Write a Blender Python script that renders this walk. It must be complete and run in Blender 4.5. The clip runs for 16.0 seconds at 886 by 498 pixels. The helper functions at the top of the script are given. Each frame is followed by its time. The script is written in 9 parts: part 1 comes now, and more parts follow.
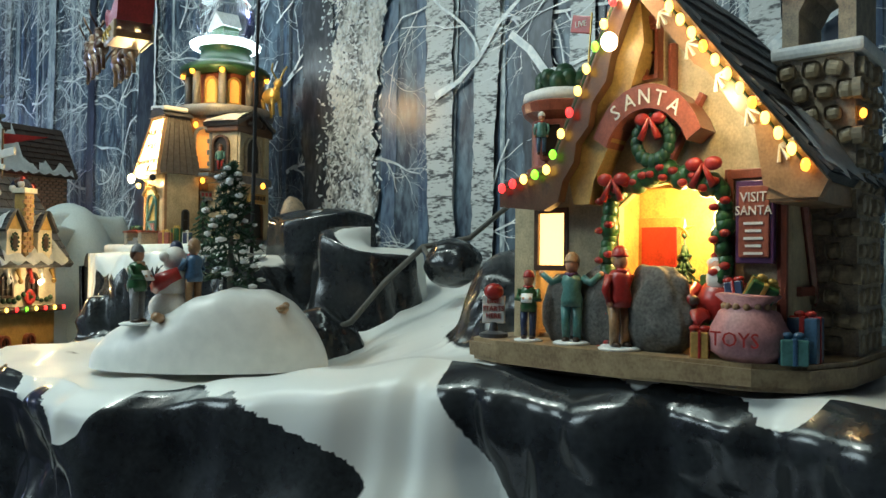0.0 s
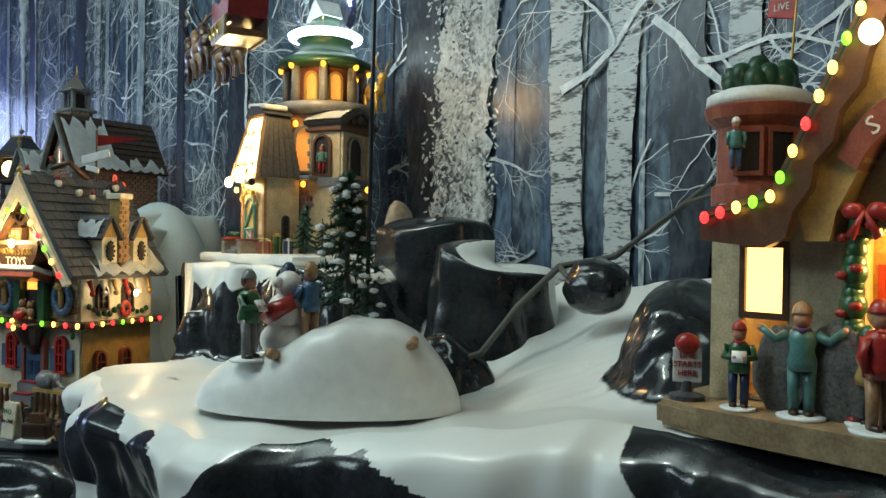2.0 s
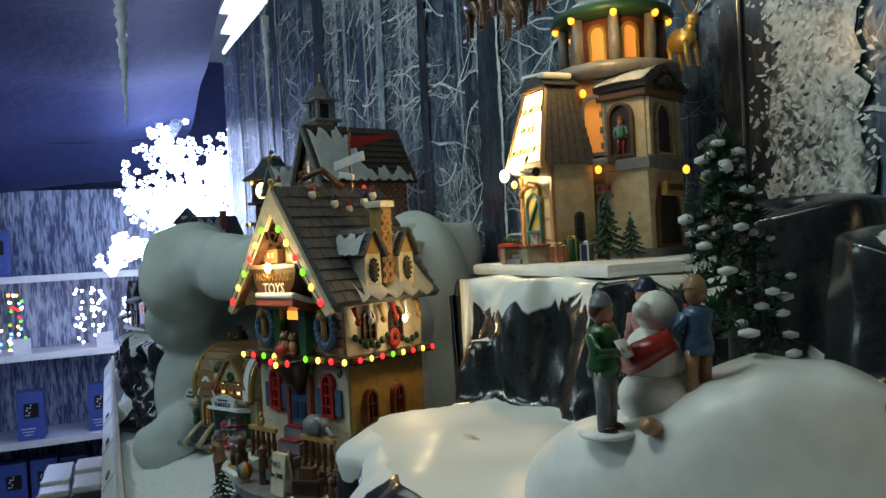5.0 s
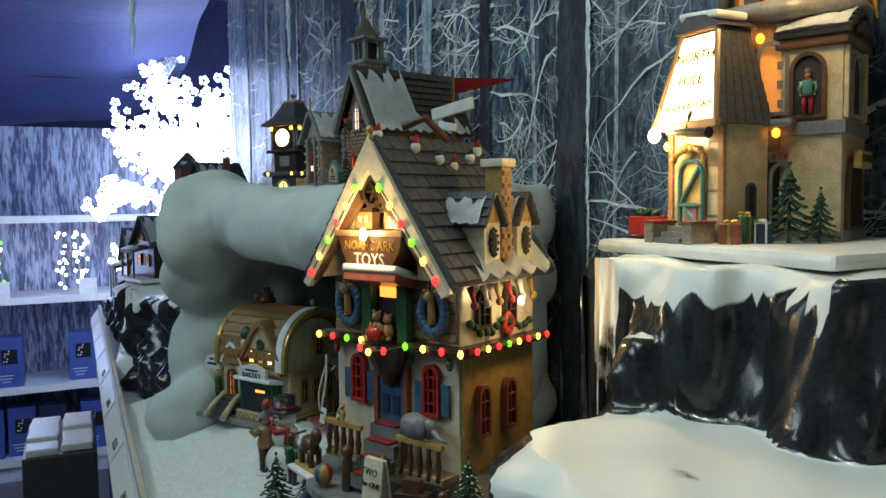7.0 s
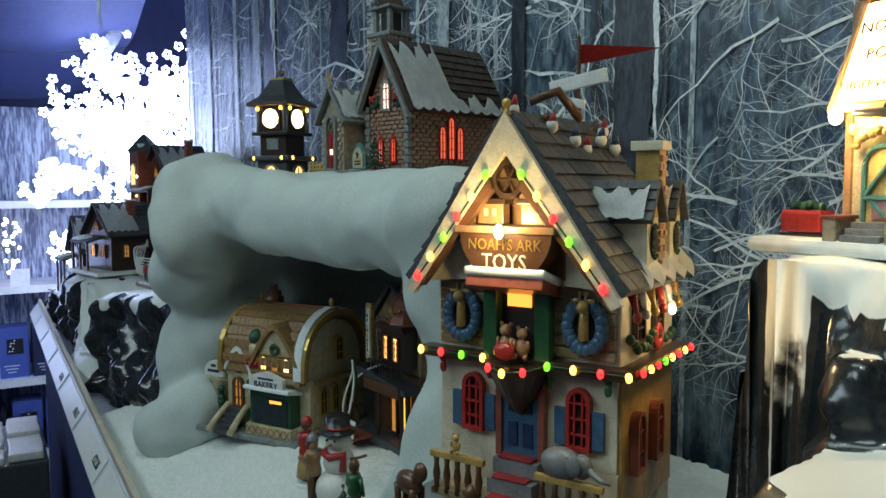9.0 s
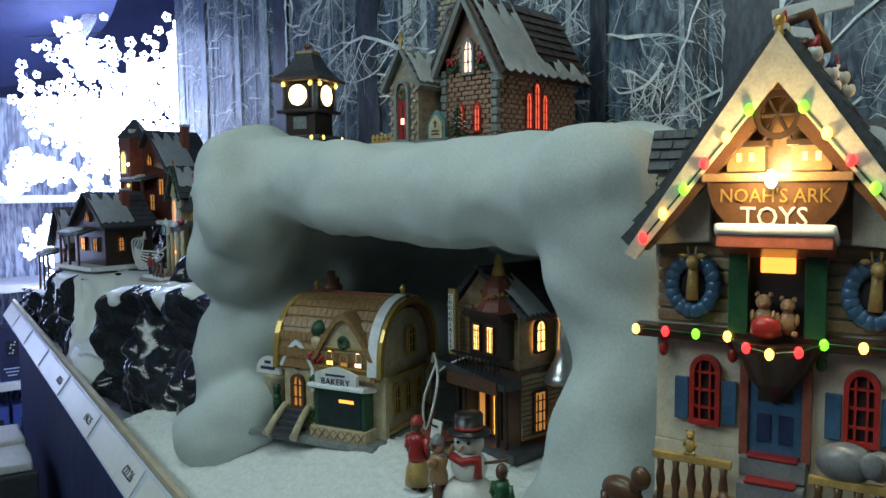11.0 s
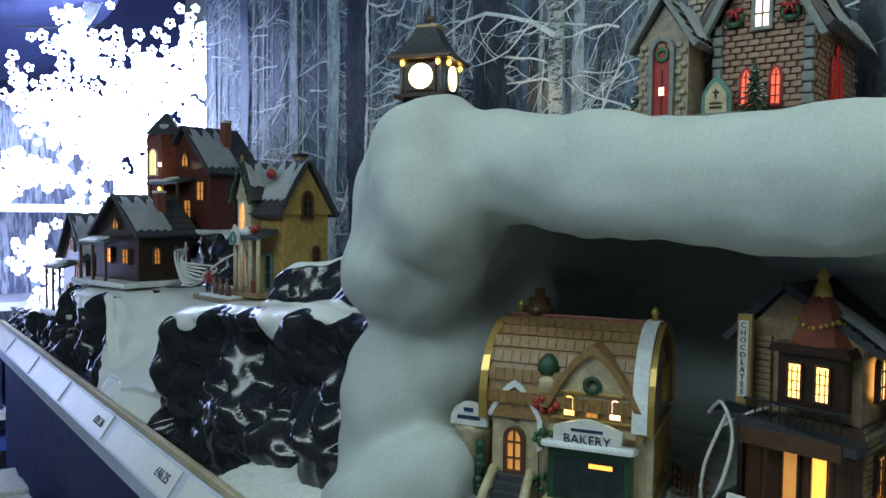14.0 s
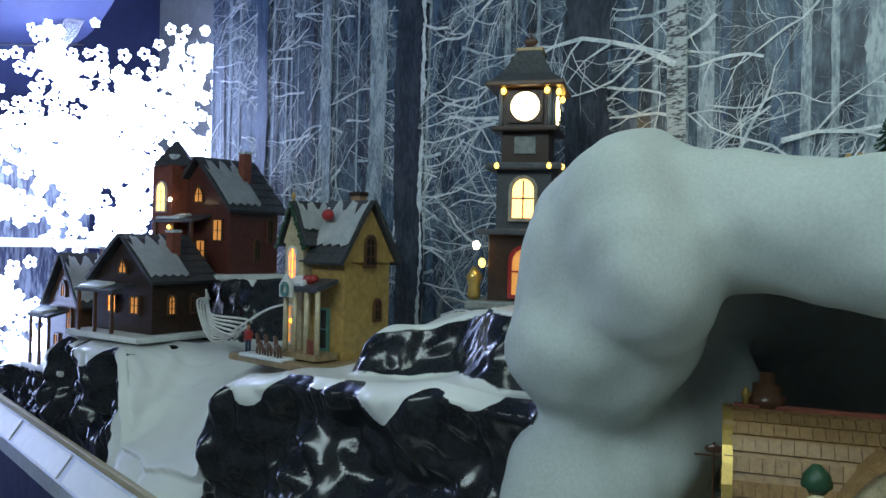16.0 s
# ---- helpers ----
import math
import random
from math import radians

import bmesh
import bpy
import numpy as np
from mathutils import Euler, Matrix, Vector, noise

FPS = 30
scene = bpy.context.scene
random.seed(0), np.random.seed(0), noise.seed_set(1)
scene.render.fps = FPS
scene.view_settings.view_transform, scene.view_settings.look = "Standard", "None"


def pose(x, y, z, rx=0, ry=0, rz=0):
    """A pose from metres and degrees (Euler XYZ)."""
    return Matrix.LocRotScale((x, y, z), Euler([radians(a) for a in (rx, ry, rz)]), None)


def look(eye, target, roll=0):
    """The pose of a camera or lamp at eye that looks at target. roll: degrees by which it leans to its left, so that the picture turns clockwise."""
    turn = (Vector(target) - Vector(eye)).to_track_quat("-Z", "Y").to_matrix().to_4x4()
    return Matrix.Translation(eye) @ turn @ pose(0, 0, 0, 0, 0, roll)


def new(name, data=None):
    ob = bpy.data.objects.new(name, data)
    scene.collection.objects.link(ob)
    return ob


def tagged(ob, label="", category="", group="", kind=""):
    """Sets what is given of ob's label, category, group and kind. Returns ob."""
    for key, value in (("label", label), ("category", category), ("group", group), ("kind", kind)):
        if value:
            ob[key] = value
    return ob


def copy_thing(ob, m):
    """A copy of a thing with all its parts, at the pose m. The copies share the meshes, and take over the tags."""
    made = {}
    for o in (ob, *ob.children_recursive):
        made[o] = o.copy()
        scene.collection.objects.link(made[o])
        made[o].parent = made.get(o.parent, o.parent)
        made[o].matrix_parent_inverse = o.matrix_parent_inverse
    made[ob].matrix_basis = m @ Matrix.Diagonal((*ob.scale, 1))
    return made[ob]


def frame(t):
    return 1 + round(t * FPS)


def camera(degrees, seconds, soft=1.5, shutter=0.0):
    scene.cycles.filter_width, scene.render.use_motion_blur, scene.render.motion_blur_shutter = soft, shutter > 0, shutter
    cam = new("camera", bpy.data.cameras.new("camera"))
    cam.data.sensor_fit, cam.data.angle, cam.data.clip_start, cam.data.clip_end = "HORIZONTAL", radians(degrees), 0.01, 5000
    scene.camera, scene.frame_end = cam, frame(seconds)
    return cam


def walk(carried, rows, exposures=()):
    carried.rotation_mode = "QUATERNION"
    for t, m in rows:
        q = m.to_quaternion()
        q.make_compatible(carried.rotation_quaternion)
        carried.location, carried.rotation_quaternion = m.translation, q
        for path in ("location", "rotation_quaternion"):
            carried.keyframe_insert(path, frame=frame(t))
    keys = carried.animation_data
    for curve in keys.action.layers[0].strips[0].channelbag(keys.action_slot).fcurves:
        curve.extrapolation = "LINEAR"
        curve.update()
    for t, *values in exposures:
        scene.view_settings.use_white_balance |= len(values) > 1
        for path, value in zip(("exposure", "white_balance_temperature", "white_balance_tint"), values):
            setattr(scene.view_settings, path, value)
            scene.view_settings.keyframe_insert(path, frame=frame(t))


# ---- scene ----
cam = camera(59.4, 16.0)
METRES, EYE, TILT, LEAN, TURN = 1.7, 1.35, 0.7, -0.6, 45.0
ROWS = [
    (0.0, 0.0, 0.0, 0.0, 0.0, 0.0, -0.0),
    (0.5, -0.0071, 0.0161, 0.003, 0.97, -1.38, -0.07),
    (1.0, -0.0157, 0.0297, 0.0112, 2.15, -2.6, -0.19),
    (1.5, -0.0261, 0.0416, 0.0172, 3.47, -2.89, -0.09),
    (2.0, -0.0384, 0.057, 0.0198, 5.11, -1.24, -0.13),
    (2.5, -0.0504, 0.0771, 0.0185, 7.31, -0.55, 0.54),
    (3.0, -0.0637, 0.092, 0.0186, 11.39, 0.32, 2.78),
    (3.5, -0.0743, 0.1081, 0.0173, 14.89, 1.2, 4.02),
    (4.0, -0.0891, 0.1326, 0.015, 17.87, 1.78, 4.91),
    (4.5, -0.105, 0.1569, 0.016, 20.37, 1.52, 4.78),
    (5.0, -0.1164, 0.1744, 0.0211, 21.51, -0.68, 3.97),
    (7.5, -0.2482, 0.2356, 0.0323, 19.06, -4.68, 1.06),
    (8.0, -0.272, 0.2483, 0.0339, 17.58, -4.78, 0.96),
    (8.5, -0.3019, 0.2562, 0.0335, 16.0, -4.94, 1.0),
    (11.0, -0.4496, 0.3005, 0.0136, 11.14, -5.17, 1.26),
    (11.5, -0.4751, 0.3218, 0.0009, 11.86, -4.98, 1.17),
    (12.0, -0.5045, 0.3407, -0.0035, 11.66, -4.64, 1.16),
    (12.5, -0.5359, 0.3541, -0.008, 11.09, -4.24, 0.69),
    (13.0, -0.5776, 0.3775, -0.0101, 10.08, -3.93, 0.48),
    (13.5, -0.6275, 0.4042, -0.0115, 8.71, -3.63, 0.37),
    (14.0, -0.6653, 0.4203, -0.0074, 7.56, -3.34, 0.02),
    (14.5, -0.6952, 0.4398, -0.0057, 6.78, -2.79, -0.38),
    (15.0, -0.734, 0.4612, -0.0026, 6.04, -2.14, -0.89),
    (15.5, -0.7719, 0.4818, 0.004, 4.96, -1.47, -1.03),
    (16.0, -0.8106, 0.5149, 0.0053, 3.43, -0.86, -0.74),
]
walk(cam, [(t, pose(0, 0, EYE, TILT, LEAN, TURN) @ pose(METRES * x, METRES * y, METRES * z, 90 + pitch, roll, yaw)) for t, x, y, z, yaw, pitch, roll in ROWS],
     [(0.0, 0.45), (1.5, 0.3), (3.0, 0.0), (4.0, -0.25), (5.0, -0.4), (7.5, 0.0), (8.5, 0.0), (11.0, 0.15), (13.0, 0.3), (16.0, 0.35)])

# ---------------------------------------------------------------- light
world = bpy.data.worlds.new("shop_air")
scene.world = world
world.use_nodes = True
world.node_tree.nodes["Background"].inputs[0].default_value = (0.62, 0.72, 0.78, 1)
world.node_tree.nodes["Background"].inputs[1].default_value = 0.05


def lamp(name, kind, energy, colour, m, size=0.1, size_y=None, spot=None):
    d = bpy.data.lights.new(name, kind)
    d.energy, d.color = energy, colour
    if kind == "AREA":
        d.size = size
        if size_y:
            d.shape, d.size_y = "RECTANGLE", size_y
    else:
        d.shadow_soft_size = size
    if kind == "SPOT":
        d.spot_size, d.spot_blend = radians(spot), 0.6
    ob = new(name, d)
    ob.matrix_world = m
    return ob


COOL, WARM, ICE = (0.78, 1.0, 0.95), (1.0, 0.62, 0.22), (0.42, 0.55, 1.0)
lamp("ceiling_panel_light", "AREA", 8.5, COOL, look((-1.3, -0.15, 2.52), (-1.3, 0.25, 1.2)), 1.8, 0.4)
lamp("ceiling_panel_light_west", "AREA", 26, (0.74, 0.95, 1.0), look((-2.3, -1.45, 2.40), (-2.2, 0.35, 1.10)), 2.4, 0.6)
lamp("ceiling_spot_light", "SPOT", 14, (0.88, 1.0, 0.92), look((-0.85, -0.30, 2.45), (-0.52, 0.28, 1.2)), 0.03, spot=64)
lamp("blossom_glow", "POINT", 9, ICE, pose(-3.95, 0.28, 1.75), 0.25)
# added blue fill lamp, away from the tree, to brighten the far shelving
lamp("blossom_glow_low", "POINT", 9, ICE, pose(-4.3, -0.35, 1.1), 0.2)
lamp("doorway_bulb", "POINT", 0.42, WARM, pose(-0.235, 0.475, 1.385), 0.012)
lamp("small_room_bulb", "POINT", 0.06, WARM, pose(-0.335, 0.48, 1.36), 0.01)
lamp("awning_bulb", "POINT", 0.85, (1.0, 0.66, 0.28), pose(-1.064, 0.450, 1.458), 0.008)
lamp("rotunda_bulb", "POINT", 0.5, WARM, pose(-0.955, 0.505, 1.60), 0.012)
lamp("gable_bulb", "POINT", 0.16, (1.0, 0.74, 0.36), pose(-0.270, 0.408, 1.520), 0.006)
lamp("verge_bulb", "POINT", 0.12, (1.0, 0.74, 0.36), pose(-0.205, 0.398, 1.448), 0.006)
lamp("sign_bulb", "POINT", 0.26, (1.0, 0.7, 0.3), pose(-1.163, 0.212, 1.380), 0.006)
lamp("side_bulb", "POINT", 0.10, (1.0, 0.72, 0.35), pose(-1.10, 0.36, 1.315), 0.004)

# ---------------------------------------------------------------- materials


def mat(name, col, rough=0.5, metal=0.0, col2=None, scale=60.0, fine=6.0, bump=0.25, depth=0.0006, spec=0.5, emit=0.0, ecol=None, coat=0.0, lo=0.35, hi=0.65, stretch=None):
    """Two scales of noise between col and col2, with a fine relief."""
    m = bpy.data.materials.new(name)
    m.use_nodes = True
    nt = m.node_tree
    b = nt.nodes["Principled BSDF"]
    b.inputs["Roughness"].default_value = rough
    b.inputs["Metallic"].default_value = metal
    b.inputs["Specular IOR Level"].default_value = spec
    b.inputs["Coat Weight"].default_value = coat
    b.inputs["Coat Roughness"].default_value = 0.12
    if col2 is None:
        col2 = tuple(c * 0.72 for c in col)
    tc = nt.nodes.new("ShaderNodeTexCoord")
    src = tc.outputs["Object"]
    if stretch:
        mp = nt.nodes.new("ShaderNodeMapping")
        mp.inputs["Scale"].default_value = stretch
        nt.links.new(src, mp.inputs[0])
        src = mp.outputs[0]
    n1, n2 = nt.nodes.new("ShaderNodeTexNoise"), nt.nodes.new("ShaderNodeTexNoise")
    for n, s in ((n1, scale), (n2, scale * fine)):
        n.inputs["Scale"].default_value = s
        n.inputs["Detail"].default_value = 5
        nt.links.new(src, n.inputs["Vector"])
    mixf = nt.nodes.new("ShaderNodeMath")
    mixf.operation = "MULTIPLY_ADD"
    mixf.inputs[1].default_value = 0.45
    nt.links.new(n2.outputs[0], mixf.inputs[0])
    sc = nt.nodes.new("ShaderNodeMath")
    sc.operation = "MULTIPLY"
    sc.inputs[1].default_value = 0.55
    nt.links.new(n1.outputs[0], sc.inputs[0])
    nt.links.new(sc.outputs[0], mixf.inputs[2])
    mr = nt.nodes.new("ShaderNodeMapRange")
    mr.inputs[1].default_value, mr.inputs[2].default_value = lo, hi
    nt.links.new(mixf.outputs[0], mr.inputs[0])
    mx = nt.nodes.new("ShaderNodeMix")
    mx.data_type = "RGBA"
    mx.inputs[6].default_value, mx.inputs[7].default_value = (*col2, 1), (*col, 1)
    nt.links.new(mr.outputs[0], mx.inputs[0])
    nt.links.new(mx.outputs[2], b.inputs["Base Color"])
    if bump:
        bp = nt.nodes.new("ShaderNodeBump")
        bp.inputs["Strength"].default_value, bp.inputs["Distance"].default_value = bump, depth
        nt.links.new(mixf.outputs[0], bp.inputs["Height"])
        nt.links.new(bp.outputs[0], b.inputs["Normal"])
    if emit:
        b.inputs["Emission Color"].default_value = (*(ecol or col), 1)
        b.inputs["Emission Strength"].default_value = emit
    return m


def painted_rock(name):
    """Black glossy moulded plastic with white snow paint where the mesh says so."""
    m = mat(name, (0.028, 0.033, 0.036), 0.16, col2=(0.010, 0.011, 0.013), scale=35, bump=0.10, depth=0.001, spec=0.55, coat=0.15)
    nt = m.node_tree
    b = nt.nodes["Principled BSDF"]
    base = b.inputs["Base Color"].links[0].from_socket
    at = nt.nodes.new("ShaderNodeAttribute")
    at.attribute_name = "paint"
    tc = nt.nodes.new("ShaderNodeTexCoord")
    n = nt.nodes.new("ShaderNodeTexNoise")
    n.inputs["Scale"].default_value, n.inputs["Detail"].default_value = 30, 6
    nt.links.new(tc.outputs["Object"], n.inputs["Vector"])
    ad = nt.nodes.new("ShaderNodeMath")
    ad.operation = "MULTIPLY_ADD"
    ad.inputs[1].default_value = 0.5
    nt.links.new(n.outputs[0], ad.inputs[0])
    nt.links.new(at.outputs["Fac"], ad.inputs[2])
    mr = nt.nodes.new("ShaderNodeMapRange")
    mr.inputs[1].default_value, mr.inputs[2].default_value = 0.70, 0.78
    nt.links.new(ad.outputs[0], mr.inputs[0])
    n3 = nt.nodes.new("ShaderNodeTexNoise")
    n3.inputs["Scale"].default_value, n3.inputs["Detail"].default_value = 9, 4
    nt.links.new(tc.outputs["Object"], n3.inputs["Vector"])
    sn = nt.nodes.new("ShaderNodeMix")
    sn.data_type = "RGBA"
    sn.inputs[6].default_value, sn.inputs[7].default_value = (0.66, 0.69, 0.66, 1), (0.83, 0.84, 0.81, 1)
    nt.links.new(n3.outputs[0], sn.inputs[0])
    mx = nt.nodes.new("ShaderNodeMix")
    mx.data_type = "RGBA"
    nt.links.new(mr.outputs[0], mx.inputs[0])
    nt.links.new(base, mx.inputs[6])
    nt.links.new(sn.outputs[2], mx.inputs[7])
    nt.links.new(mx.outputs[2], b.inputs["Base Color"])
    rr = nt.nodes.new("ShaderNodeMapRange")
    rr.inputs[3].default_value, rr.inputs[4].default_value = 0.20, 0.38
    nt.links.new(mr.outputs[0], rr.inputs[0])
    nt.links.new(rr.outputs[0], b.inputs["Roughness"])
    return m


ROCK = painted_rock("painted_rock")
SNOW = mat("snow_paint", (0.83, 0.84, 0.81), 0.36, col2=(0.68, 0.70, 0.68), scale=14, bump=0.2, depth=0.002)
SNOWCAP = mat("roof_snow", (0.82, 0.84, 0.84), 0.5, col2=(0.60, 0.64, 0.66), scale=60, bump=0.4, depth=0.001)
FLAKE = mat("loose_snow", (0.86, 0.87, 0.84), 0.8, col2=(0.66, 0.70, 0.66), scale=160, fine=5, bump=0.9, depth=0.003)
WAD = mat("polyester_wadding", (0.56, 0.61, 0.585), 0.95, col2=(0.43, 0.48, 0.46), scale=9, fine=40, bump=0.25, depth=0.001, spec=0.1)
BLACK = mat("black_enamel", (0.015, 0.015, 0.016), 0.3, bump=0.1)
BARK = mat("branch_bark", (0.10, 0.10, 0.09), 0.7, scale=80)
CLOTH = mat("navy_ceiling_cloth", (0.022, 0.034, 0.12), 0.75, col2=(0.014, 0.022, 0.085), scale=3, bump=0.5, depth=0.02)
PLASTER = mat("shop_plaster", (0.35, 0.37, 0.40), 0.85, scale=4)
FLOORM = mat("dark_vinyl_floor", (0.10, 0.10, 0.11), 0.4, scale=6, bump=0.1)
STEEL = mat("white_shelf_enamel", (0.62, 0.66, 0.75), 0.4, scale=10, bump=0.1)
LABEL = mat("price_label", (0.72, 0.72, 0.66), 0.35, col2=(0.62, 0.62, 0.57), scale=8, bump=0.05)
RAILW = mat("pale_rail_wood", (0.55, 0.47, 0.30), 0.5, scale=20)
INK = mat("dark_ink", (0.05, 0.05, 0.07), 0.6, bump=0)
LED = mat("led_blossom", (0.8, 0.85, 1.0), 0.4, emit=8.0, ecol=(0.62, 0.72, 1.0), bump=0)
TWIGW = mat("white_twig", (0.7, 0.75, 0.85), 0.5)
FOIL = mat("silver_foil", (0.75, 0.78, 0.85), 0.22, metal=1.0, scale=50, bump=0.8, depth=0.004)
ICEM = mat("clear_icicle", (0.75, 0.82, 0.95), 0.1, scale=60, bump=0.8, depth=0.003)

# ---------------------------------------------------------------- mesh helpers


def part(name, bm, material, parent=None, label="", smooth=False, kind=""):
    me = bpy.data.meshes.new(name)
    bmesh.ops.recalc_face_normals(bm, faces=bm.faces[:])
    if smooth:
        for f in bm.faces:
            f.smooth = True
    bm.to_mesh(me)
    bm.free()
    for m in material if isinstance(material, (list, tuple)) else [material]:
        me.materials.append(m)
    ob = new(name, me)
    if parent is not None:
        ob.parent = parent
    return tagged(ob, label, kind=kind)


def thing(name, label, category, m=None, group=""):
    ob = new(name)
    ob.empty_display_size = 0.02
    if m is not None:
        ob.matrix_world = m
    return tagged(ob, label, category, group)


def box(bm, c, s, rz=0.0, mi=0, bev=0.0, rx=0.0, ry=0.0):
    r = bmesh.ops.create_cube(bm, size=1.0)
    vs = r["verts"]
    bmesh.ops.transform(bm, matrix=pose(*c, rx, ry, rz) @ Matrix.Diagonal((*s, 1)), verts=vs)
    fs = {f for v in vs for f in v.link_faces}
    for f in fs:
        f.material_index = mi
    if bev:
        es = list({e for v in vs for e in v.link_edges})
        bmesh.ops.bevel(bm, geom=es, offset=bev, segments=2, profile=0.6, affect="EDGES")
    return vs


def cyl(bm, a, b, r0, r1=None, seg=10, mi=0, caps=True):
    a, b = Vector(a), Vector(b)
    r1 = r0 if r1 is None else r1
    d = b - a
    q = d.to_track_quat("Z", "Y").to_matrix().to_4x4()
    r = bmesh.ops.create_cone(bm, cap_ends=caps, segments=seg, radius1=max(r0, 1e-5), radius2=max(r1, 1e-5), depth=d.length)
    bmesh.ops.transform(bm, matrix=Matrix.Translation((a + b) / 2) @ q, verts=r["verts"])
    for f in {f for v in r["verts"] for f in v.link_faces}:
        f.material_index = mi
    return r["verts"]


def ball(bm, c, r, seg=10, rings=7, mi=0, rz=0.0):
    s = (r, r, r) if isinstance(r, (int, float)) else r
    k = bmesh.ops.create_uvsphere(bm, u_segments=seg, v_segments=rings, radius=1.0)
    bmesh.ops.transform(bm, matrix=pose(*c, 0, 0, rz) @ Matrix.Diagonal((*s, 1)), verts=k["verts"])
    for f in {f for v in k["verts"] for f in v.link_faces}:
        f.material_index = mi
    return k["verts"]


def prism(bm, pts, y0, y1, mi=0):
    """A polygon in x and z, drawn out from y0 to y1."""
    a = [bm.verts.new((x, y0, z)) for x, z in pts]
    b = [bm.verts.new((x, y1, z)) for x, z in pts]
    fs = [bm.faces.new(a), bm.faces.new(b[::-1])]
    n = len(pts)
    for i in range(n):
        fs.append(bm.faces.new((a[i], b[i], b[(i + 1) % n], a[(i + 1) % n])))
    for f in fs:
        f.material_index = mi
    return a + b


def arch_pts(x0, x1, z0, z1, n=8, pointed=False):
    """An opening's outline: straight sides and a round or pointed head."""
    w, c = (x1 - x0) / 2, (x0 + x1) / 2
    zs = z1 - w * (1.3 if pointed else 1.0)
    pts = [(x0, z0), (x1, z0)]
    for i in range(n + 1):
        a = math.pi * i / n
        x = c + w * math.cos(a)
        z = zs + (w * math.sin(a) if not pointed else 1.3 * w * (1 - abs(math.cos(a)) ** 1.5))
        pts.append((x, z))
    return pts


def tube(bm, pts, r, seg=6, mi=0):
    """A bent rod through pts; r is one radius or one for each point."""
    rs = r if isinstance(r, (list, tuple)) else [r] * len(pts)
    pts = [Vector(p) for p in pts]
    loops, up = [], Vector((0.13, 0.27, 0.95))
    for i, p in enumerate(pts):
        d = (pts[min(i + 1, len(pts) - 1)] - pts[max(i - 1, 0)]).normalized()
        s = d.cross(up)
        s = s.normalized() if s.length > 1e-4 else Vector((1, 0, 0))
        t = d.cross(s)
        loops.append([bm.verts.new(p + rs[i] * (math.cos(2 * math.pi * k / seg) * s + math.sin(2 * math.pi * k / seg) * t)) for k in range(seg)])
    for la, lb in zip(loops, loops[1:]):
        for k in range(seg):
            bm.faces.new((la[k], la[(k + 1) % seg], lb[(k + 1) % seg], lb[k])).material_index = mi
    bm.faces.new(loops[0][::-1]).material_index = mi
    bm.faces.new(loops[-1]).material_index = mi


def lathe(bm, prof, c=(0, 0, 0), seg=20, mi=0):
    """A turned body: prof is radius and height from the bottom up."""
    loops = [[bm.verts.new((c[0] + r * math.cos(2 * math.pi * k / seg), c[1] + r * math.sin(2 * math.pi * k / seg), c[2] + z)) for k in range(seg)] for r, z in prof]
    for la, lb in zip(loops, loops[1:]):
        for k in range(seg):
            bm.faces.new((la[k], la[(k + 1) % seg], lb[(k + 1) % seg], lb[k])).material_index = mi
    for lp in (loops[0][::-1], loops[-1]):
        bm.faces.new(lp).material_index = mi


def lettering(body, size, material, parent, m, label="", extrude=0.0004, name="lettering"):
    cu = bpy.data.curves.new("lettering", "FONT")
    cu.body, cu.size, cu.extrude, cu.align_x, cu.align_y, cu.resolution_u = body, size, extrude, "CENTER", "CENTER", 2
    tmp = bpy.data.objects.new("lettering_curve", cu)
    me = bpy.data.meshes.new_from_object(tmp)
    bpy.data.objects.remove(tmp)
    me.materials.append(material)
    ob = new(name, me)
    ob.parent, ob.matrix_basis = parent, m
    return tagged(ob, label)


def smooth01(a, b, x):
    t = np.clip((x - a) / (b - a), 0, 1)
    return t * t * (3 - 2 * t)


def grid_mesh(name, P, material, parent=None, paint=None, label="", kind="", category=""):
    """A sheet from a grid of places P[i, j], smooth shaded, with an optional paint mask."""
    n, k = P.shape[:2]
    idx = np.arange(n * k).reshape(n, k)
    f = np.stack([idx[:-1, :-1], idx[1:, :-1], idx[1:, 1:], idx[:-1, 1:]], -1).reshape(-1, 4)
    me = bpy.data.meshes.new(name)
    me.from_pydata(P.reshape(-1, 3).tolist(), [], f.tolist())
    me.polygons.foreach_set("use_smooth", [True] * len(me.polygons))
    if paint is not None:
        at = me.attributes.new("paint", "FLOAT", "POINT")
        at.data.foreach_set("value", paint.reshape(-1).astype(np.float32))
    me.materials.append(material)
    ob = new(name, me)
    if parent is not None:
        ob.parent = parent
    return tagged(ob, label, category, kind=kind)


def fnoise(x, y, s, seed=0.0):
    """Smooth noise of numpy arrays, -1 to 1 or so."""
    x, y = np.broadcast_arrays(np.asarray(x, float), np.asarray(y, float))
    return np.array([noise.noise((a * s + seed, b * s - seed, seed * 0.37)) for a, b in zip(x.ravel(), y.ravel())]).reshape(x.shape)

# ---------------------------------------------------------------- the shop's shell
def back_y(x):
    """The banner wall stands a little askew to the shelf's edge."""
    return 0.703 + 0.0616 * (x + 0.85)


def slab(name, c, s, material, label="", rz=0.0):
    bm = bmesh.new()
    box(bm, c, s, rz)
    return tagged(part(name, bm, material), label, kind="structure")


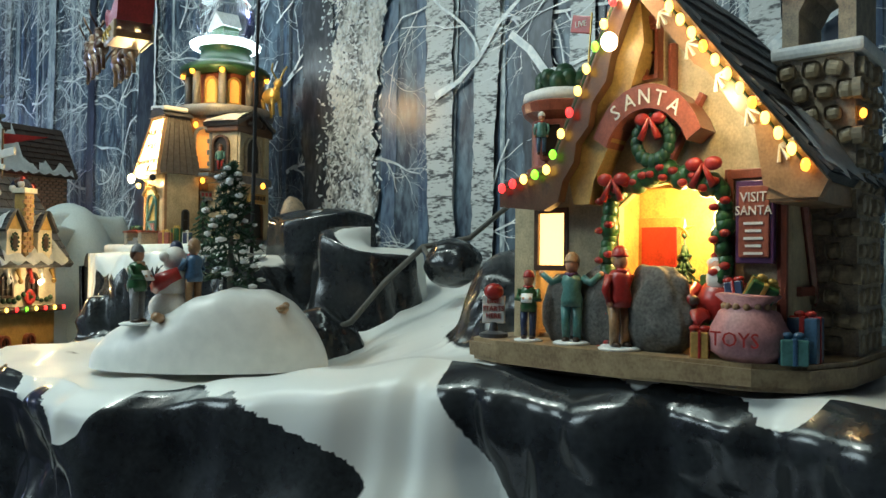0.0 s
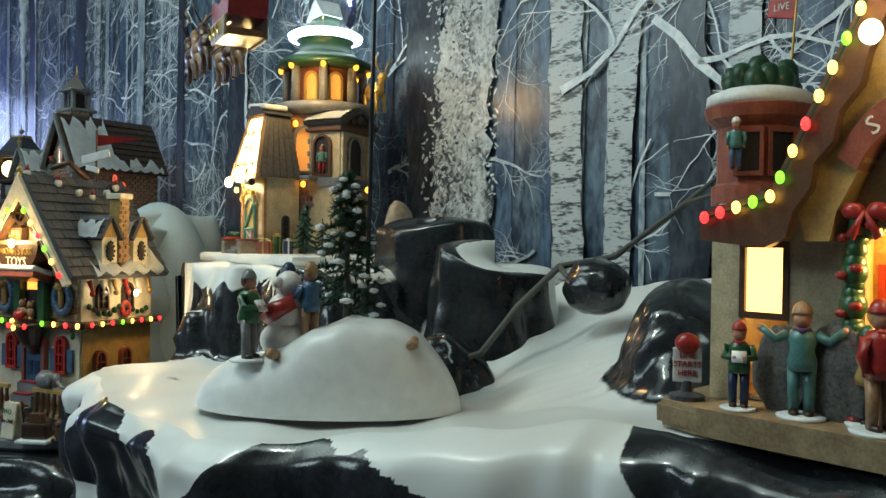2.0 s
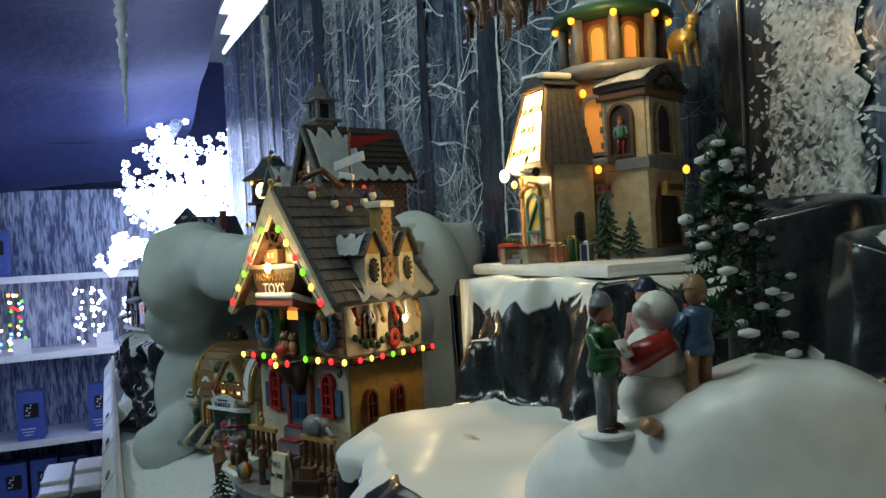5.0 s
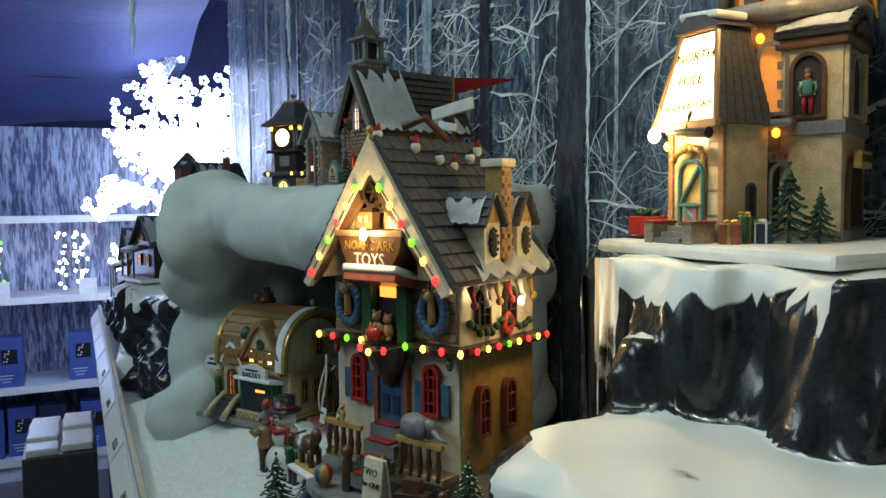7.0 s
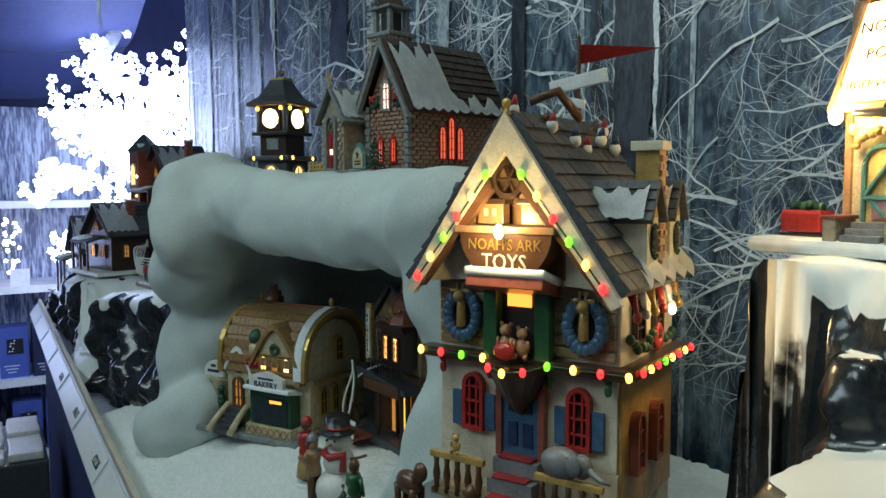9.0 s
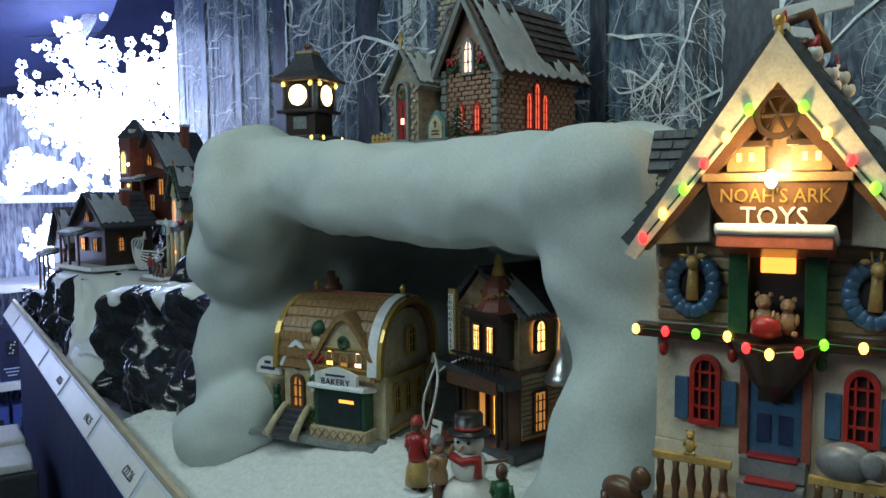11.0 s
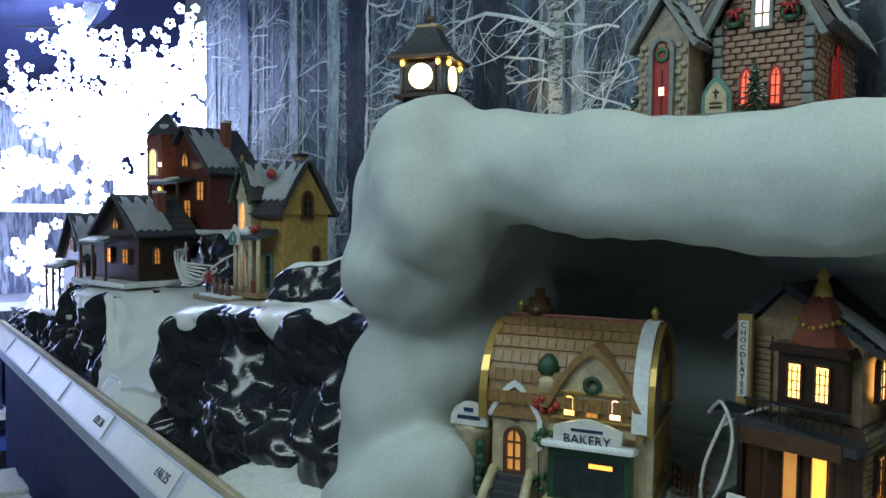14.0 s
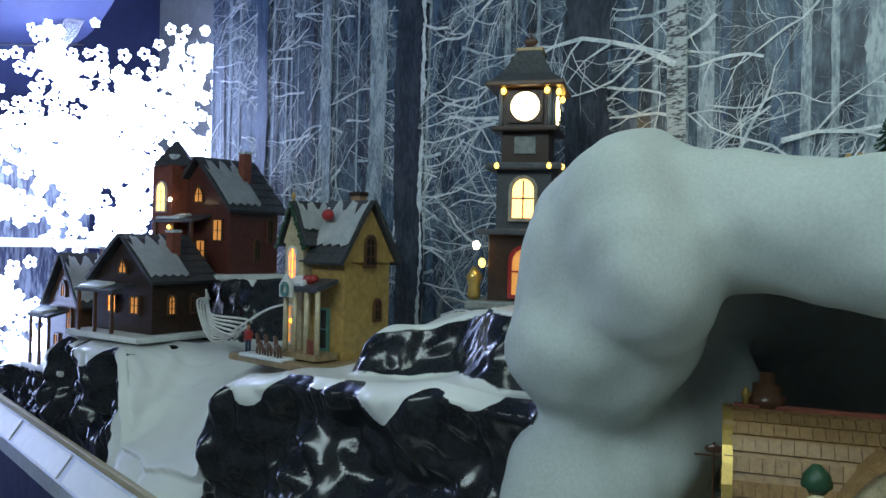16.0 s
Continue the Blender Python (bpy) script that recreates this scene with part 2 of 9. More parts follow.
slab("floor", (-2.0, -0.5, -0.05), (7.4, 3.6, 0.1), FLOORM, "dark vinyl shop floor")
slab("ceiling", (-2.0, -0.5, 2.72), (7.4, 3.6, 0.1), PLASTER, "plain shop ceiling")
slab("wall_south", (-2.0, -2.25, 1.35), (7.4, 0.1, 2.7), PLASTER, "plain shop wall behind the aisle")
slab("wall_east", (1.65, -0.5, 1.35), (0.1, 3.6, 2.7), PLASTER, "plain shop wall")
slab("wall_west", (-5.65, -0.5, 1.35), (0.1, 3.6, 2.7), CLOTH, "navy blue shop wall behind shelving")
slab("wall_north", (-2.0, 1.25, 1.35), (7.4, 0.1, 2.7), PLASTER, "plain shop wall behind the banner")

# navy cloth canopy that sags towards the far shelving
nx, ny = 40, 30
gx = np.linspace(-5.25, -1.9, nx)[:, None] + np.zeros((1, ny))
gy = np.linspace(-1.9, 0.50, ny)[None, :] + np.zeros((nx, 1))
gz = 1.83 + 0.20 * (gx + 5.25) + 0.03 * np.sin(gy * 4.1 + gx) + 0.018 * np.sin(gx * 9) + 0.10 * smooth01(0.1, 0.5, gy)
grid_mesh("ceiling_cloth", np.stack([gx, gy, gz], -1), CLOTH, label="sagging navy blue cloth canopy", kind="structure")

# ---------------------------------------------------------------- printed winter wood banner
def print_mat(name, a, b, sx, sz, lo, hi, rough=0.30, fine=4.0):
    return mat(name, b, rough, col2=a, scale=1.0, fine=fine, bump=0.0, lo=lo, hi=hi, stretch=(sx, sx, sz))


PRINT_FAR = print_mat("print_far_wood", (0.016, 0.028, 0.052), (0.15, 0.215, 0.27), 30, 11, 0.42, 0.66)
PRINT_PALE = print_mat("print_pale_trunk", (0.18, 0.23, 0.27), (0.46, 0.53, 0.55), 60, 22, 0.42, 0.58)
PRINT_DARK = print_mat("print_dark_trunk", (0.018, 0.024, 0.034), (0.060, 0.075, 0.095), 40, 14, 0.42, 0.6)
PRINT_BLUE = print_mat("print_blue_trunk", (0.030, 0.055, 0.105), (0.10, 0.16, 0.24), 50, 14, 0.4, 0.6)
PRINT_BIRCH = print_mat("print_birch_bark", (0.05, 0.055, 0.06), (0.50, 0.54, 0.54), 30, 95, 0.40, 0.50)
PRINT_SPRUCE = print_mat("print_snowy_spruce", (0.035, 0.045, 0.052), (0.52, 0.57, 0.57), 34, 26, 0.40, 0.58, fine=5.0)
PRINT_HOAR = print_mat("print_hoar_frost", (0.55, 0.62, 0.65), (0.86, 0.89, 0.88), 40, 40, 0.4, 0.6)
PRINT_HOAR_DIM = print_mat("print_hoar_dim", (0.32, 0.40, 0.45), (0.60, 0.67, 0.69), 40, 40, 0.4, 0.6)

BX0, BX1, BZ0, BZ1 = -3.53, 0.62, 0.95, 2.19
bm = bmesh.new()
vs = [bm.verts.new(p) for p in ((BX0, back_y(BX0), BZ0), (BX1, back_y(BX1), BZ0), (BX1, back_y(BX1), BZ1), (BX0, back_y(BX0), BZ1))]
vb = [bm.verts.new(v.co + Vector((0, 0.02, 0))) for v in vs]
bm.faces.new(vs), bm.faces.new(vb[::-1])
for i in range(4):
    bm.faces.new((vs[i], vb[i], vb[(i + 1) % 4], vs[(i + 1) % 4]))
banner = tagged(part("backdrop", bm, PRINT_FAR), "printed banner of a snowy winter wood", "backdrop", kind="structure")

LAYER = [0.0008]


def on_banner(x, z, lift):
    return (x, back_y(x) - lift, z)


def strip(bm, x, w, z0, z1, lean=0.0, rough_edge=0.15, n=70, lift=0.001, rng=random):
    """A flat printed trunk with an uneven outline."""
    prev = None
    for i in range(n + 1):
        z = z0 + (z1 - z0) * i / n
        c = x + lean * (z - z0) + 0.1 * w * math.sin(z * 9 + x * 31)
        ea, eb = (noise.noise((x * 91, z * 26, k)) + 0.8 * noise.noise((x * 57, z * 95, k)) for k in (1.5, 8.5))
        a = on_banner(c - w / 2 * (1 + 1.6 * rough_edge * ea), z, lift)
        b = on_banner(c + w / 2 * (1 + 1.6 * rough_edge * eb), z, lift)
        cur = (bm.verts.new(a), bm.verts.new(b))
        if prev:
            bm.faces.new((prev[0], prev[1], cur[1], cur[0]))
        prev = cur


def twig(bm, x, z, ang, length, w, depth, lift, rng, limit):
    """A flat printed branch that forks on and on."""
    if depth == 0 or limit[0] <= 0:
        return
    n = 7
    px, pz, a = x, z, ang
    pa = None
    for i in range(n + 1):
        ww = w * (1 - 0.6 * i / n) * rng.uniform(0.75, 1.25)
        s, c = math.sin(a), math.cos(a)
        pair = (bm.verts.new(on_banner(px - s * ww / 2, pz + c * ww / 2, lift)), bm.verts.new(on_banner(px + s * ww / 2, pz - c * ww / 2, lift)))
        if pa:
            bm.faces.new((pa[0], pa[1], pair[1], pair[0]))
            limit[0] -= 1
        pa = pair
        if i and depth > 1 and rng.random() < 0.55:
            twig(bm, px, pz, a + rng.choice((-1, 1)) * rng.uniform(0.4, 1.1), length * rng.uniform(0.4, 0.7), ww * 0.6, depth - 1, lift, rng, limit)
        if i < n:
            px += math.cos(a) * length / n
            pz += math.sin(a) * length / n
            a += rng.uniform(-0.35, 0.35)
    if not BX0 < px < BX1:
        return


def clip_bm(bm):
    """Keep the print inside the banner's edges."""
    for co, no in (((BX0 + 0.004, 0, 0), (-1, 0, 0)), ((BX1 - 0.004, 0, 0), (1, 0, 0)), ((0, 0, BZ1 - 0.004), (0, 0, 1)), ((0, 0, BZ0 + 0.004), (0, 0, -1))):
        bmesh.ops.bisect_plane(bm, geom=bm.verts[:] + bm.edges[:] + bm.faces[:], plane_co=co, plane_no=no, clear_outer=True)


rng = random.Random(4)
for k, (material, count, w0, w1) in enumerate(((PRINT_BLUE, 60, 0.008, 0.026), (PRINT_PALE, 60, 0.004, 0.014), (PRINT_DARK, 34, 0.006, 0.020))):
    bm = bmesh.new()
    for i in range(count):
        strip(bm, rng.uniform(BX0, BX1), rng.uniform(w0, w1), BZ0, BZ1, rng.uniform(-0.02, 0.02), lift=0.001 + 0.0006 * k + 0.000004 * i, rng=rng)
    clip_bm(bm)
    part("printed_far_trunks", bm, material, banner, kind="stuff")

bm = bmesh.new()
lim = [90000]
for i in range(420):
    twig(bm, rng.uniform(BX0, BX1), rng.uniform(1.15, 2.2), rng.choice((0, math.pi)) + rng.uniform(-0.6, 0.9), rng.uniform(0.08, 0.18), rng.uniform(0.003, 0.006), 4, 0.0030 + 0.000001 * i, rng, lim)
clip_bm(bm)
part("printed_frosted_twigs", bm, PRINT_HOAR_DIM, banner, kind="stuff")
bm = bmesh.new()
lim = [230000]
for i in range(880):
    x = rng.uniform(BX0, -1.53) if i % 3 else rng.uniform(-1.43, -1.02) if i % 2 else rng.uniform(-0.78, BX1)
    twig(bm, x, rng.uniform(1.2, 2.15), rng.choice((0, math.pi)) + rng.uniform(-0.5, 1.0), rng.uniform(0.08, 0.22), rng.uniform(0.0028, 0.0062), 4, 0.0036 + 0.000001 * i, rng, lim)
clip_bm(bm)
part("printed_bright_twigs", bm, PRINT_HOAR, banner, kind="stuff")

# the near trunks of the print, one by one: x, width, material, lean
for x, w, material, lean in ((-1.485, 0.068, PRINT_DARK, 0.0), (-2.755, 0.074, PRINT_DARK, 0.0), (-2.36, 0.085, PRINT_DARK, 0.02), (-3.02, 0.03, PRINT_PALE, 0.0), (-3.28, 0.045, PRINT_BLUE, 0.0), (-2.86, 0.05, PRINT_PALE, 0.01), (-2.2, 0.03, PRINT_BIRCH, 0.0),
                             (-0.975, 0.070, PRINT_DARK, 0.02), (-0.888, 0.105, PRINT_SPRUCE, 0.02), (-0.70, 0.045, PRINT_BIRCH, -0.02), (-0.645, 0.035, PRINT_BIRCH, 0.01), (-0.555, 0.045, PRINT_DARK, -0.01), (-0.50, 0.03, PRINT_BIRCH, 0.0), (-0.38, 0.05, PRINT_DARK, 0.0), (-0.30, 0.03, PRINT_BIRCH, 0.0), (-0.16, 0.06, PRINT_DARK, 0.0), (-0.05, 0.035, PRINT_PALE, 0.0), (-1.93, 0.04, PRINT_PALE, 0.0), (-1.72, 0.03, PRINT_DARK, 0.0)):
    bm = bmesh.new()
    LAYER[0] += 0.00012
    strip(bm, x, w, BZ0 + 0.005, BZ1 - 0.005, lean, 0.12 if material is not PRINT_SPRUCE else 0.2, 140, 0.0042 + LAYER[0], rng)
    part("printed_trunk", bm, material, banner)
# snow along the dark trunk's edge and the pale snowy side of the big spruce
for x, w, e in ((-2.716, 0.009, 1.1), (-1.446, 0.006, 1.1)):
    bm = bmesh.new()
    LAYER[0] += 0.0002
    strip(bm, x, w, BZ0 + 0.005, BZ1 - 0.005, 0.03 if x > -1 else 0.0, e * 0.8, 240, 0.0048 + LAYER[0], rng)
    part("printed_snow_edge", bm, PRINT_HOAR, banner)
# drooping sprays of the big spruce: dark on its shaded side, white with snow on the other
for material, lo_, hi_, count, lift in ((PRINT_DARK, -1.03, -0.93, 700, 0.0060), (PRINT_HOAR_DIM, -0.965, -0.84, 1200, 0.0062), (PRINT_DARK, -0.99, -0.86, 700, 0.0064), (PRINT_HOAR_DIM, -0.945, -0.825, 1500, 0.0066)):
    bm = bmesh.new()
    for i in range(count):
        sx_, sz_ = rng.uniform(lo_, hi_), rng.uniform(BZ0, BZ1)
        sx_ += 0.02 * (sz_ - 1.3)
        wdt, ln, a = rng.uniform(0.0024, 0.0055), rng.uniform(0.005, 0.014), rng.choice((-0.6, 3.74)) + rng.uniform(-0.6, 0.6)
        ring = []
        for q_ in range(5):
            b_ = 2 * math.pi * q_ / 5
            ex, ez = ln / 2 * math.cos(b_) * rng.uniform(0.6, 1.1), wdt / 2 * math.sin(b_) * rng.uniform(0.6, 1.1)
            ring.append(bm.verts.new(on_banner(sx_ + ex * math.cos(a) - ez * math.sin(a), sz_ + ex * math.sin(a) + ez * math.cos(a), lift + 0.0000005 * i)))
        bm.faces.new(ring)
    clip_bm(bm)
    part("printed_spruce_sprays", bm, material, banner, kind="stuff")
# heavy snow-laden boughs
bm = bmesh.new()
lim = [4000]
for x, z, a, ln, w in ((-0.72, 1.56, 0.35, 0.3, 0.016), (-0.60, 1.62, -0.7, 0.26, 0.02), (-0.44, 1.50, 0.3, 0.34, 0.018), (-0.36, 1.66, 3.0, 0.3, 0.014), (-0.50, 1.44, 0.9, 0.2, 0.012), (-0.2, 1.6, 2.7, 0.3, 0.016), (-2.2, 1.62, 2.6, 0.4, 0.014), (-2.05, 1.5, 0.2, 0.3, 0.012), (-1.75, 1.66, 2.9, 0.35, 0.012), (-3.2, 1.5, 0.4, 0.35, 0.011), (-1.85, 1.6, 0.1, 0.3, 0.012)):
    twig(bm, x, z, a, ln, 0.55 * w, 4, 0.0085, rng, lim)
clip_bm(bm)
part("printed_snowy_boughs", bm, PRINT_HOAR, banner, kind="stuff")

# ---------------------------------------------------------------- display shelf
bm = bmesh.new()
box(bm, (-1.75, 0.38, 0.90), (4.6, 0.62, 0.06))
tagged(part("display_shelf", bm, STEEL), "white shelf board under the village", kind="structure")
bm = bmesh.new()
box(bm, (-1.75, 0.36, 0.43), (4.5, 0.56, 0.86))
tagged(part("shelf_plinth", bm, CLOTH), "dark cabinet under the display shelf", kind="structure")

# loose snow heaped towards the back
nx, ny = 300, 110
gx = np.linspace(-2.3, -1.0, nx)[:, None] + np.zeros((1, ny))
gy = np.linspace(0.075, 0.62, ny)[None, :] + np.zeros((nx, 1))
gz = 0.975 + 0.070 * smooth01(0.07, 0.30, gy) + 0.035 * smooth01(-1.62, -1.35, gx) * smooth01(0.07, 0.2, gy) + 0.006 * fnoise(gx, gy, 18) + 0.0035 * fnoise(gx, gy, 90, 3) + 0.0022 * fnoise(gx, gy, 260, 8)
grid_mesh("loose_snow", np.stack([gx, gy, gz], -1), FLAKE, label="loose white plastic snow on the shelf", kind="structure")

# price rail with its labels
rail = thing("price_rail", "long pale price rail along the shelf edge", "price rail")
bm = bmesh.new()
box(bm, (-2.55, 0.072, 0.985), (2.9, 0.010, 0.012), bev=0.002)
part("wooden_lip", bm, RAILW, rail, "pale wooden lip")
bm = bmesh.new()
prism(bm, ((-4.0, 0.0), (-1.1, 0.0), (-1.1, 0.004), (-4.0, 0.004)), 0.0, 0.052)
o = part("rail_channel", bm, STEEL, rail)
o.matrix_basis = pose(0, 0.066, 0.980, -125, 0, 0)
for i, (x, w) in enumerate(((-1.55, 0.30), (-1.86, 0.28), (-2.17, 0.30), (-2.50, 0.31), (-2.84, 0.30), (-3.17, 0.30), (-3.50, 0.30), (-3.82, 0.28))):
    bm = bmesh.new()
    box(bm, (x, 0.026, -0.0015), (w, 0.044, 0.002), bev=0.0008)
    lb = part("price_label", bm, LABEL, rail)
    lb.matrix_basis = pose(0, 0.066, 0.980, -125, 0, 0)
    if x > -2.9:
        lettering("£46.25" if i % 2 else "£22.26", 0.020, INK, lb, pose(x + w / 2 - 0.05, 0.026, -0.0032, 180, 0, 0), name="price")

# ---------------------------------------------------------------- moulded mountains
def mountain(name, xs, rim, top, paint_top, paint_face, low, back, label, bulge=0.02, seed=1.0, nf=56, nt=120, foot=0.05, grain=0.4, lap=lambda x: 0 * x):
    """A moulded sheet: a folded front face up to the rim, then terraces back to the banner."""
    nx = len(xs)
    ry = np.interp(xs, *rim) + 0.008 * fnoise(xs, 0 * xs, 16, seed) + 0.004 * fnoise(xs, 0 * xs, 50, seed + 2)
    s = np.linspace(0, 1, nf)[None, :]
    X = np.repeat(xs[:, None], nf, 1)
    zt = top(xs, ry)[:, None]
    Z = low + (zt - low) * s
    fold = np.abs(fnoise(X + 0.25 * Z, Z * grain, 9, seed + 5)) * 1.9 + 0.55 * np.abs(fnoise(X + 0.3 * Z, Z * grain * 1.5, 22, seed + 9)) + 0.08 * fnoise(X, Z, 50, seed + 11)
    env = np.sin(np.pi * np.clip(s, 0, 1)) ** 0.6
    Y = ry[:, None] - (foot + lap(xs)[:, None]) * (1 - s) + bulge * (0.55 - fold) * env * (1 - 12 * np.minimum(lap(xs), 0.07))[:, None] - 0.018 * smooth01(0.75, 0.95, s) * (1 - smooth01(0.95, 1.0, s))
    v = np.linspace(0, 1, nt)[None, :] ** 1.2
    by = np.array([back(x) for x in xs])[:, None]
    X2 = np.repeat(xs[:, None], nt, 1)
    Y2 = ry[:, None] + (by - ry[:, None]) * v
    Z2 = top(X2, Y2)
    P = np.concatenate([np.stack([X, Y, Z], -1), np.stack([X2, Y2, Z2], -1)[:, 1:]], 1)
    du, dv = np.gradient(P, axis=0), np.gradient(P, axis=1)
    nrm = np.cross(du, dv)
    nz = np.abs(nrm[..., 2]) / (np.linalg.norm(nrm, axis=-1) + 1e-9)
    lump = fnoise(P[:, nf:, 0] + P[:, nf:, 1], P[:, nf:, 2], 30, seed + 3) + 0.5 * fnoise(P[:, nf:, 0] - P[:, nf:, 1], P[:, nf:, 2], 62, seed + 6)
    P[:, nf:] += (nrm[:, nf:] / (np.linalg.norm(nrm[:, nf:], axis=-1, keepdims=True) + 1e-9)) * (0.017 * lump * (1 - nz[:, nf:]))[..., None]
    pt = np.concatenate([paint_face(X, Z, s + 0 * X), paint_top(X2, Y2, Z2)[:, 1:]], 1)
    hang = pt[:, nf:] > 1.0
    pt[:, nf:] = np.where(hang, 0.7, np.maximum(pt[:, nf:], 0) * smooth01(0.45, 0.75, nz[:, nf:]) + np.minimum(pt[:, nf:], 0))
    return grid_mesh(name, P, ROCK, paint=np.clip(pt, -1, 1), label=label, category="mountain")


def top_right(x, y):
    x, y = np.asarray(x, float), np.asarray(y, float)
    ledge = np.interp(x, [-1.12, -0.95, -0.60, -0.42, -0.10, 0.3], [1.235, 1.245, 1.243, 1.276, 1.276, 1.262])
    z = ledge + 0.38 * np.maximum(y - 0.45, 0) * smooth01(-0.85, -0.7, x) * (1 - smooth01(-0.46, -0.40, x))
    tier = smooth01(0.0, 0.026, y - (0.385 + 0.12 * (x + 1.03)) - 0.012 * np.sin(x * 60)) * (1 - smooth01(-0.83, -0.74, x))
    z = z + (1.352 - z) * tier
    mid = smooth01(0.0, 0.03, y - 0.36 - 0.01 * np.sin(x * 45)) * (1 - smooth01(-0.99, -0.95, x)) * (1 - tier)
    z = z + 0.055 * mid
    z = z + 0.060 * np.exp(-(((x + 0.428) / 0.052) ** 2 + ((y - 0.53) / 0.05) ** 2) ** 2)
    edge = smooth01(0, 0.05, x - np.where(y > 0.40, -1.135, -1.045 - 0.25 * (y - 0.33)))
    z = 1.10 + (z - 1.10) * edge
    return z + 0.0025 * np.sin(x * 55 + y * 21) * np.sin(y * 47)


def paint_right_top(x, y, z):
    rock = np.exp(-(((x + 0.428) / 0.055) ** 2 + ((y - 0.53) / 0.055) ** 2) ** 2)
    drip = 1.322 + 0.030 * fnoise(x + 0.4 * y, 0 * x, 13, 3.0) + 0.012 * fnoise(x, 0 * x, 34, 7.0)
    return np.where((z > drip) & (x < -0.86) & (x > -1.085), 2.0, 0.62 - 1.6 * rock)


def paint_right_face(x, z, s):
    ch = smooth01(-0.565, -0.535, x - 1.7 * np.clip(1.255 - z, 0, 0.07) - 0.012 * np.sin(z * 95)) * (1 - smooth01(-0.405, -0.375, x - 0.7 * np.clip(1.277 - z, 0, 0.1)))
    drip = smooth01(0.93, 0.97, s - 0.07 * smooth01(-0.42, -0.36, x) + 0.10 * np.sin(x * 46) * np.sin(x * 19 + 1))
    patch = np.exp(-(((x + 0.83) / 0.06) ** 2 + ((z - 1.165) / 0.018) ** 2) ** 2)
    return np.maximum(np.maximum(ch, drip), patch) * 1.7 - 1.0


xs = np.linspace(-1.20, 0.40, 420)
mountain("snowy_mountain", xs, ([-1.2, -1.06, -0.95, -0.80, -0.65, -0.52, -0.40, -0.30, -0.15, 0.0, 0.4], [0.36, 0.32, 0.255, 0.228, 0.240, 0.335, 0.405, 0.420, 0.430, 0.44, 0.45]),
         top_right, paint_right_top, paint_right_face, 0.93, lambda x: back_y(x) - 0.015, "black moulded plastic mountain with glossy white snow ledges", 0.045, 2.0, lap=lambda x: 0.10 * smooth01(-0.60, -0.52, x) * (1 - smooth01(-0.40, -0.34, x)))


def boulder(name, c, r, label, seed, paint_z=None, flat=0.0, parent=None, rough=0.22, material=None):
    """A rounded rock with folds, optionally snow painted above a height."""
    bm = bmesh.new()
    bmesh.ops.create_icosphere(bm, subdivisions=5, radius=1.0)
    for v in bm.verts:
        p = v.co.copy()
        d = 1 + rough * noise.noise(p * 1.3 + Vector((seed, 0, 0))) + 0.5 * rough * noise.noise(p * 3.1 + Vector((0, seed, 0)))
        d += 0.3 * rough * abs(math.sin(4 * math.atan2(p.y, p.x) + seed)) * (1 - abs(p.z))
        q = p * d
        if flat and q.z > flat:
            q.z = flat + (q.z - flat) * 0.15
        v.co = Vector((q.x * r[0], q.y * r[1], q.z * r[2])) + Vector(c)
    bm.normal_update()
    vals = []
    for v in bm.verts:
        h = -1.0
        if paint_z is not None:
            h = 0.62 if v.co.z > paint_z + 0.008 * math.sin(40 * v.co.x) + 0.01 * noise.noise(v.co * 40) and v.normal.z > 0.25 else -0.6
        vals.append(h)
    ob = part(name, bm, material or ROCK, parent, "", True)
    at = ob.data.attributes.new("paint", "FLOAT", "POINT")
    at.data.foreach_set("value", vals)
    return tagged(ob, label, "rock")


def stump(name, c, rx, ry, z0, z1, label, seed, turn=0.0, cap=0.0, flare=0.25, tilt=0.0):
    """A fluted, flat-topped rock like a tree stump, its foot flared, with an optional cap of snow paint."""
    n, k = 120, 70
    a = np.linspace(0, 2 * math.pi, n)[:, None]
    v = np.linspace(0, 1, k)[None, :]
    side = np.clip(v / 0.72, 0, 1)
    z = z0 + (z1 - z0) * (1 - (1 - side) ** 1.15)
    flute = 0.12 * np.abs(np.sin(3.5 * a + seed + 0.8 * side + 0.5 * np.sin(2 * a))) + 0.05 * np.sin(2 * a + seed * 2)
    r = 1 + flare * (1 - side) ** 2 - flute * (1 - 0.4 * side) - 0.10 * side
    rim = np.clip((v - 0.66) / 0.34, 0, 1)
    r = r * np.where(v > 0.66, np.cos(rim * math.pi / 2) ** 0.55, 1.0)
    z = z + 0.010 * np.sin(rim * math.pi / 2) + 0.006 * np.sin(2 * a + seed) * side + tilt * side * np.cos(a)
    X, Y = rx * r * np.cos(a), ry * r * np.sin(a)
    bump = fnoise(X + Y, 0.5 * z + 0 * a, 30, seed) * 0.011 * np.sin(math.pi * side)
    X, Y = X + bump * np.cos(a), Y + bump * np.sin(a)
    t = math.radians(turn)
    P = np.stack([c[0] + X * math.cos(t) - Y * math.sin(t), c[1] + X * math.sin(t) + Y * math.cos(t), z + 0 * a], -1)
    paint = np.where((rim + 0 * a > 0.45 - 12 * cap * np.cos(a + 0.4) - 0.25 * np.sin(3 * a + seed)) & (cap > 0), 0.7, -1.0)
    return grid_mesh(name, P, ROCK, paint=paint, label=label, category="rock")


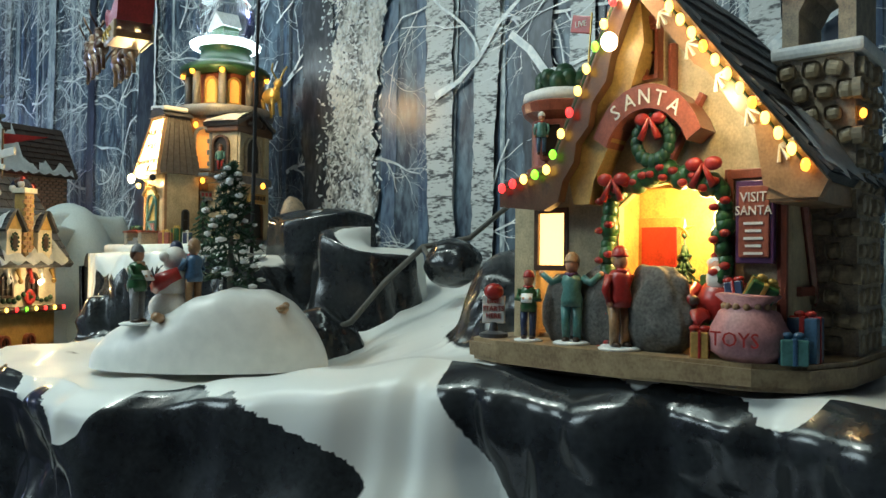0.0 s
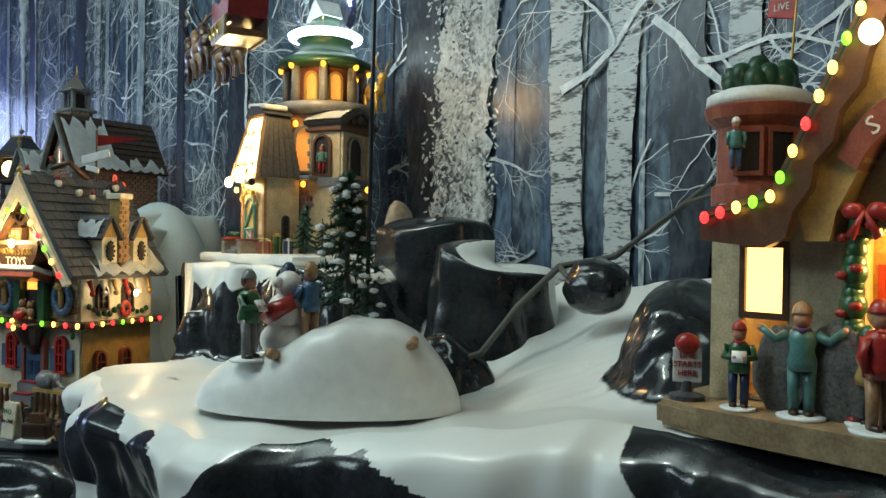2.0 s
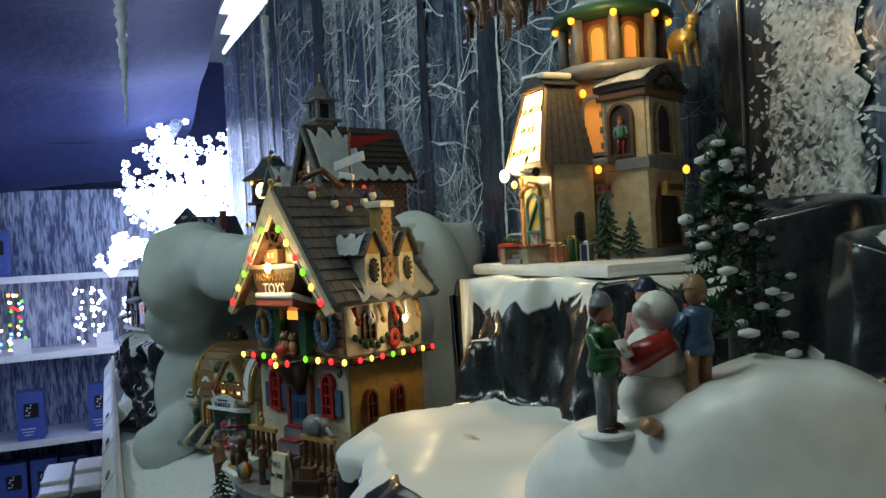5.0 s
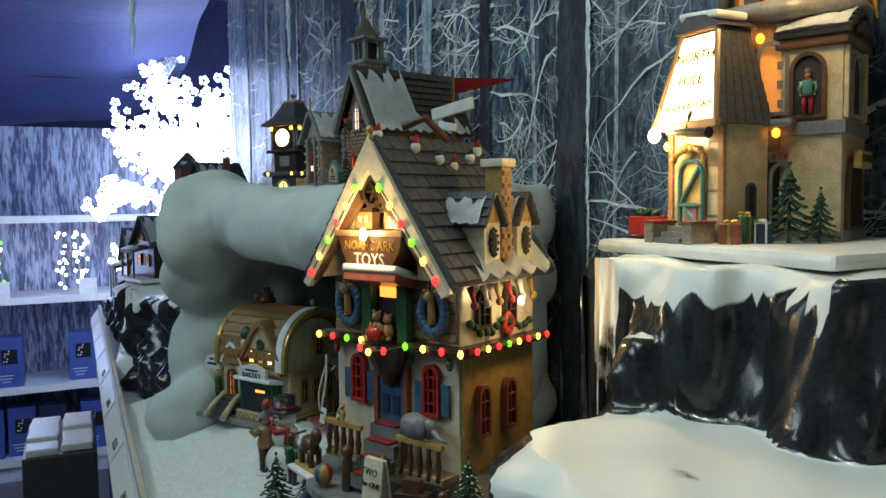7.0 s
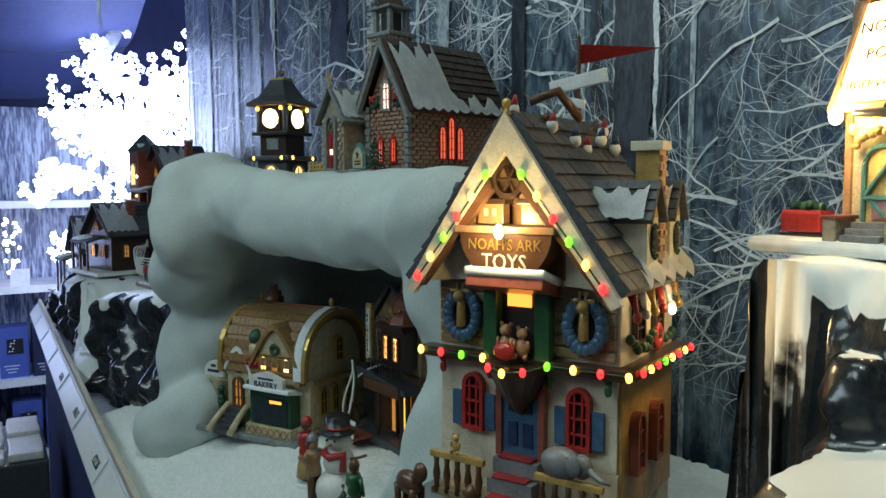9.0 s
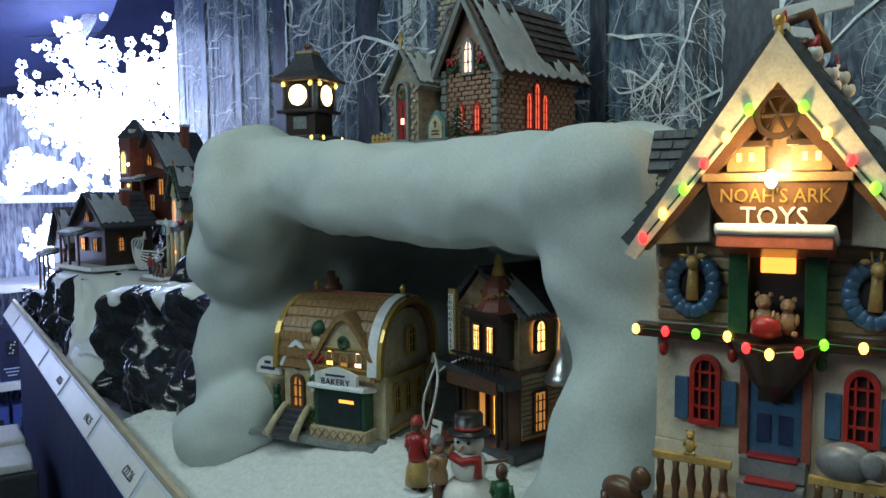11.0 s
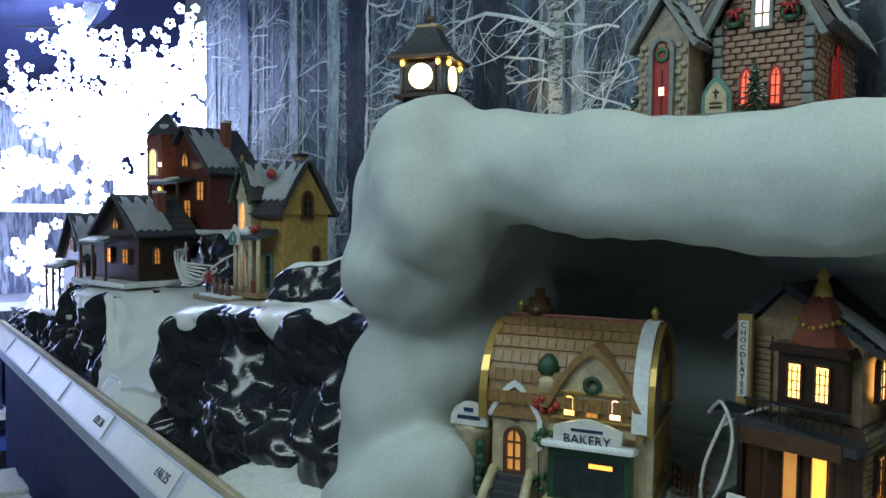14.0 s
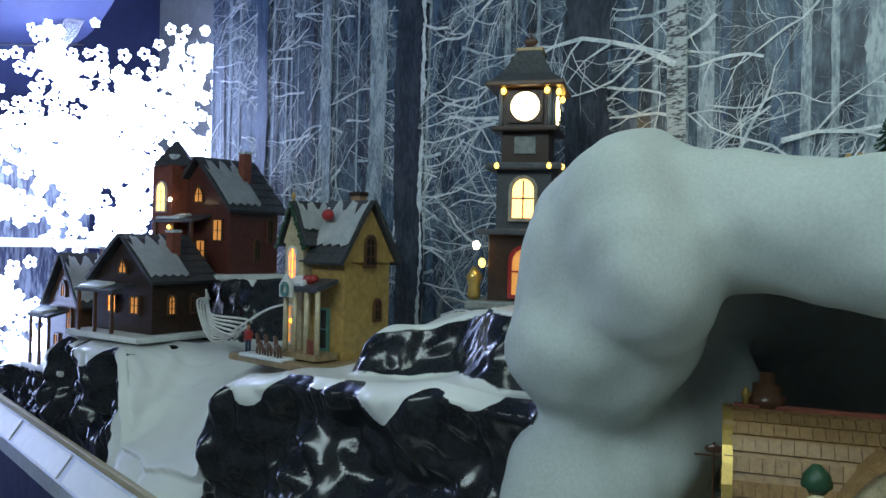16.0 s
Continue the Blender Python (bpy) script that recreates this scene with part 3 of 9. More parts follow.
stump("tall_rock", (-0.812, 0.592), 0.078, 0.058, 1.18, 1.396, "tall black glossy stump-shaped plastic rock", 3.1, 40)
stump("snow_capped_rock", (-0.690, 0.572), 0.070, 0.058, 1.18, 1.358, "black plastic rock with a white snow cap", 7.7, 45, 0.03, 0.6, -0.012)
boulder("round_rock", (-0.561, 0.575, 1.345), (0.032, 0.026, 0.026), "small round black plastic rock", 1.3, rough=0.08)
boulder("low_rock", (-0.672, 0.485, 1.245), (0.062, 0.036, 0.052), "low black plastic rock in the snow", 5.2, rough=0.14)


def top_left(x, y):
    x, y = np.asarray(x, float), np.asarray(y, float)
    z = np.interp(x, [-4.1, -3.7, -3.4, -3.3, -3.0, -2.85, -2.62, -2.45, -2.30, -2.2, -2.0], [1.02, 1.05, 1.08, 1.15, 1.16, 1.15, 1.165, 1.19, 1.20, 1.215, 1.215])
    z = z + 0.075 * smooth01(0, 0.06, y - 0.205 - 0.025 * np.sin(x * 30)) * smooth01(-2.52, -2.28, x + 0.05 * np.sin(y * 40))
    z = z + 0.12 * smooth01(0, 0.05, y - 0.33) * (1 - smooth01(-3.0, -2.9, x)) * smooth01(-3.75, -3.6, x)
    gully = smooth01(-3.00, -2.90, x) * (1 - smooth01(-2.64, -2.54, x))
    z = z - gully * 0.14 * (1 - smooth01(0.10, 0.33, y))
    return z + 0.003 * np.sin(x * 41 + y * 17) * np.sin(y * 39)


def paint_left_top(x, y, z):
    gully = (x > -2.98) & (x < -2.57) & (y < 0.34)
    return np.where(gully, 2.0, 0.62 - 1.3 * smooth01(0.0, 0.5, np.sin(x * 17 + 1.0) * np.sin(y * 23 + x * 5)) * (x < -2.95) * (y > 0.22))


def paint_left_face(x, z, s):
    ch = smooth01(-3.0, -2.96, x - 0.1 * (1.1 - z)) * (1 - smooth01(-2.61, -2.56, x + 0.25 * (1.1 - z)))
    drip = smooth01(0.91, 0.96, s + 0.12 * np.sin(x * 37) * np.sin(x * 15 + 1))
    return np.maximum(ch, drip) * 1.7 - 1.0


xs = np.linspace(-4.05, -2.06, 460)
mountain("snowy_mountain", xs, ([-4.05, -3.6, -3.3, -3.0, -2.85, -2.68, -2.6, -2.4, -2.2, -2.06], [0.12, 0.12, 0.135, 0.135, 0.125, 0.125, 0.140, 0.155, 0.168, 0.19]),
         top_left, paint_left_top, paint_left_face, 0.945, lambda x: min(back_y(x) - 0.015, 0.60), "black moulded plastic mountain with a white snow gully", 0.046, 4.2, foot=0.022, grain=0.75, lap=lambda x: 0.05 * smooth01(-3.0, -2.92, x) * (1 - smooth01(-2.66, -2.58, x)))
# the rock that carries the toy shop
boulder("low_rock", (-1.19, 0.29, 1.06), (0.16, 0.15, 0.088), "low black glossy rock under the toy shop", 9.4, flat=0.8)

# ---------------------------------------------------------------- wadding cave
bm = bmesh.new()
def puff(a, b, r0, r1, n=6):
    for i in range(n + 1):
        t = i / n
        p = Vector(a).lerp(Vector(b), t)
        rr = r0 + (r1 - r0) * t
        ball(bm, p, (rr, rr, rr), 16, 10)
puff((-2.045, 0.225, 1.00), (-2.040, 0.215, 1.15), 0.085, 0.066, 9)
puff((-2.005, 0.155, 1.01), (-1.95, 0.19, 1.05), 0.062, 0.055)
puff((-2.020, 0.215, 1.275), (-2.000, 0.230, 1.37), 0.084, 0.090, 9)
puff((-2.02, 0.24, 1.15), (-2.0, 0.34, 1.22), 0.064, 0.07, 9)
puff((-1.97, 0.235, 1.385), (-1.72, 0.29, 1.366), 0.066, 0.050, 14)
puff((-1.72, 0.29, 1.366), (-1.44, 0.35, 1.366), 0.050, 0.066, 14)
puff((-1.42, 0.345, 1.36), (-1.370, 0.345, 1.20), 0.074, 0.052, 12)
puff((-1.370, 0.34, 1.20), (-1.380, 0.31, 1.08), 0.052, 0.066, 9)
puff((-1.400, 0.30, 1.06), (-1.375, 0.25, 1.03), 0.055, 0.050)
puff((-2.03, 0.30, 1.10), (-2.02, 0.60, 1.10), 0.075, 0.075, 10)
puff((-2.03, 0.30, 1.30), (-2.02, 0.60, 1.30), 0.075, 0.075, 10)
puff((-1.42, 0.40, 1.10), (-1.53, 0.60, 1.10), 0.05, 0.05, 10)
puff((-1.42, 0.40, 1.28), (-1.53, 0.60, 1.28), 0.05, 0.05, 10)
puff((-1.72, 0.47, 1.33), (-1.60, 0.50, 1.345), 0.06, 0.07, 5)
puff((-1.99, 0.200, 1.395), (-1.955, 0.190, 1.340), 0.066, 0.066, 8)
puff((-1.80, 0.268, 1.362), (-1.58, 0.315, 1.356), 0.052, 0.056, 14)
box(bm, (-1.76, 0.46, 1.385), (0.54, 0.30, 0.08), 3.5)
box(bm, (-1.79, 0.612, 1.2), (0.52, 0.03, 0.46), 3.5)
box(bm, (-2.04, 0.46, 1.2), (0.07, 0.34, 0.40))
box(bm, (-1.475, 0.50, 1.2), (0.05, 0.22, 0.40), 27)
cave = part("wadding_cave", bm, WAD, None, "white polyester wadding draped into a soft cave", True)
tagged(cave, category="wadding")
md = cave.modifiers.new("remesh", "REMESH")
md.mode, md.voxel_size, md.use_smooth_shade = "VOXEL", 0.0065, True
md = cave.modifiers.new("smooth", "SMOOTH")
md.factor, md.iterations = 0.5, 9
tex = bpy.data.textures.new("wadding_lumps", "CLOUDS")
tex.noise_scale, tex.noise_depth = 0.13, 2
md = cave.modifiers.new("lumps", "DISPLACE")
md.texture, md.strength, md.texture_coords = tex, 0.042, "GLOBAL"
md = cave.modifiers.new("soften", "SMOOTH")
md.factor, md.iterations = 0.5, 4
# a soft hump of wadding behind the toy shop
bm = bmesh.new()
ball(bm, (-1.57, 0.545, 1.31), (0.15, 0.075, 0.140), 32, 20)
ball(bm, (-1.515, 0.55, 1.22), (0.075, 0.070, 0.17), 32, 20)
hump = part("wadding_hump", bm, WAD, None, "grey-white heap of polyester wadding", True)
tagged(hump, category="wadding")
md = hump.modifiers.new("remesh", "REMESH")
md.mode, md.voxel_size, md.use_smooth_shade = "VOXEL", 0.008, True
md = hump.modifiers.new("smooth", "SMOOTH")
md.factor, md.iterations = 0.5, 6

# ---------------------------------------------------------------- paints for the village
def gloss(name, col, rough=0.28, scale=90, col2=None, bump=0.3, **k):
    return mat(name, col, rough, scale=scale, col2=col2 or tuple(c * 0.55 for c in col), bump=bump, depth=0.0007, **k)


IVORY = gloss("ivory_paint", (0.74, 0.68, 0.52), col2=(0.52, 0.46, 0.34))
CREAM = gloss("cream_paint", (0.62, 0.52, 0.33))
OCHRE = gloss("ochre_paint", (0.52, 0.34, 0.11))
TAN = gloss("tan_paint", (0.42, 0.25, 0.13))
BROWN = gloss("brown_paint", (0.13, 0.065, 0.035))
DKBROWN = gloss("dark_brown_paint", (0.05, 0.028, 0.018))
REDP = gloss("red_paint", (0.42, 0.035, 0.03))
BRICKP = gloss("brick_red_paint", (0.33, 0.10, 0.065))
OXBLOOD = gloss("dark_red_paint", (0.14, 0.045, 0.035))
GREENP = gloss("green_paint", (0.035, 0.13, 0.05))
DKGREEN = gloss("fir_green", (0.018, 0.075, 0.035), 0.45)
BLUEP = gloss("blue_paint", (0.06, 0.14, 0.25))
NAVYP = gloss("navy_paint", (0.03, 0.05, 0.12))
TEALP = gloss("teal_paint", (0.10, 0.26, 0.24))
PURPLE = gloss("purple_paint", (0.12, 0.045, 0.13))
PINKP = gloss("pink_cloth_paint", (0.50, 0.24, 0.25), 0.5)
SKINP = gloss("figure_skin_paint", (0.55, 0.27, 0.16), 0.4)
WHITEP = gloss("white_paint", (0.78, 0.77, 0.72), 0.35, col2=(0.58, 0.58, 0.55))
GREYP = gloss("grey_paint", (0.22, 0.23, 0.24))
DKGREY = gloss("dark_grey_paint", (0.07, 0.075, 0.085), 0.35)
SPECK = mat("speckled_foam_rock", (0.16, 0.16, 0.15), 0.6, col2=(0.035, 0.036, 0.036), scale=500, bump=0.6, depth=0.002)
SLATE = gloss("slate_roof_paint", (0.080, 0.086, 0.095), 0.5, scale=200, col2=(0.028, 0.029, 0.032), bump=0.8)
SHINGLE = gloss("tan_shingle_paint", (0.36, 0.22, 0.09), 0.35, scale=220, col2=(0.17, 0.09, 0.035), bump=0.8)
STONEP = gloss("stone_paint", (0.46, 0.37, 0.25), 0.5, scale=120, col2=(0.17, 0.15, 0.13), bump=0.7)
STONEG = gloss("grey_stone_paint", (0.24, 0.26, 0.25), 0.5, scale=120, col2=(0.12, 0.13, 0.13), bump=0.7)
BRICKW = gloss("church_brick_paint", (0.34, 0.20, 0.13), 0.5, scale=130, col2=(0.20, 0.11, 0.075), bump=0.6)
MORTAR = gloss("dark_joint_paint", (0.15, 0.11, 0.08), 0.6)
PLANK = gloss("plank_paint", (0.40, 0.30, 0.17), 0.4, scale=70, col2=(0.20, 0.13, 0.07), bump=0.6)
GOLD = mat("gold_paint", (0.62, 0.42, 0.12), 0.3, metal=0.6, bump=0.3)
SILVER = mat("silver_paint", (0.55, 0.57, 0.58), 0.28, metal=0.8, bump=0.3)
CARPET = gloss("red_carpet_paint", (0.30, 0.02, 0.02), 0.5)


def glow(name, col, e):
    return mat(name, col, 0.4, emit=e, ecol=col, bump=0)


LIT = glow("lit_window", (1.0, 0.52, 0.14), 3.2)
LITDIM = glow("dim_lit_window", (1.0, 0.42, 0.10), 0.35)
LITORANGE = glow("orange_lit_window", (1.0, 0.33, 0.05), 2.2)
LITRED = glow("red_lit_window", (1.0, 0.16, 0.08), 0.8)
LITPINK = glow("pale_lit_window", (1.0, 0.62, 0.45), 2.6)
CLOCKLIT = glow("lit_clock_dial", (1.0, 0.80, 0.40), 5.0)
AWNLIT = glow("lit_awning", (1.0, 0.78, 0.36), 4.5)
B_WARM, B_RED, B_GREEN, B_WHITE, B_AMBER = glow("warm_bulb", (1.0, 0.60, 0.10), 4.0), glow("red_bulb", (1.0, 0.03, 0.03), 2.6), glow("green_bulb", (0.22, 1.0, 0.04), 1.7), glow("white_bulb", (1.0, 0.85, 0.5), 9), glow("amber_bulb", (1.0, 0.36, 0.03), 3.5)
WALLIT = gloss("inner_room_paint", (0.75, 0.50, 0.16), 0.5)
# near-black colour standing in for the shade inside unlit rooms and openings
INSIDE_SHADE = gloss("painted_inside_shade", (0.02, 0.016, 0.014), 0.6)
RIGHT = lambda w: pose(w, 0, 0, 0, 0, 90)


def P(name, bm, material, parent, m=None, label="", smooth=False):
    o = part(name, bm, material, parent, label, smooth)
    if m is not None:
        o.matrix_basis = m
    return o


def bx(name, c, s, material, parent, m=None, bev=0.0008, label="", rz=0.0, rx=0.0, ry=0.0):
    bm = bmesh.new()
    box(bm, c, s, rz, bev=bev, rx=rx, ry=ry)
    return P(name, bm, material, parent, m, label)


def window(parent, x, z, w, h, frame_m, glass_m, y=0.0, head="arch", bars=(2, 3), m=None, t=0.003, deep=0.004, label=""):
    """A small window proud of its wall: glass, frame and glazing bars."""
    f = bmesh.new()
    out = arch_pts(x - w / 2, x + w / 2, z, z + h, 8, head == "point") if head != "flat" else [(x - w / 2, z), (x + w / 2, z), (x + w / 2, z + h), (x - w / 2, z + h)]
    inn = [(x + (px - x) * (1 - 2 * t / w), z + h / 2 + (pz - z - h / 2) * (1 - 2 * t / h)) for px, pz in out]
    n = len(out)
    rings = [[f.verts.new((px, yy, pz)) for px, pz in ring] for ring, yy in ((out, y + 0.002), (out, y - deep), (inn, y - deep), (inn, y - 0.0006))]
    for a, b in zip(rings, rings[1:]):
        for i in range(n):
            f.faces.new((a[i], a[(i + 1) % n], b[(i + 1) % n], b[i]))
    for i in range(1, bars[0]):
        bxx = x - w / 2 + w * i / bars[0]
        box(f, (bxx, y - deep * 0.55, z + h * 0.46), (t * 0.45, deep * 0.5, h * 0.86))
    for i in range(1, bars[1]):
        box(f, (x, y - deep * 0.55, z + h * i / bars[1]), (w * 0.86, deep * 0.5, t * 0.45))
    fr = P("window_frame", f, frame_m, parent, m, label)
    g = bmesh.new()
    prism(g, inn, y - 0.0012, y + 0.001)
    P("pane", g, glass_m, fr)
    return fr


def bulbs(parent, pts, mats, r=0.0032, m=None, wire=True):
    r *= 0.85
    if wire and len(pts) > 1:
        bm = bmesh.new()
        tube(bm, [(p[0], p[1] + 0.002, p[2]) for p in pts], 0.0008, 4)
        P("light_wire", bm, DKGREEN, parent, m)
    for i, p in enumerate(pts):
        bm = bmesh.new()
        ball(bm, p, (r, r, r * 1.25), 8, 6)
        P("light_bulb", bm, mats[i % len(mats)], parent, m, "", True)


def along(a, b, n):
    a, b = Vector(a), Vector(b)
    return [tuple(a.lerp(b, i / max(n - 1, 1))) for i in range(n)]


def wreath(parent, c, R, r, material, m=None, name="wreath", flat=0.6, bow=None):
    bm = bmesh.new()
    k = 16
    for i in range(k):
        a = 2 * math.pi * i / k
        ball(bm, (c[0] + R * math.cos(a), c[1], c[2] + R * math.sin(a)), (r * random.uniform(0.85, 1.15), r * flat, r), 7, 5)
    o = P(name, bm, material, parent, m, "", True)
    o["kind"] = "stuff"
    if bow:
        bm = bmesh.new()
        for s in (-1, 1):
            ball(bm, (c[0] + s * r * 1.3, c[1] - r * 0.8, c[2] + R), (r * 1.2, r * 0.5, r * 0.8), 8, 6)
            cyl(bm, (c[0], c[1] - r, c[2] + R), (c[0] + s * r * 1.4, c[1] - r, c[2] + R - r * 2.6), r * 0.3, r * 0.55, 6)
        P("bow", bm, bow, o, None, "", True)
    return o


def garland(parent, pts, r, material, m=None, name="garland"):
    bm = bmesh.new()
    for p in pts:
        ball(bm, (p[0] + random.uniform(-1, 1) * r * 0.3, p[1], p[2] + random.uniform(-1, 1) * r * 0.3), r * random.uniform(0.8, 1.2), 7, 5)
    o = P(name, bm, material, parent, m, "", True)
    o["kind"] = "stuff"
    return o


def fir(parent, c, h, r, material=None, name="fir_tree", layers=7, snow=True, m=None, per=9):
    """A little fir: tiers of drooping boughs round a stem."""
    bm = bmesh.new()
    cyl(bm, c, (c[0], c[1], c[2] + h * 0.95), r * 0.10, r * 0.03, 6, 1)
    rr = random.Random(int(h * 1e5) + layers)
    for k in range(layers):
        t = k / layers
        z = c[2] + h * (0.14 + 0.80 * t)
        R = r * (1 - t) ** 0.85
        for j in range(per):
            a = 2 * math.pi * (j + 0.5 * (k % 2)) / per + rr.uniform(-0.15, 0.15)
            tip = (c[0] + R * math.cos(a), c[1] + R * math.sin(a), z - h * 0.06 * rr.uniform(0.6, 1.3))
            cyl(bm, (c[0], c[1], z + h * 0.05), tip, h * 0.028, h * 0.010, 5, 0)
            ball(bm, tip, (h * 0.030, h * 0.030, h * 0.022), 6, 4, 0)
            if snow and rr.random() < 0.45:
                ball(bm, (tip[0], tip[1], tip[2] + h * 0.018), (h * 0.026, h * 0.026, h * 0.013), 6, 4, 2)
    ball(bm, (c[0], c[1], c[2] + h * 0.97), h * 0.03, 6, 5, 0)
    return P(name, bm, [material or DKGREEN, BARK, SNOWCAP], parent, m, "", True)


def roof_slope(parent, a, b, y0, y1, t, material, name="roof_slope", rows=7, cols=9, m=None):
    """One pitched side from a (eave) to b (ridge) in x and z, clad in courses of shingles."""
    (x0, z0), (x1, z1) = a, b
    d = Vector((x1 - x0, 0, z1 - z0))
    ln = d.length
    d.normalize()
    nrm = Vector((-d.z, 0, d.x))
    if nrm.z < 0:
        nrm = -nrm
    bm = bmesh.new()
    q = [Vector((x0, y0, z0)), Vector((x1, y0, z1)), Vector((x1, y1, z1)), Vector((x0, y1, z0))]
    lo = [bm.verts.new(p) for p in q]
    hi = [bm.verts.new(p + nrm * t) for p in q]
    bm.faces.new(lo), bm.faces.new(hi[::-1])
    for i in range(4):
        bm.faces.new((lo[i], hi[i], hi[(i + 1) % 4], lo[(i + 1) % 4]))
    base = P(name, bm, material, parent, m)
    rr = random.Random(int(abs(x0 * 1e4)) + rows)
    sh = bmesh.new()
    for r in range(rows):
        for c in range(cols):
            u0, u1 = ln * r / rows, ln * (r + 1.15) / rows
            off = 0.5 * (r % 2)
            v0 = y0 + (y1 - y0) * min(max((c - off) / (cols - 0.5), 0), 1) + 0.0004
            v1 = y0 + (y1 - y0) * min(max((c + 1 - off) / (cols - 0.5), 0), 1) - 0.0004
            if v1 - v0 < 0.001 or u1 > ln * 1.02:
                u1 = min(u1, ln)
            h0 = t + 0.0022 + rr.uniform(0, 0.0008)
            o = Vector((x0, 0, z0))
            pts = [o + d * u0 + nrm * h0 + Vector((0, v0, 0)), o + d * u1 + nrm * (t + 0.0003) + Vector((0, v0, 0)), o + d * u1 + nrm * (t + 0.0003) + Vector((0, v1, 0)), o + d * u0 + nrm * h0 + Vector((0, v1, 0))]
            top = [sh.verts.new(p) for p in pts]
            bot = [sh.verts.new(p - nrm * 0.0018) for p in pts]
            sh.faces.new(top), sh.faces.new(bot[::-1])
            for i in range(4):
                sh.faces.new((top[i], bot[i], bot[(i + 1) % 4], top[(i + 1) % 4]))
    P("shingles", sh, material, base)
    base.children[0]["kind"] = "stuff"
    return base


def snow_patch(parent, a, b, y0, y1, t, m=None, lo=0.0, hi=0.35, seed=1):
    """A blanket of snow on a roof side, with a wavy edge."""
    (x0, z0), (x1, z1) = a, b
    d = Vector((x1 - x0, 0, z1 - z0))
    nrm = Vector((-d.z, 0, d.x)).normalized()
    if nrm.z < 0:
        nrm = -nrm
    n = 14
    bm = bmesh.new()
    rows = []
    for i in range(n + 1):
        y = y0 + (y1 - y0) * i / n
        h = hi + 0.10 * math.sin(i * 1.3 + seed) + 0.06 * math.sin(i * 2.9 + seed * 2)
        l = lo + 0.03 * math.sin(i * 2.1 + seed)
        col = []
        for k in range(5):
            s = l + (h - l) * k / 4
            lift = t + 0.005 * math.sin(math.pi * min(max(k / 4, 0.12), 0.93)) * (0.4 + 0.6 * math.sin(math.pi * min(max(i / n, 0.05), 0.95)))
            col.append(bm.verts.new(Vector((x0, y, z0)) + d * s + nrm * lift))
        rows.append(col)
    for ra, rb in zip(rows, rows[1:]):
        for k in range(4):
            bm.faces.new((ra[k], ra[k + 1], rb[k + 1], rb[k]))
    bmesh.ops.solidify(bm, geom=bm.faces[:], thickness=0.0025)
    return P("snow_patch", bm, SNOWCAP, parent, m, "", True)


def stones(parent, x0, x1, z0, z1, y, cw, ch, material, name="stone", m=None, round_=False, seed=3, skip=None):
    """Courses of separate stones or bricks standing proud of a wall; alike pieces share one mesh."""
    rr = random.Random(seed)
    bm = bmesh.new()
    box(bm, (0, 0, 0), (cw * 0.90, 0.004, ch * 0.84), bev=min(cw, ch) * (0.30 if round_ else 0.14))
    me = bpy.data.meshes.new(name)
    bm.to_mesh(me)
    bm.free()
    me.materials.append(material)
    rows = max(1, round((z1 - z0) / ch))
    for r in range(rows):
        n = max(1, round((x1 - x0) / cw))
        for c in range(n + 1):
            x = x0 + (c + (0.0 if r % 2 else 0.5)) * cw
            if x > x1 - cw * 0.25:
                continue
            zc = z0 + (r + 0.5) * ch
            if skip and skip(x, zc):
                continue
            o = new(name, me)
            o.parent = parent
            o.matrix_basis = (m or Matrix()) @ pose(x + rr.uniform(-0.06, 0.06) * cw, y + rr.uniform(-0.0006, 0.0004), zc, 0, rr.uniform(-14, 14) if round_ else 0, 0) @ Matrix.Diagonal((rr.uniform(0.72, 1.06) if round_ else rr.uniform(0.85, 1.05), rr.uniform(0.9, 1.7) if round_ else 1, rr.uniform(0.72, 1.06) if round_ else rr.uniform(0.88, 1.05), 1))


def planks(parent, x0, x1, z0, z1, y, n, material, m=None, name="plank"):
    h = (z1 - z0) / n
    bm = bmesh.new()
    box(bm, (0, 0, 0), (x1 - x0, 0.004, h * 0.86), bev=h * 0.15)
    me = bpy.data.meshes.new(name)
    bm.to_mesh(me)
    bm.free()
    me.materials.append(material)
    for i in range(n):
        o = new(name, me)
        o.parent = parent
        o.matrix_basis = (m or Matrix()) @ pose((x0 + x1) / 2, y, z0 + h * (i + 0.5))


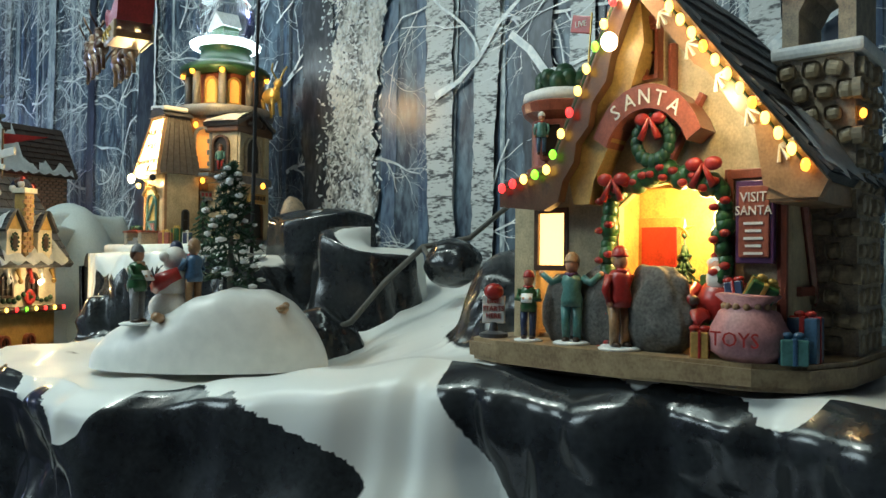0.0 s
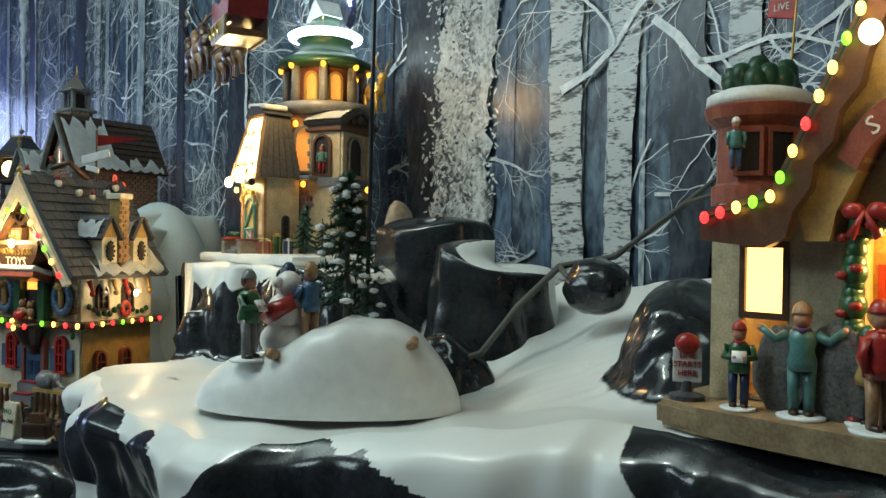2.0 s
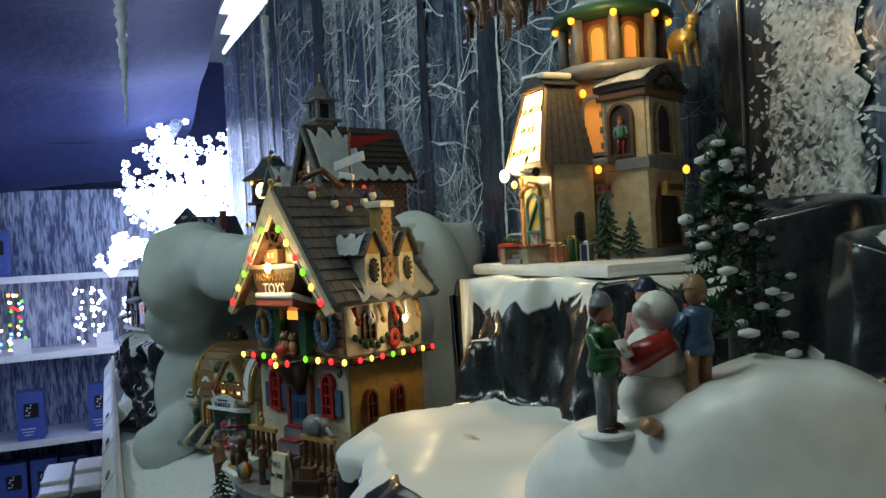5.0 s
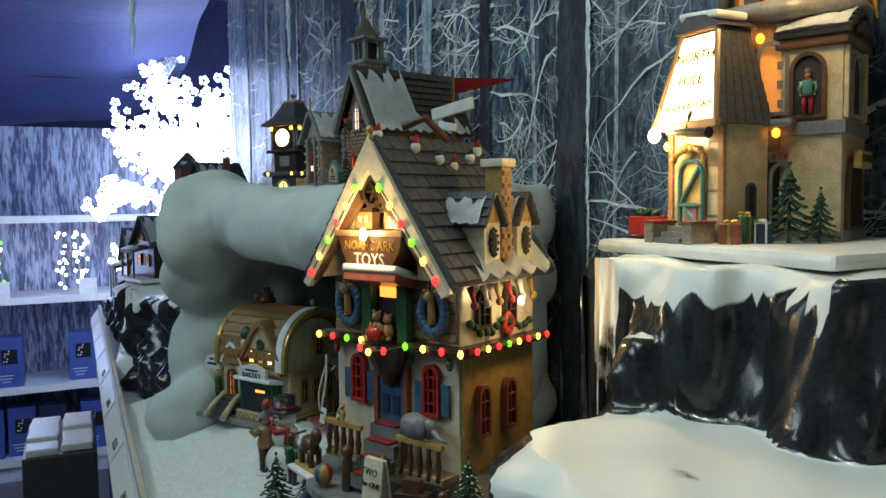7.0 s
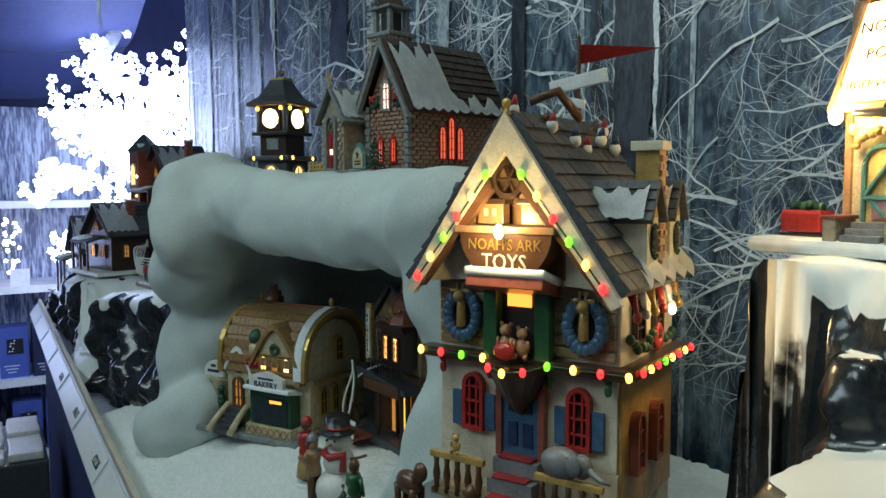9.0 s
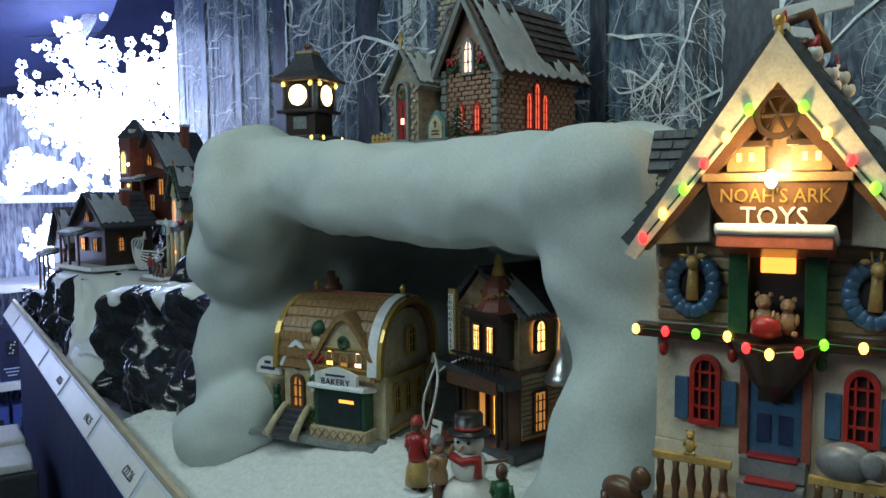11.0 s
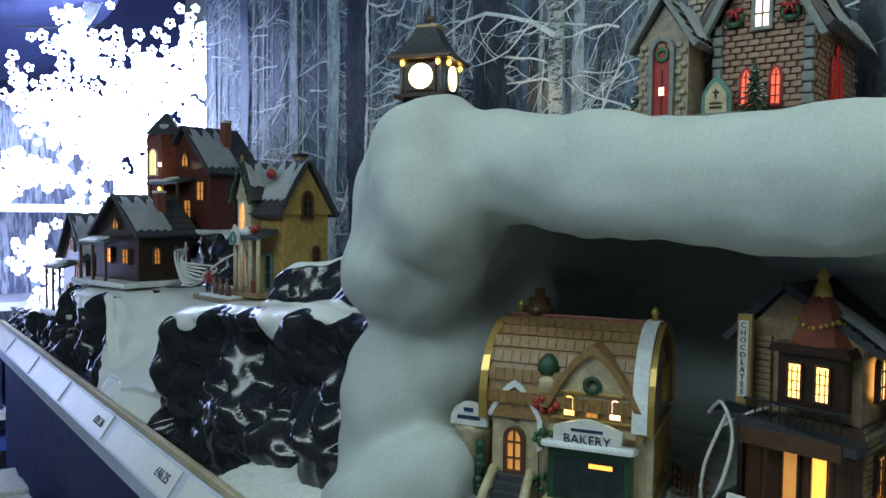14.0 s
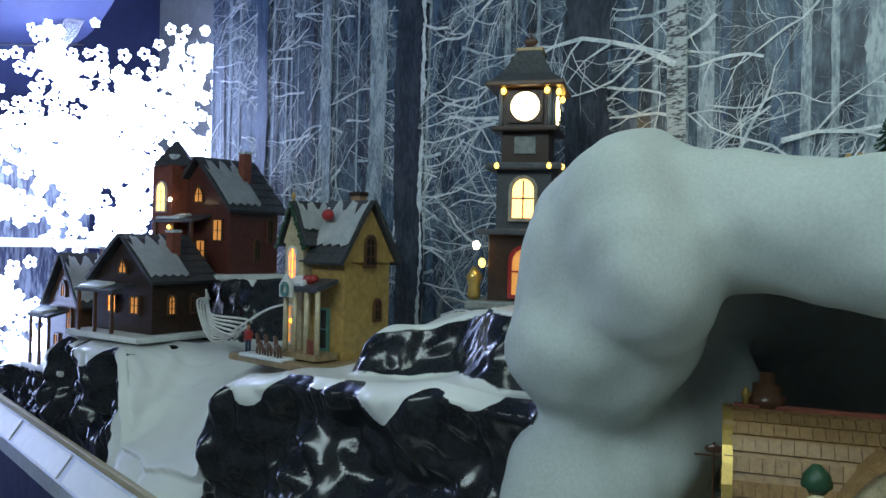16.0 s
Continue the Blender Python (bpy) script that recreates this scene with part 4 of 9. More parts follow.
# ---------------------------------------------------------------- figures: each one plain painted mesh
def figurine(m, h, coat, legs, hat, label, arms="down", skirt=False, group="village figures", extra=None, hair=None, base=True):
    bm = bmesh.new()
    mats = [coat, legs, SKINP, hat, hair or BROWN, SNOWCAP, extra or REDP, DKBROWN]
    if base:
        lathe(bm, ((0.20 * h, 0), (0.21 * h, 0.02 * h), (0.17 * h, 0.035 * h)), (0, 0, 0), 14, 5)
    for s in (-1, 1):
        ball(bm, (s * 0.06 * h, -0.03 * h, 0.05 * h), (0.045 * h, 0.08 * h, 0.035 * h), 8, 6, 7)
        if not skirt:
            tube(bm, [(s * 0.06 * h, 0, 0.05 * h), (s * 0.065 * h, -0.01 * h, 0.25 * h), (s * 0.06 * h, 0, 0.46 * h)], [0.045 * h, 0.05 * h, 0.062 * h], 8, 1)
    if skirt:
        lathe(bm, ((0.17 * h, 0.12 * h), (0.15 * h, 0.3 * h), (0.09 * h, 0.52 * h)), (0, 0, 0), 12, 1)
    lathe(bm, ((0.115 * h, 0.42 * h), (0.125 * h, 0.5 * h), (0.10 * h, 0.6 * h), (0.125 * h, 0.70 * h), (0.09 * h, 0.77 * h), (0.04 * h, 0.79 * h)), (0, 0, 0), 12, 0)
    for s in (-1, 1):
        sh = (s * 0.12 * h, 0, 0.73 * h)
        if arms == "wide":
            el, ha = (s * 0.22 * h, -0.03 * h, 0.68 * h), (s * 0.33 * h, -0.05 * h, 0.78 * h)
        elif arms == "front":
            el, ha = (s * 0.16 * h, -0.04 * h, 0.60 * h), (s * 0.05 * h, -0.15 * h, 0.60 * h)
        else:
            el, ha = (s * 0.16 * h, 0, 0.58 * h), (s * 0.14 * h, -0.05 * h, 0.45 * h)
        tube(bm, [sh, el, ha], [0.05 * h, 0.043 * h, 0.036 * h], 7, 0)
        ball(bm, ha, 0.035 * h, 7, 5, 2)
    ball(bm, (0, -0.005 * h, 0.87 * h), (0.075 * h, 0.08 * h, 0.09 * h), 12, 9, 2)
    ball(bm, (0, 0.015 * h, 0.885 * h), (0.082 * h, 0.08 * h, 0.085 * h), 10, 8, 4)
    lathe(bm, ((0.09 * h, 0.91 * h), (0.085 * h, 0.93 * h), (0.07 * h, 0.98 * h), (0.03 * h, 1.02 * h)), (0, 0, 0), 10, 3)
    tube(bm, [(-0.06 * h, -0.04 * h, 0.78 * h), (0, -0.09 * h, 0.765 * h), (0.06 * h, -0.04 * h, 0.78 * h)], 0.025 * h, 6, 6)
    if arms == "front":
        box(bm, (0, -0.16 * h, 0.62 * h), (0.16 * h, 0.012 * h, 0.14 * h), mi=5, rx=-30)
    o = part("figurine", bm, mats, None, "", True)
    o.matrix_world = m
    return tagged(o, label, "figurine", group)


def santa_figure(m, h, label):
    bm = bmesh.new()
    ball(bm, (0, 0, 0.33 * h), (0.26 * h, 0.22 * h, 0.28 * h), 14, 10, 0)
    for s in (-1, 1):
        tube(bm, [(s * 0.13 * h, 0, 0.2 * h), (s * 0.17 * h, -0.28 * h, 0.2 * h), (s * 0.17 * h, -0.30 * h, 0.0)], [0.10 * h, 0.10 * h, 0.07 * h], 8, 0)
        ball(bm, (s * 0.17 * h, -0.33 * h, 0.03 * h), (0.07 * h, 0.11 * h, 0.05 * h), 8, 6, 2)
        tube(bm, [(s * 0.22 * h, 0, 0.5 * h), (s * 0.33 * h, -0.1 * h, 0.38 * h), (s * 0.22 * h, -0.25 * h, 0.36 * h)], [0.09 * h, 0.08 * h, 0.06 * h], 8, 0)
        ball(bm, (s * 0.21 * h, -0.27 * h, 0.36 * h), 0.06 * h, 8, 6, 2)
    ball(bm, (0, 0, 0.70 * h), (0.13 * h, 0.13 * h, 0.15 * h), 12, 9, 3)
    ball(bm, (0, -0.10 * h, 0.60 * h), (0.13 * h, 0.08 * h, 0.15 * h), 10, 8, 1)
    ball(bm, (0, 0.03 * h, 0.78 * h), (0.15 * h, 0.13 * h, 0.08 * h), 10, 8, 1)
    cyl(bm, (0, 0.02 * h, 0.82 * h), (0.06 * h, 0.07 * h, 0.98 * h), 0.12 * h, 0.03 * h, 10, 0)
    o = part("figurine", bm, [REDP, WHITEP, DKBROWN, SKINP], None, "", True)
    o.matrix_world = m
    return tagged(o, label, "figurine", "village figures")

# ---------------------------------------------------------------- Santa's visiting house
SHP = pose(-0.405, 0.4395, 1.294, 0, 0, 4)
SH = SHP @ Matrix.Translation((0.023, 0, 0)) @ Matrix.Diagonal((0.83, 1, 0.965, 1))
santa = thing("village_house", "lit ceramic Santa house with gabled roof and coloured lights", "model house", SH, "lit village houses")
bm = bmesh.new()
pl = [(0.018, -0.018), (0.022, -0.033), (0.050, -0.039), (0.150, -0.041), (0.222, -0.036), (0.248, -0.020), (0.262, 0.02), (0.265, 0.13), (0.02, 0.13)]
pl = [((x - 0.023) / 0.83, y) for x, y in pl]
vt, vl = [bm.verts.new((x, y, 0)) for x, y in pl], [bm.verts.new((x * 1.0, y * 0.97, -0.016)) for x, y in pl]
bm.faces.new(vt), bm.faces.new(vl[::-1])
for i in range(len(pl)):
    bm.faces.new((vt[i], vl[i], vl[(i + 1) % len(pl)], vt[(i + 1) % len(pl)]))
bmesh.ops.bevel(bm, geom=[e for e in bm.edges if abs(e.verts[0].co.z - e.verts[1].co.z) < 1e-5], offset=0.003, segments=2, affect="EDGES")
P("base", bm, PLANK, santa, label="worn plank base")
# walls: front with the doorway cut out, sides, back
bm = bmesh.new()
prism(bm, [(0.018, 0), (0.040, 0), (0.040, 0.052), (0.040, 0.096), (0.072, 0.096), (0.072, 0.0), (0.120, 0.0), (0.120, 0.095), (0.135, 0.106), (0.162, 0.110), (0.190, 0.106), (0.203, 0.095), (0.203, 0.0), (0.250, 0.0), (0.250, 0.122), (0.147, 0.236), (0.084, 0.118), (0.036, 0.108), (0.018, 0.104)], 0.0, 0.007)
P("front_wall", bm, CREAM, santa)
bx("side_wall", (0.247, 0.068, 0.057), (0.006, 0.122, 0.114), CREAM, santa)
bx("side_wall", (0.021, 0.068, 0.060), (0.006, 0.122, 0.118), CREAM, santa)
bx("back_wall", (0.134, 0.130, 0.06), (0.232, 0.006, 0.12), WALLIT, santa)
bx("room_floor", (0.134, 0.066, 0.002), (0.222, 0.120, 0.003), TAN, santa)
bx("partition", (0.102, 0.031, 0.055), (0.005, 0.048, 0.108), WALLIT, santa)
bx("room_back_wall", (0.155, 0.058, 0.056), (0.110, 0.004, 0.112), WALLIT, santa)
bx("room_ceiling", (0.134, 0.068, 0.1165), (0.222, 0.118, 0.003), WALLIT, santa)
bx("inner_door", (0.124, 0.0535, 0.043), (0.032, 0.003, 0.080), REDP, santa, label="red-brown inner door")
bx("inner_door_frame", (0.124, 0.0548, 0.046), (0.040, 0.0028, 0.088), OCHRE, santa)
window(santa, 0.056, 0.050, 0.034, 0.046, BROWN, LIT, 0.003, "flat", (1, 1), t=0.004)
# roof
roof_slope(santa, (0.279, 0.104), (0.148, 0.250), -0.022, 0.145, 0.006, SLATE, rows=9, cols=9)
roof_slope(santa, (0.078, 0.120), (0.148, 0.250), -0.022, 0.145, 0.006, SLATE, rows=7, cols=9)
roof_slope(santa, (0.028, 0.108), (0.080, 0.121), -0.020, 0.145, 0.005, SLATE, rows=3, cols=9)
snow_patch(santa, (0.279, 0.104), (0.148, 0.250), -0.020, 0.140, 0.007, hi=0.28)
# bargeboards: tan outside, ochre inside the gable
bm = bmesh.new()
prism(bm, [(0.279, 0.094), (0.284, 0.103), (0.148, 0.258), (0.149, 0.230), (0.196, 0.178), (0.206, 0.172), (0.226, 0.146), (0.238, 0.136), (0.244, 0.102), (0.262, 0.094)], -0.028, -0.020)
P("bargeboard", bm, TAN, santa, label="tan carved bargeboard")
bm = bmesh.new()
prism(bm, [(0.148, 0.258), (0.074, 0.124), (0.026, 0.112), (0.026, 0.096), (0.070, 0.092), (0.084, 0.098), (0.088, 0.112), (0.098, 0.124), (0.100, 0.137), (0.111, 0.148), (0.114, 0.163), (0.126, 0.176), (0.130, 0.192), (0.149, 0.230)], -0.028, -0.020)
P("bargeboard", bm, BROWN, santa, label="brown scalloped bargeboard")
bm = bmesh.new()
prism(bm, [(0.148, 0.234), (0.086, 0.118), (0.092, 0.096), (0.106, 0.096), (0.110, 0.112), (0.124, 0.136), (0.138, 0.162), (0.152, 0.200)], -0.019, 0.002)
P("gable_lining", bm, OCHRE, santa, label="mustard yellow gable lining")
bm = bmesh.new()
for i in range(5):
    t = 0.12 + 0.19 * i
    cx, cz = 0.156 + 0.112 * t, 0.228 - 0.118 * t
    for a in (-50, -15, 20, 55):
        s = math.radians(a + 50)
        cyl(bm, (cx, -0.0285, cz), (cx + 0.010 * math.sin(s), -0.029, cz - 0.010 * math.cos(s)), 0.0006, 0.0014, 5)
P("carved_sprigs", bm, WHITEP, santa)
bx("eave_beam", (0.262, 0.05, 0.101), (0.030, 0.15, 0.018), TAN, santa)
bm = bmesh.new()
prism(bm, [(0.245, 0.094), (0.275, 0.094), (0.275, 0.110), (0.25, 0.112)], -0.026, 0.14)
P("eave_return", bm, TAN, santa)
# sign arch, upper window, beams
bm = bmesh.new()
o_, i_ = [], []
for k in range(13):
    a = math.pi * (0.14 + 0.72 * k / 12)
    o_.append((0.155 + 0.048 * math.cos(a), 0.116 + 0.056 * math.sin(a)))
    i_.append((0.155 + 0.036 * math.cos(a), 0.116 + 0.040 * math.sin(a)))
prism(bm, o_ + i_[::-1], -0.0225, 0.0)
arc = P("sign_arch", bm, BRICKP, santa, label="brick red arched sign board")
for k, ch in enumerate("SANTA"):
    a = math.pi * (0.50 + 0.095 * (2 - k))
    lettering(ch, 0.014, WHITEP, arc, pose(0.155 + 0.042 * math.cos(a), -0.0233, 0.115 + 0.048 * math.sin(a), 90, 0, 0) @ pose(0, 0, 0, 0, 0, math.degrees(a) - 90))
window(santa, 0.146, 0.178, 0.022, 0.036, BRICKP, INSIDE_SHADE, 0.0, "flat", (2, 2), t=0.003, deep=0.008)
bx("window_head", (0.146, -0.004, 0.217), (0.028, 0.010, 0.006), BRICKP, santa)
lettering("S", 0.010, WHITEP, santa, pose(0.146, -0.0095, 0.2205, 90, 0, 0))
for a, b in (((0.166, 0.125), (0.190, 0.165)), ((0.166, 0.165), (0.166, 0.20)), ((0.210, 0.0), (0.210, 0.115)), ((0.247, 0.0), (0.247, 0.11))):
    bm = bmesh.new()
    cyl(bm, (a[0], -0.002, a[1]), (b[0], -0.002, b[1]), 0.0035, 0.0035, 6)
    P("timber", bm, BRICKP, santa)
for z in (0.040, 0.112):
    bx("timber", (0.229, -0.002, z), (0.042, 0.005, 0.006), BRICKP, santa)
for z, y in ((0.040, 0.07), (0.095, 0.07)):
    bx("timber", (0.2515, y, z), (0.004, 0.11, 0.006), BRICKP, santa)
bm = bmesh.new()
cyl(bm, (0.2525, 0.02, 0.10), (0.2525, 0.06, 0.0), 0.003, 0.003, 6)
P("timber", bm, BRICKP, santa)
# notice
nb = bx("notice_board", (0.231, -0.008, 0.082), (0.026, 0.005, 0.050), PURPLE, santa, label="purple notice board")
bx("notice_panel", (0.231, -0.0110, 0.082), (0.021, 0.002, 0.043), BRICKP, nb)
lettering("VISIT", 0.0085, WHITEP, nb, pose(0.231, -0.0124, 0.0965, 90, 0, 0))
lettering("SANTA", 0.0080, WHITEP, nb, pose(0.231, -0.0124, 0.0885, 90, 0, 0))
for k in range(5):
    bx("text_bar", (0.231, -0.0124, 0.081 - 0.0045 * k), (0.013 - 0.002 * (k % 2), 0.0006, 0.0016), WHITEP, nb, bev=0)
# door garland, bows and wreath
gl = along((0.116, -0.008, 0.0), (0.116, -0.008, 0.100), 16) + along((0.122, -0.010, 0.104), (0.160, -0.010, 0.116), 9) + along((0.160, -0.010, 0.116), (0.206, -0.010, 0.104), 10) + along((0.208, -0.008, 0.100), (0.208, -0.008, 0.0), 16)
garland(santa, gl, 0.0072, GREENP)
bm = bmesh.new()
for k, p in enumerate(gl[::3]):
    for s in (-1, 1):
        ball(bm, (p[0] + s * 0.004, p[1] - 0.006, p[2] + s * 0.002), (0.0042, 0.003, 0.0026), 6, 5)
P("red_ribbon", bm, REDP, santa, None, "", True)
wreath(santa, (0.158, -0.016, 0.136), 0.0135, 0.0052, DKGREEN, bow=REDP)
for x, z in ((0.126, 0.112), (0.198, 0.118)):
    bm = bmesh.new()
    for s in (-1, 1):
        ball(bm, (x + s * 0.007, -0.018, z), (0.007, 0.003, 0.0045), 8, 6)
        cyl(bm, (x, -0.019, z), (x + s * 0.008, -0.019, z - 0.014), 0.0012, 0.0030, 6)
    P("bow", bm, REDP, santa, None, "", True)
# coloured lights along the eaves
bulbs(santa, along((0.154, -0.0325, 0.243), (0.272, -0.0325, 0.1115), 15), [B_WARM, B_WARM, B_AMBER, B_WARM], 0.0036)
bulbs(santa, along((0.142, -0.0325, 0.240), (0.082, -0.0325, 0.130), 9), [B_WARM, B_RED, B_WARM, B_GREEN, B_WARM], 0.0034)
bulbs(santa, along((0.076, -0.0325, 0.120), (0.032, -0.0325, 0.109), 5), [B_WARM, B_GREEN, B_WARM, B_RED, B_RED], 0.0034)
bm = bmesh.new()
ball(bm, (0.134, -0.036, 0.199), 0.0062, 10, 8)
P("light_bulb", bm, B_WHITE, santa, None, "large white bulb", True)
# stone chimney with a bell arch
bm = bmesh.new()
prism(bm, [(0.262, -0.005), (0.322, -0.005), (0.318, 0.19), (0.268, 0.19)], 0.045, 0.105)
RUBBLE = gloss("rubble_stone_paint", (0.52, 0.42, 0.27), 0.55, scale=45, col2=(0.22, 0.19, 0.15), bump=0.8)
chim = P("chimney", bm, STONEP, santa, pose(-0.040, 0, 0), label="rough stone chimney")
for k_, (u0, u1, z0_, yy_, m_) in enumerate(((0.264, 0.320, 0.0, 0.0440, None), (0.047, 0.105, 0.0, -0.3205, pose(0, 0, 0, 0, 0, 90)), (-0.102, -0.048, 0.10, 0.2660, pose(0, 0, 0, 0, 0, -90)))):
    stones(chim, u0, u1, z0_, 0.19, yy_, 0.0165, 0.0145, RUBBLE, "stone", m_, True, 5 + k_)
bx("chimney_ledge", (0.293, 0.075, 0.194), (0.066, 0.068, 0.009), SNOWCAP, chim, bev=0.003)
bm = bmesh.new()
ar = arch_pts(0.278, 0.306, 0.198, 0.236)
prism(bm, [(0.266, 0.198), (0.278, 0.198)] + ar[2:][::-1][:0] + [(0.278, 0.222), (0.285, 0.233), (0.292, 0.236), (0.299, 0.233), (0.306, 0.222), (0.306, 0.198), (0.318, 0.198), (0.318, 0.246), (0.266, 0.246)], 0.050, 0.100)
P("bell_arch", bm, STONEP, chim)
roof_slope(chim, (0.258, 0.240), (0.292, 0.272), 0.040, 0.110, 0.004, BRICKP, rows=3, cols=5)
roof_slope(chim, (0.326, 0.240), (0.292, 0.272), 0.040, 0.110, 0.004, BRICKP, rows=3, cols=5)
bulbs(chim, [(0.285, 0.040, 0.240), (0.325, 0.042, 0.150)], [B_AMBER], 0.003, wire=False)
# round turret with an elf's window and a flag
bm = bmesh.new()
lathe(bm, ((0.030, 0.100), (0.036, 0.118), (0.036, 0.130), (0.032, 0.132), (0.032, 0.170), (0.040, 0.176), (0.042, 0.184), (0.034, 0.190)), (0.062, 0.085, 0), 24)
tur = P("turret", bm, BRICKP, santa, pose(-0.056, 0.0, 0.004), "round brick red turret", False)
bm = bmesh.new()
lathe(bm, ((0.041, 0.185), (0.040, 0.193), (0.030, 0.197), (0.010, 0.200)), (0.062, 0.085, 0), 20)
P("turret_snow", bm, SNOWCAP, tur, None, "", True)
garland(tur, [(0.062 + 0.022 * math.cos(a), 0.085 + 0.022 * math.sin(a), 0.200 + 0.006 * (k % 2)) for k, a in enumerate(np.linspace(0, 6.28, 16).tolist())] + [(0.062, 0.085, 0.212)] * 3, 0.009, DKGREEN, name="evergreen_tuft")
for s, a in ((0.0, -75), (0.0, -35)):
    m_ = pose(0.062, 0.085, 0, 0, 0, a + 90)
    window(tur, 0.0, 0.136, 0.022, 0.032, BRICKP, INSIDE_SHADE, -0.0315, "flat", (1, 1), m=m_, t=0.003)
bm = bmesh.new()
cyl(bm, (0.084, 0.085, 0.19), (0.090, 0.085, 0.262), 0.0012, 0.0010, 6)
pole = P("flag_pole", bm, GOLD, tur)
fl = bx("flag", (0.078, 0.085, 0.254), (0.022, 0.0012, 0.015), REDP, tur, rz=0, ry=12, label="small red flag")
lettering("LIVE", 0.007, WHITEP, fl, pose(0.078, 0.0840, 0.254, 90, 0, 0))
figurine(SHP @ pose(0.030, 0.045, 0.138, 0, 0, 30), 0.034, TEALP, BLUEP, WHITEP, "small painted elf figure leaning from a turret window", base=False)
fir(santa, (0.157, 0.034, 0.003), 0.075, 0.020, name="christmas_tree", snow=False)
bm = bmesh.new()
for k in range(5):
    a = math.pi / 2 + 2 * math.pi * k / 5
    cyl(bm, (0.157, 0.034, 0.080), (0.157 + 0.008 * math.cos(a), 0.034, 0.080 + 0.008 * math.sin(a)), 0.0025, 0.0003, 5)
P("tree_star", bm, GOLD, santa)
# queue and Santa on the base
figurine(SHP @ pose(0.067, -0.024, 0.0, 0, 0, 25), 0.048, GREENP, NAVYP, REDP, "painted boy figure in a green coat reading a list", "front")
figurine(SHP @ pose(0.099, -0.020, 0.0, 0, 0, 20), 0.060, TEALP, TEALP, TAN, "painted man figure with arms thrown wide", "wide", extra=PURPLE)
figurine(SHP @ pose(0.138, -0.027, 0.0, 0, 0, 60), 0.064, REDP, TAN, REDP, "painted lady figure in a red coat", "down", hair=OCHRE)
figurine(SHP @ pose(0.129, -0.014, 0.0, 0, 0, -40), 0.050, OCHRE, NAVYP, GREENP, "painted child figure in a mustard coat", "down")
santa_figure(SHP @ pose(0.193, -0.006, 0.013, 0, 0, 10), 0.054, "seated red and white Santa figure")
ch = thing("small_chair", "dark green toy armchair under the Santa figure", "chair", SHP @ pose(0.193, 0.002, 0.0, 0, 0, 10))
bx("seat", (0, 0, 0.010), (0.036, 0.030, 0.010), GREENP, ch, bev=0.002)
bx("backrest", (0, 0.016, 0.026), (0.036, 0.006, 0.044), GREENP, ch, bev=0.002)
for s in (-1, 1):
    bx("armrest", (s * 0.019, 0, 0.022), (0.007, 0.030, 0.008), REDP, ch, bev=0.002)
# sack of toys and gifts
sack = thing("toy_sack", "pink cloth sack of toys tied with cord", "sack", SHP @ pose(0.215, -0.020, 0.0) @ Matrix.Diagonal((0.85, 0.7, 0.9, 1)))
bm = bmesh.new()
lathe(bm, ((0.018, 0), (0.025, 0.006), (0.026, 0.018), (0.020, 0.030), (0.014, 0.034), (0.021, 0.041), (0.017, 0.042)), (0, 0, 0), 20)
for v in bm.verts:
    v.co += Vector(noise.noise_vector(v.co * 90)) * 0.0016
sk = P("sack_body", bm, PINKP, sack, None, "", True)
lettering("TOYS", 0.013, REDP, sk, pose(-0.001, -0.0275, 0.014, 90, 0, 0))
bm = bmesh.new()
for k in range(14):
    a = 2 * math.pi * k / 14
    ball(bm, (0.0155 * math.cos(a), 0.0155 * math.sin(a), 0.034), 0.0026, 6, 5)
P("cord", bm, TAN, sack, None, "", True)


def gift(m, s, paper, ribbon, label):
    g = thing("gift_box", label, "gift", m, "wrapped gifts")
    bx("box", (0, 0, s[2] / 2), s, paper, g)
    bx("ribbon", (0, 0, s[2] / 2 + 0.0004), (s[0] * 0.18, s[1] + 0.001, s[2] + 0.001), ribbon, g)
    bx("ribbon", (0, 0, s[2] / 2 + 0.0004), (s[0] + 0.001, s[1] * 0.18, s[2] + 0.001), ribbon, g)
    bm = bmesh.new()
    for q in (-1, 1):
        ball(bm, (q * 0.003, 0, s[2] + 0.002), (0.0035, 0.002, 0.002), 6, 5)
    P("bow", bm, ribbon, g, None, "", True)


gift(SHP @ pose(0.240, -0.022, 0.0, 0, 0, 25), (0.014, 0.013, 0.014), TEALP, BLUEP, "teal wrapped gift box beside the sack")
gift(SHP @ pose(0.241, -0.004, 0.0, 0, 0, 0), (0.016, 0.014, 0.025), BLUEP, REDP, "tall blue wrapped gift box")
gift(SHP @ pose(0.190, -0.028, 0.0, 0, 0, 20), (0.010, 0.010, 0.015), OCHRE, REDP, "orange wrapped gift box")
gift(SHP @ pose(0.219, -0.020, 0.034, 20, 25, 30), (0.015, 0.013, 0.012), GREENP, GOLD, "green gift box sticking out of the sack")
gift(SHP @ pose(0.208, -0.020, 0.034, -15, -10, 10), (0.010, 0.010, 0.010), NAVYP, REDP, "navy gift box in the sack")
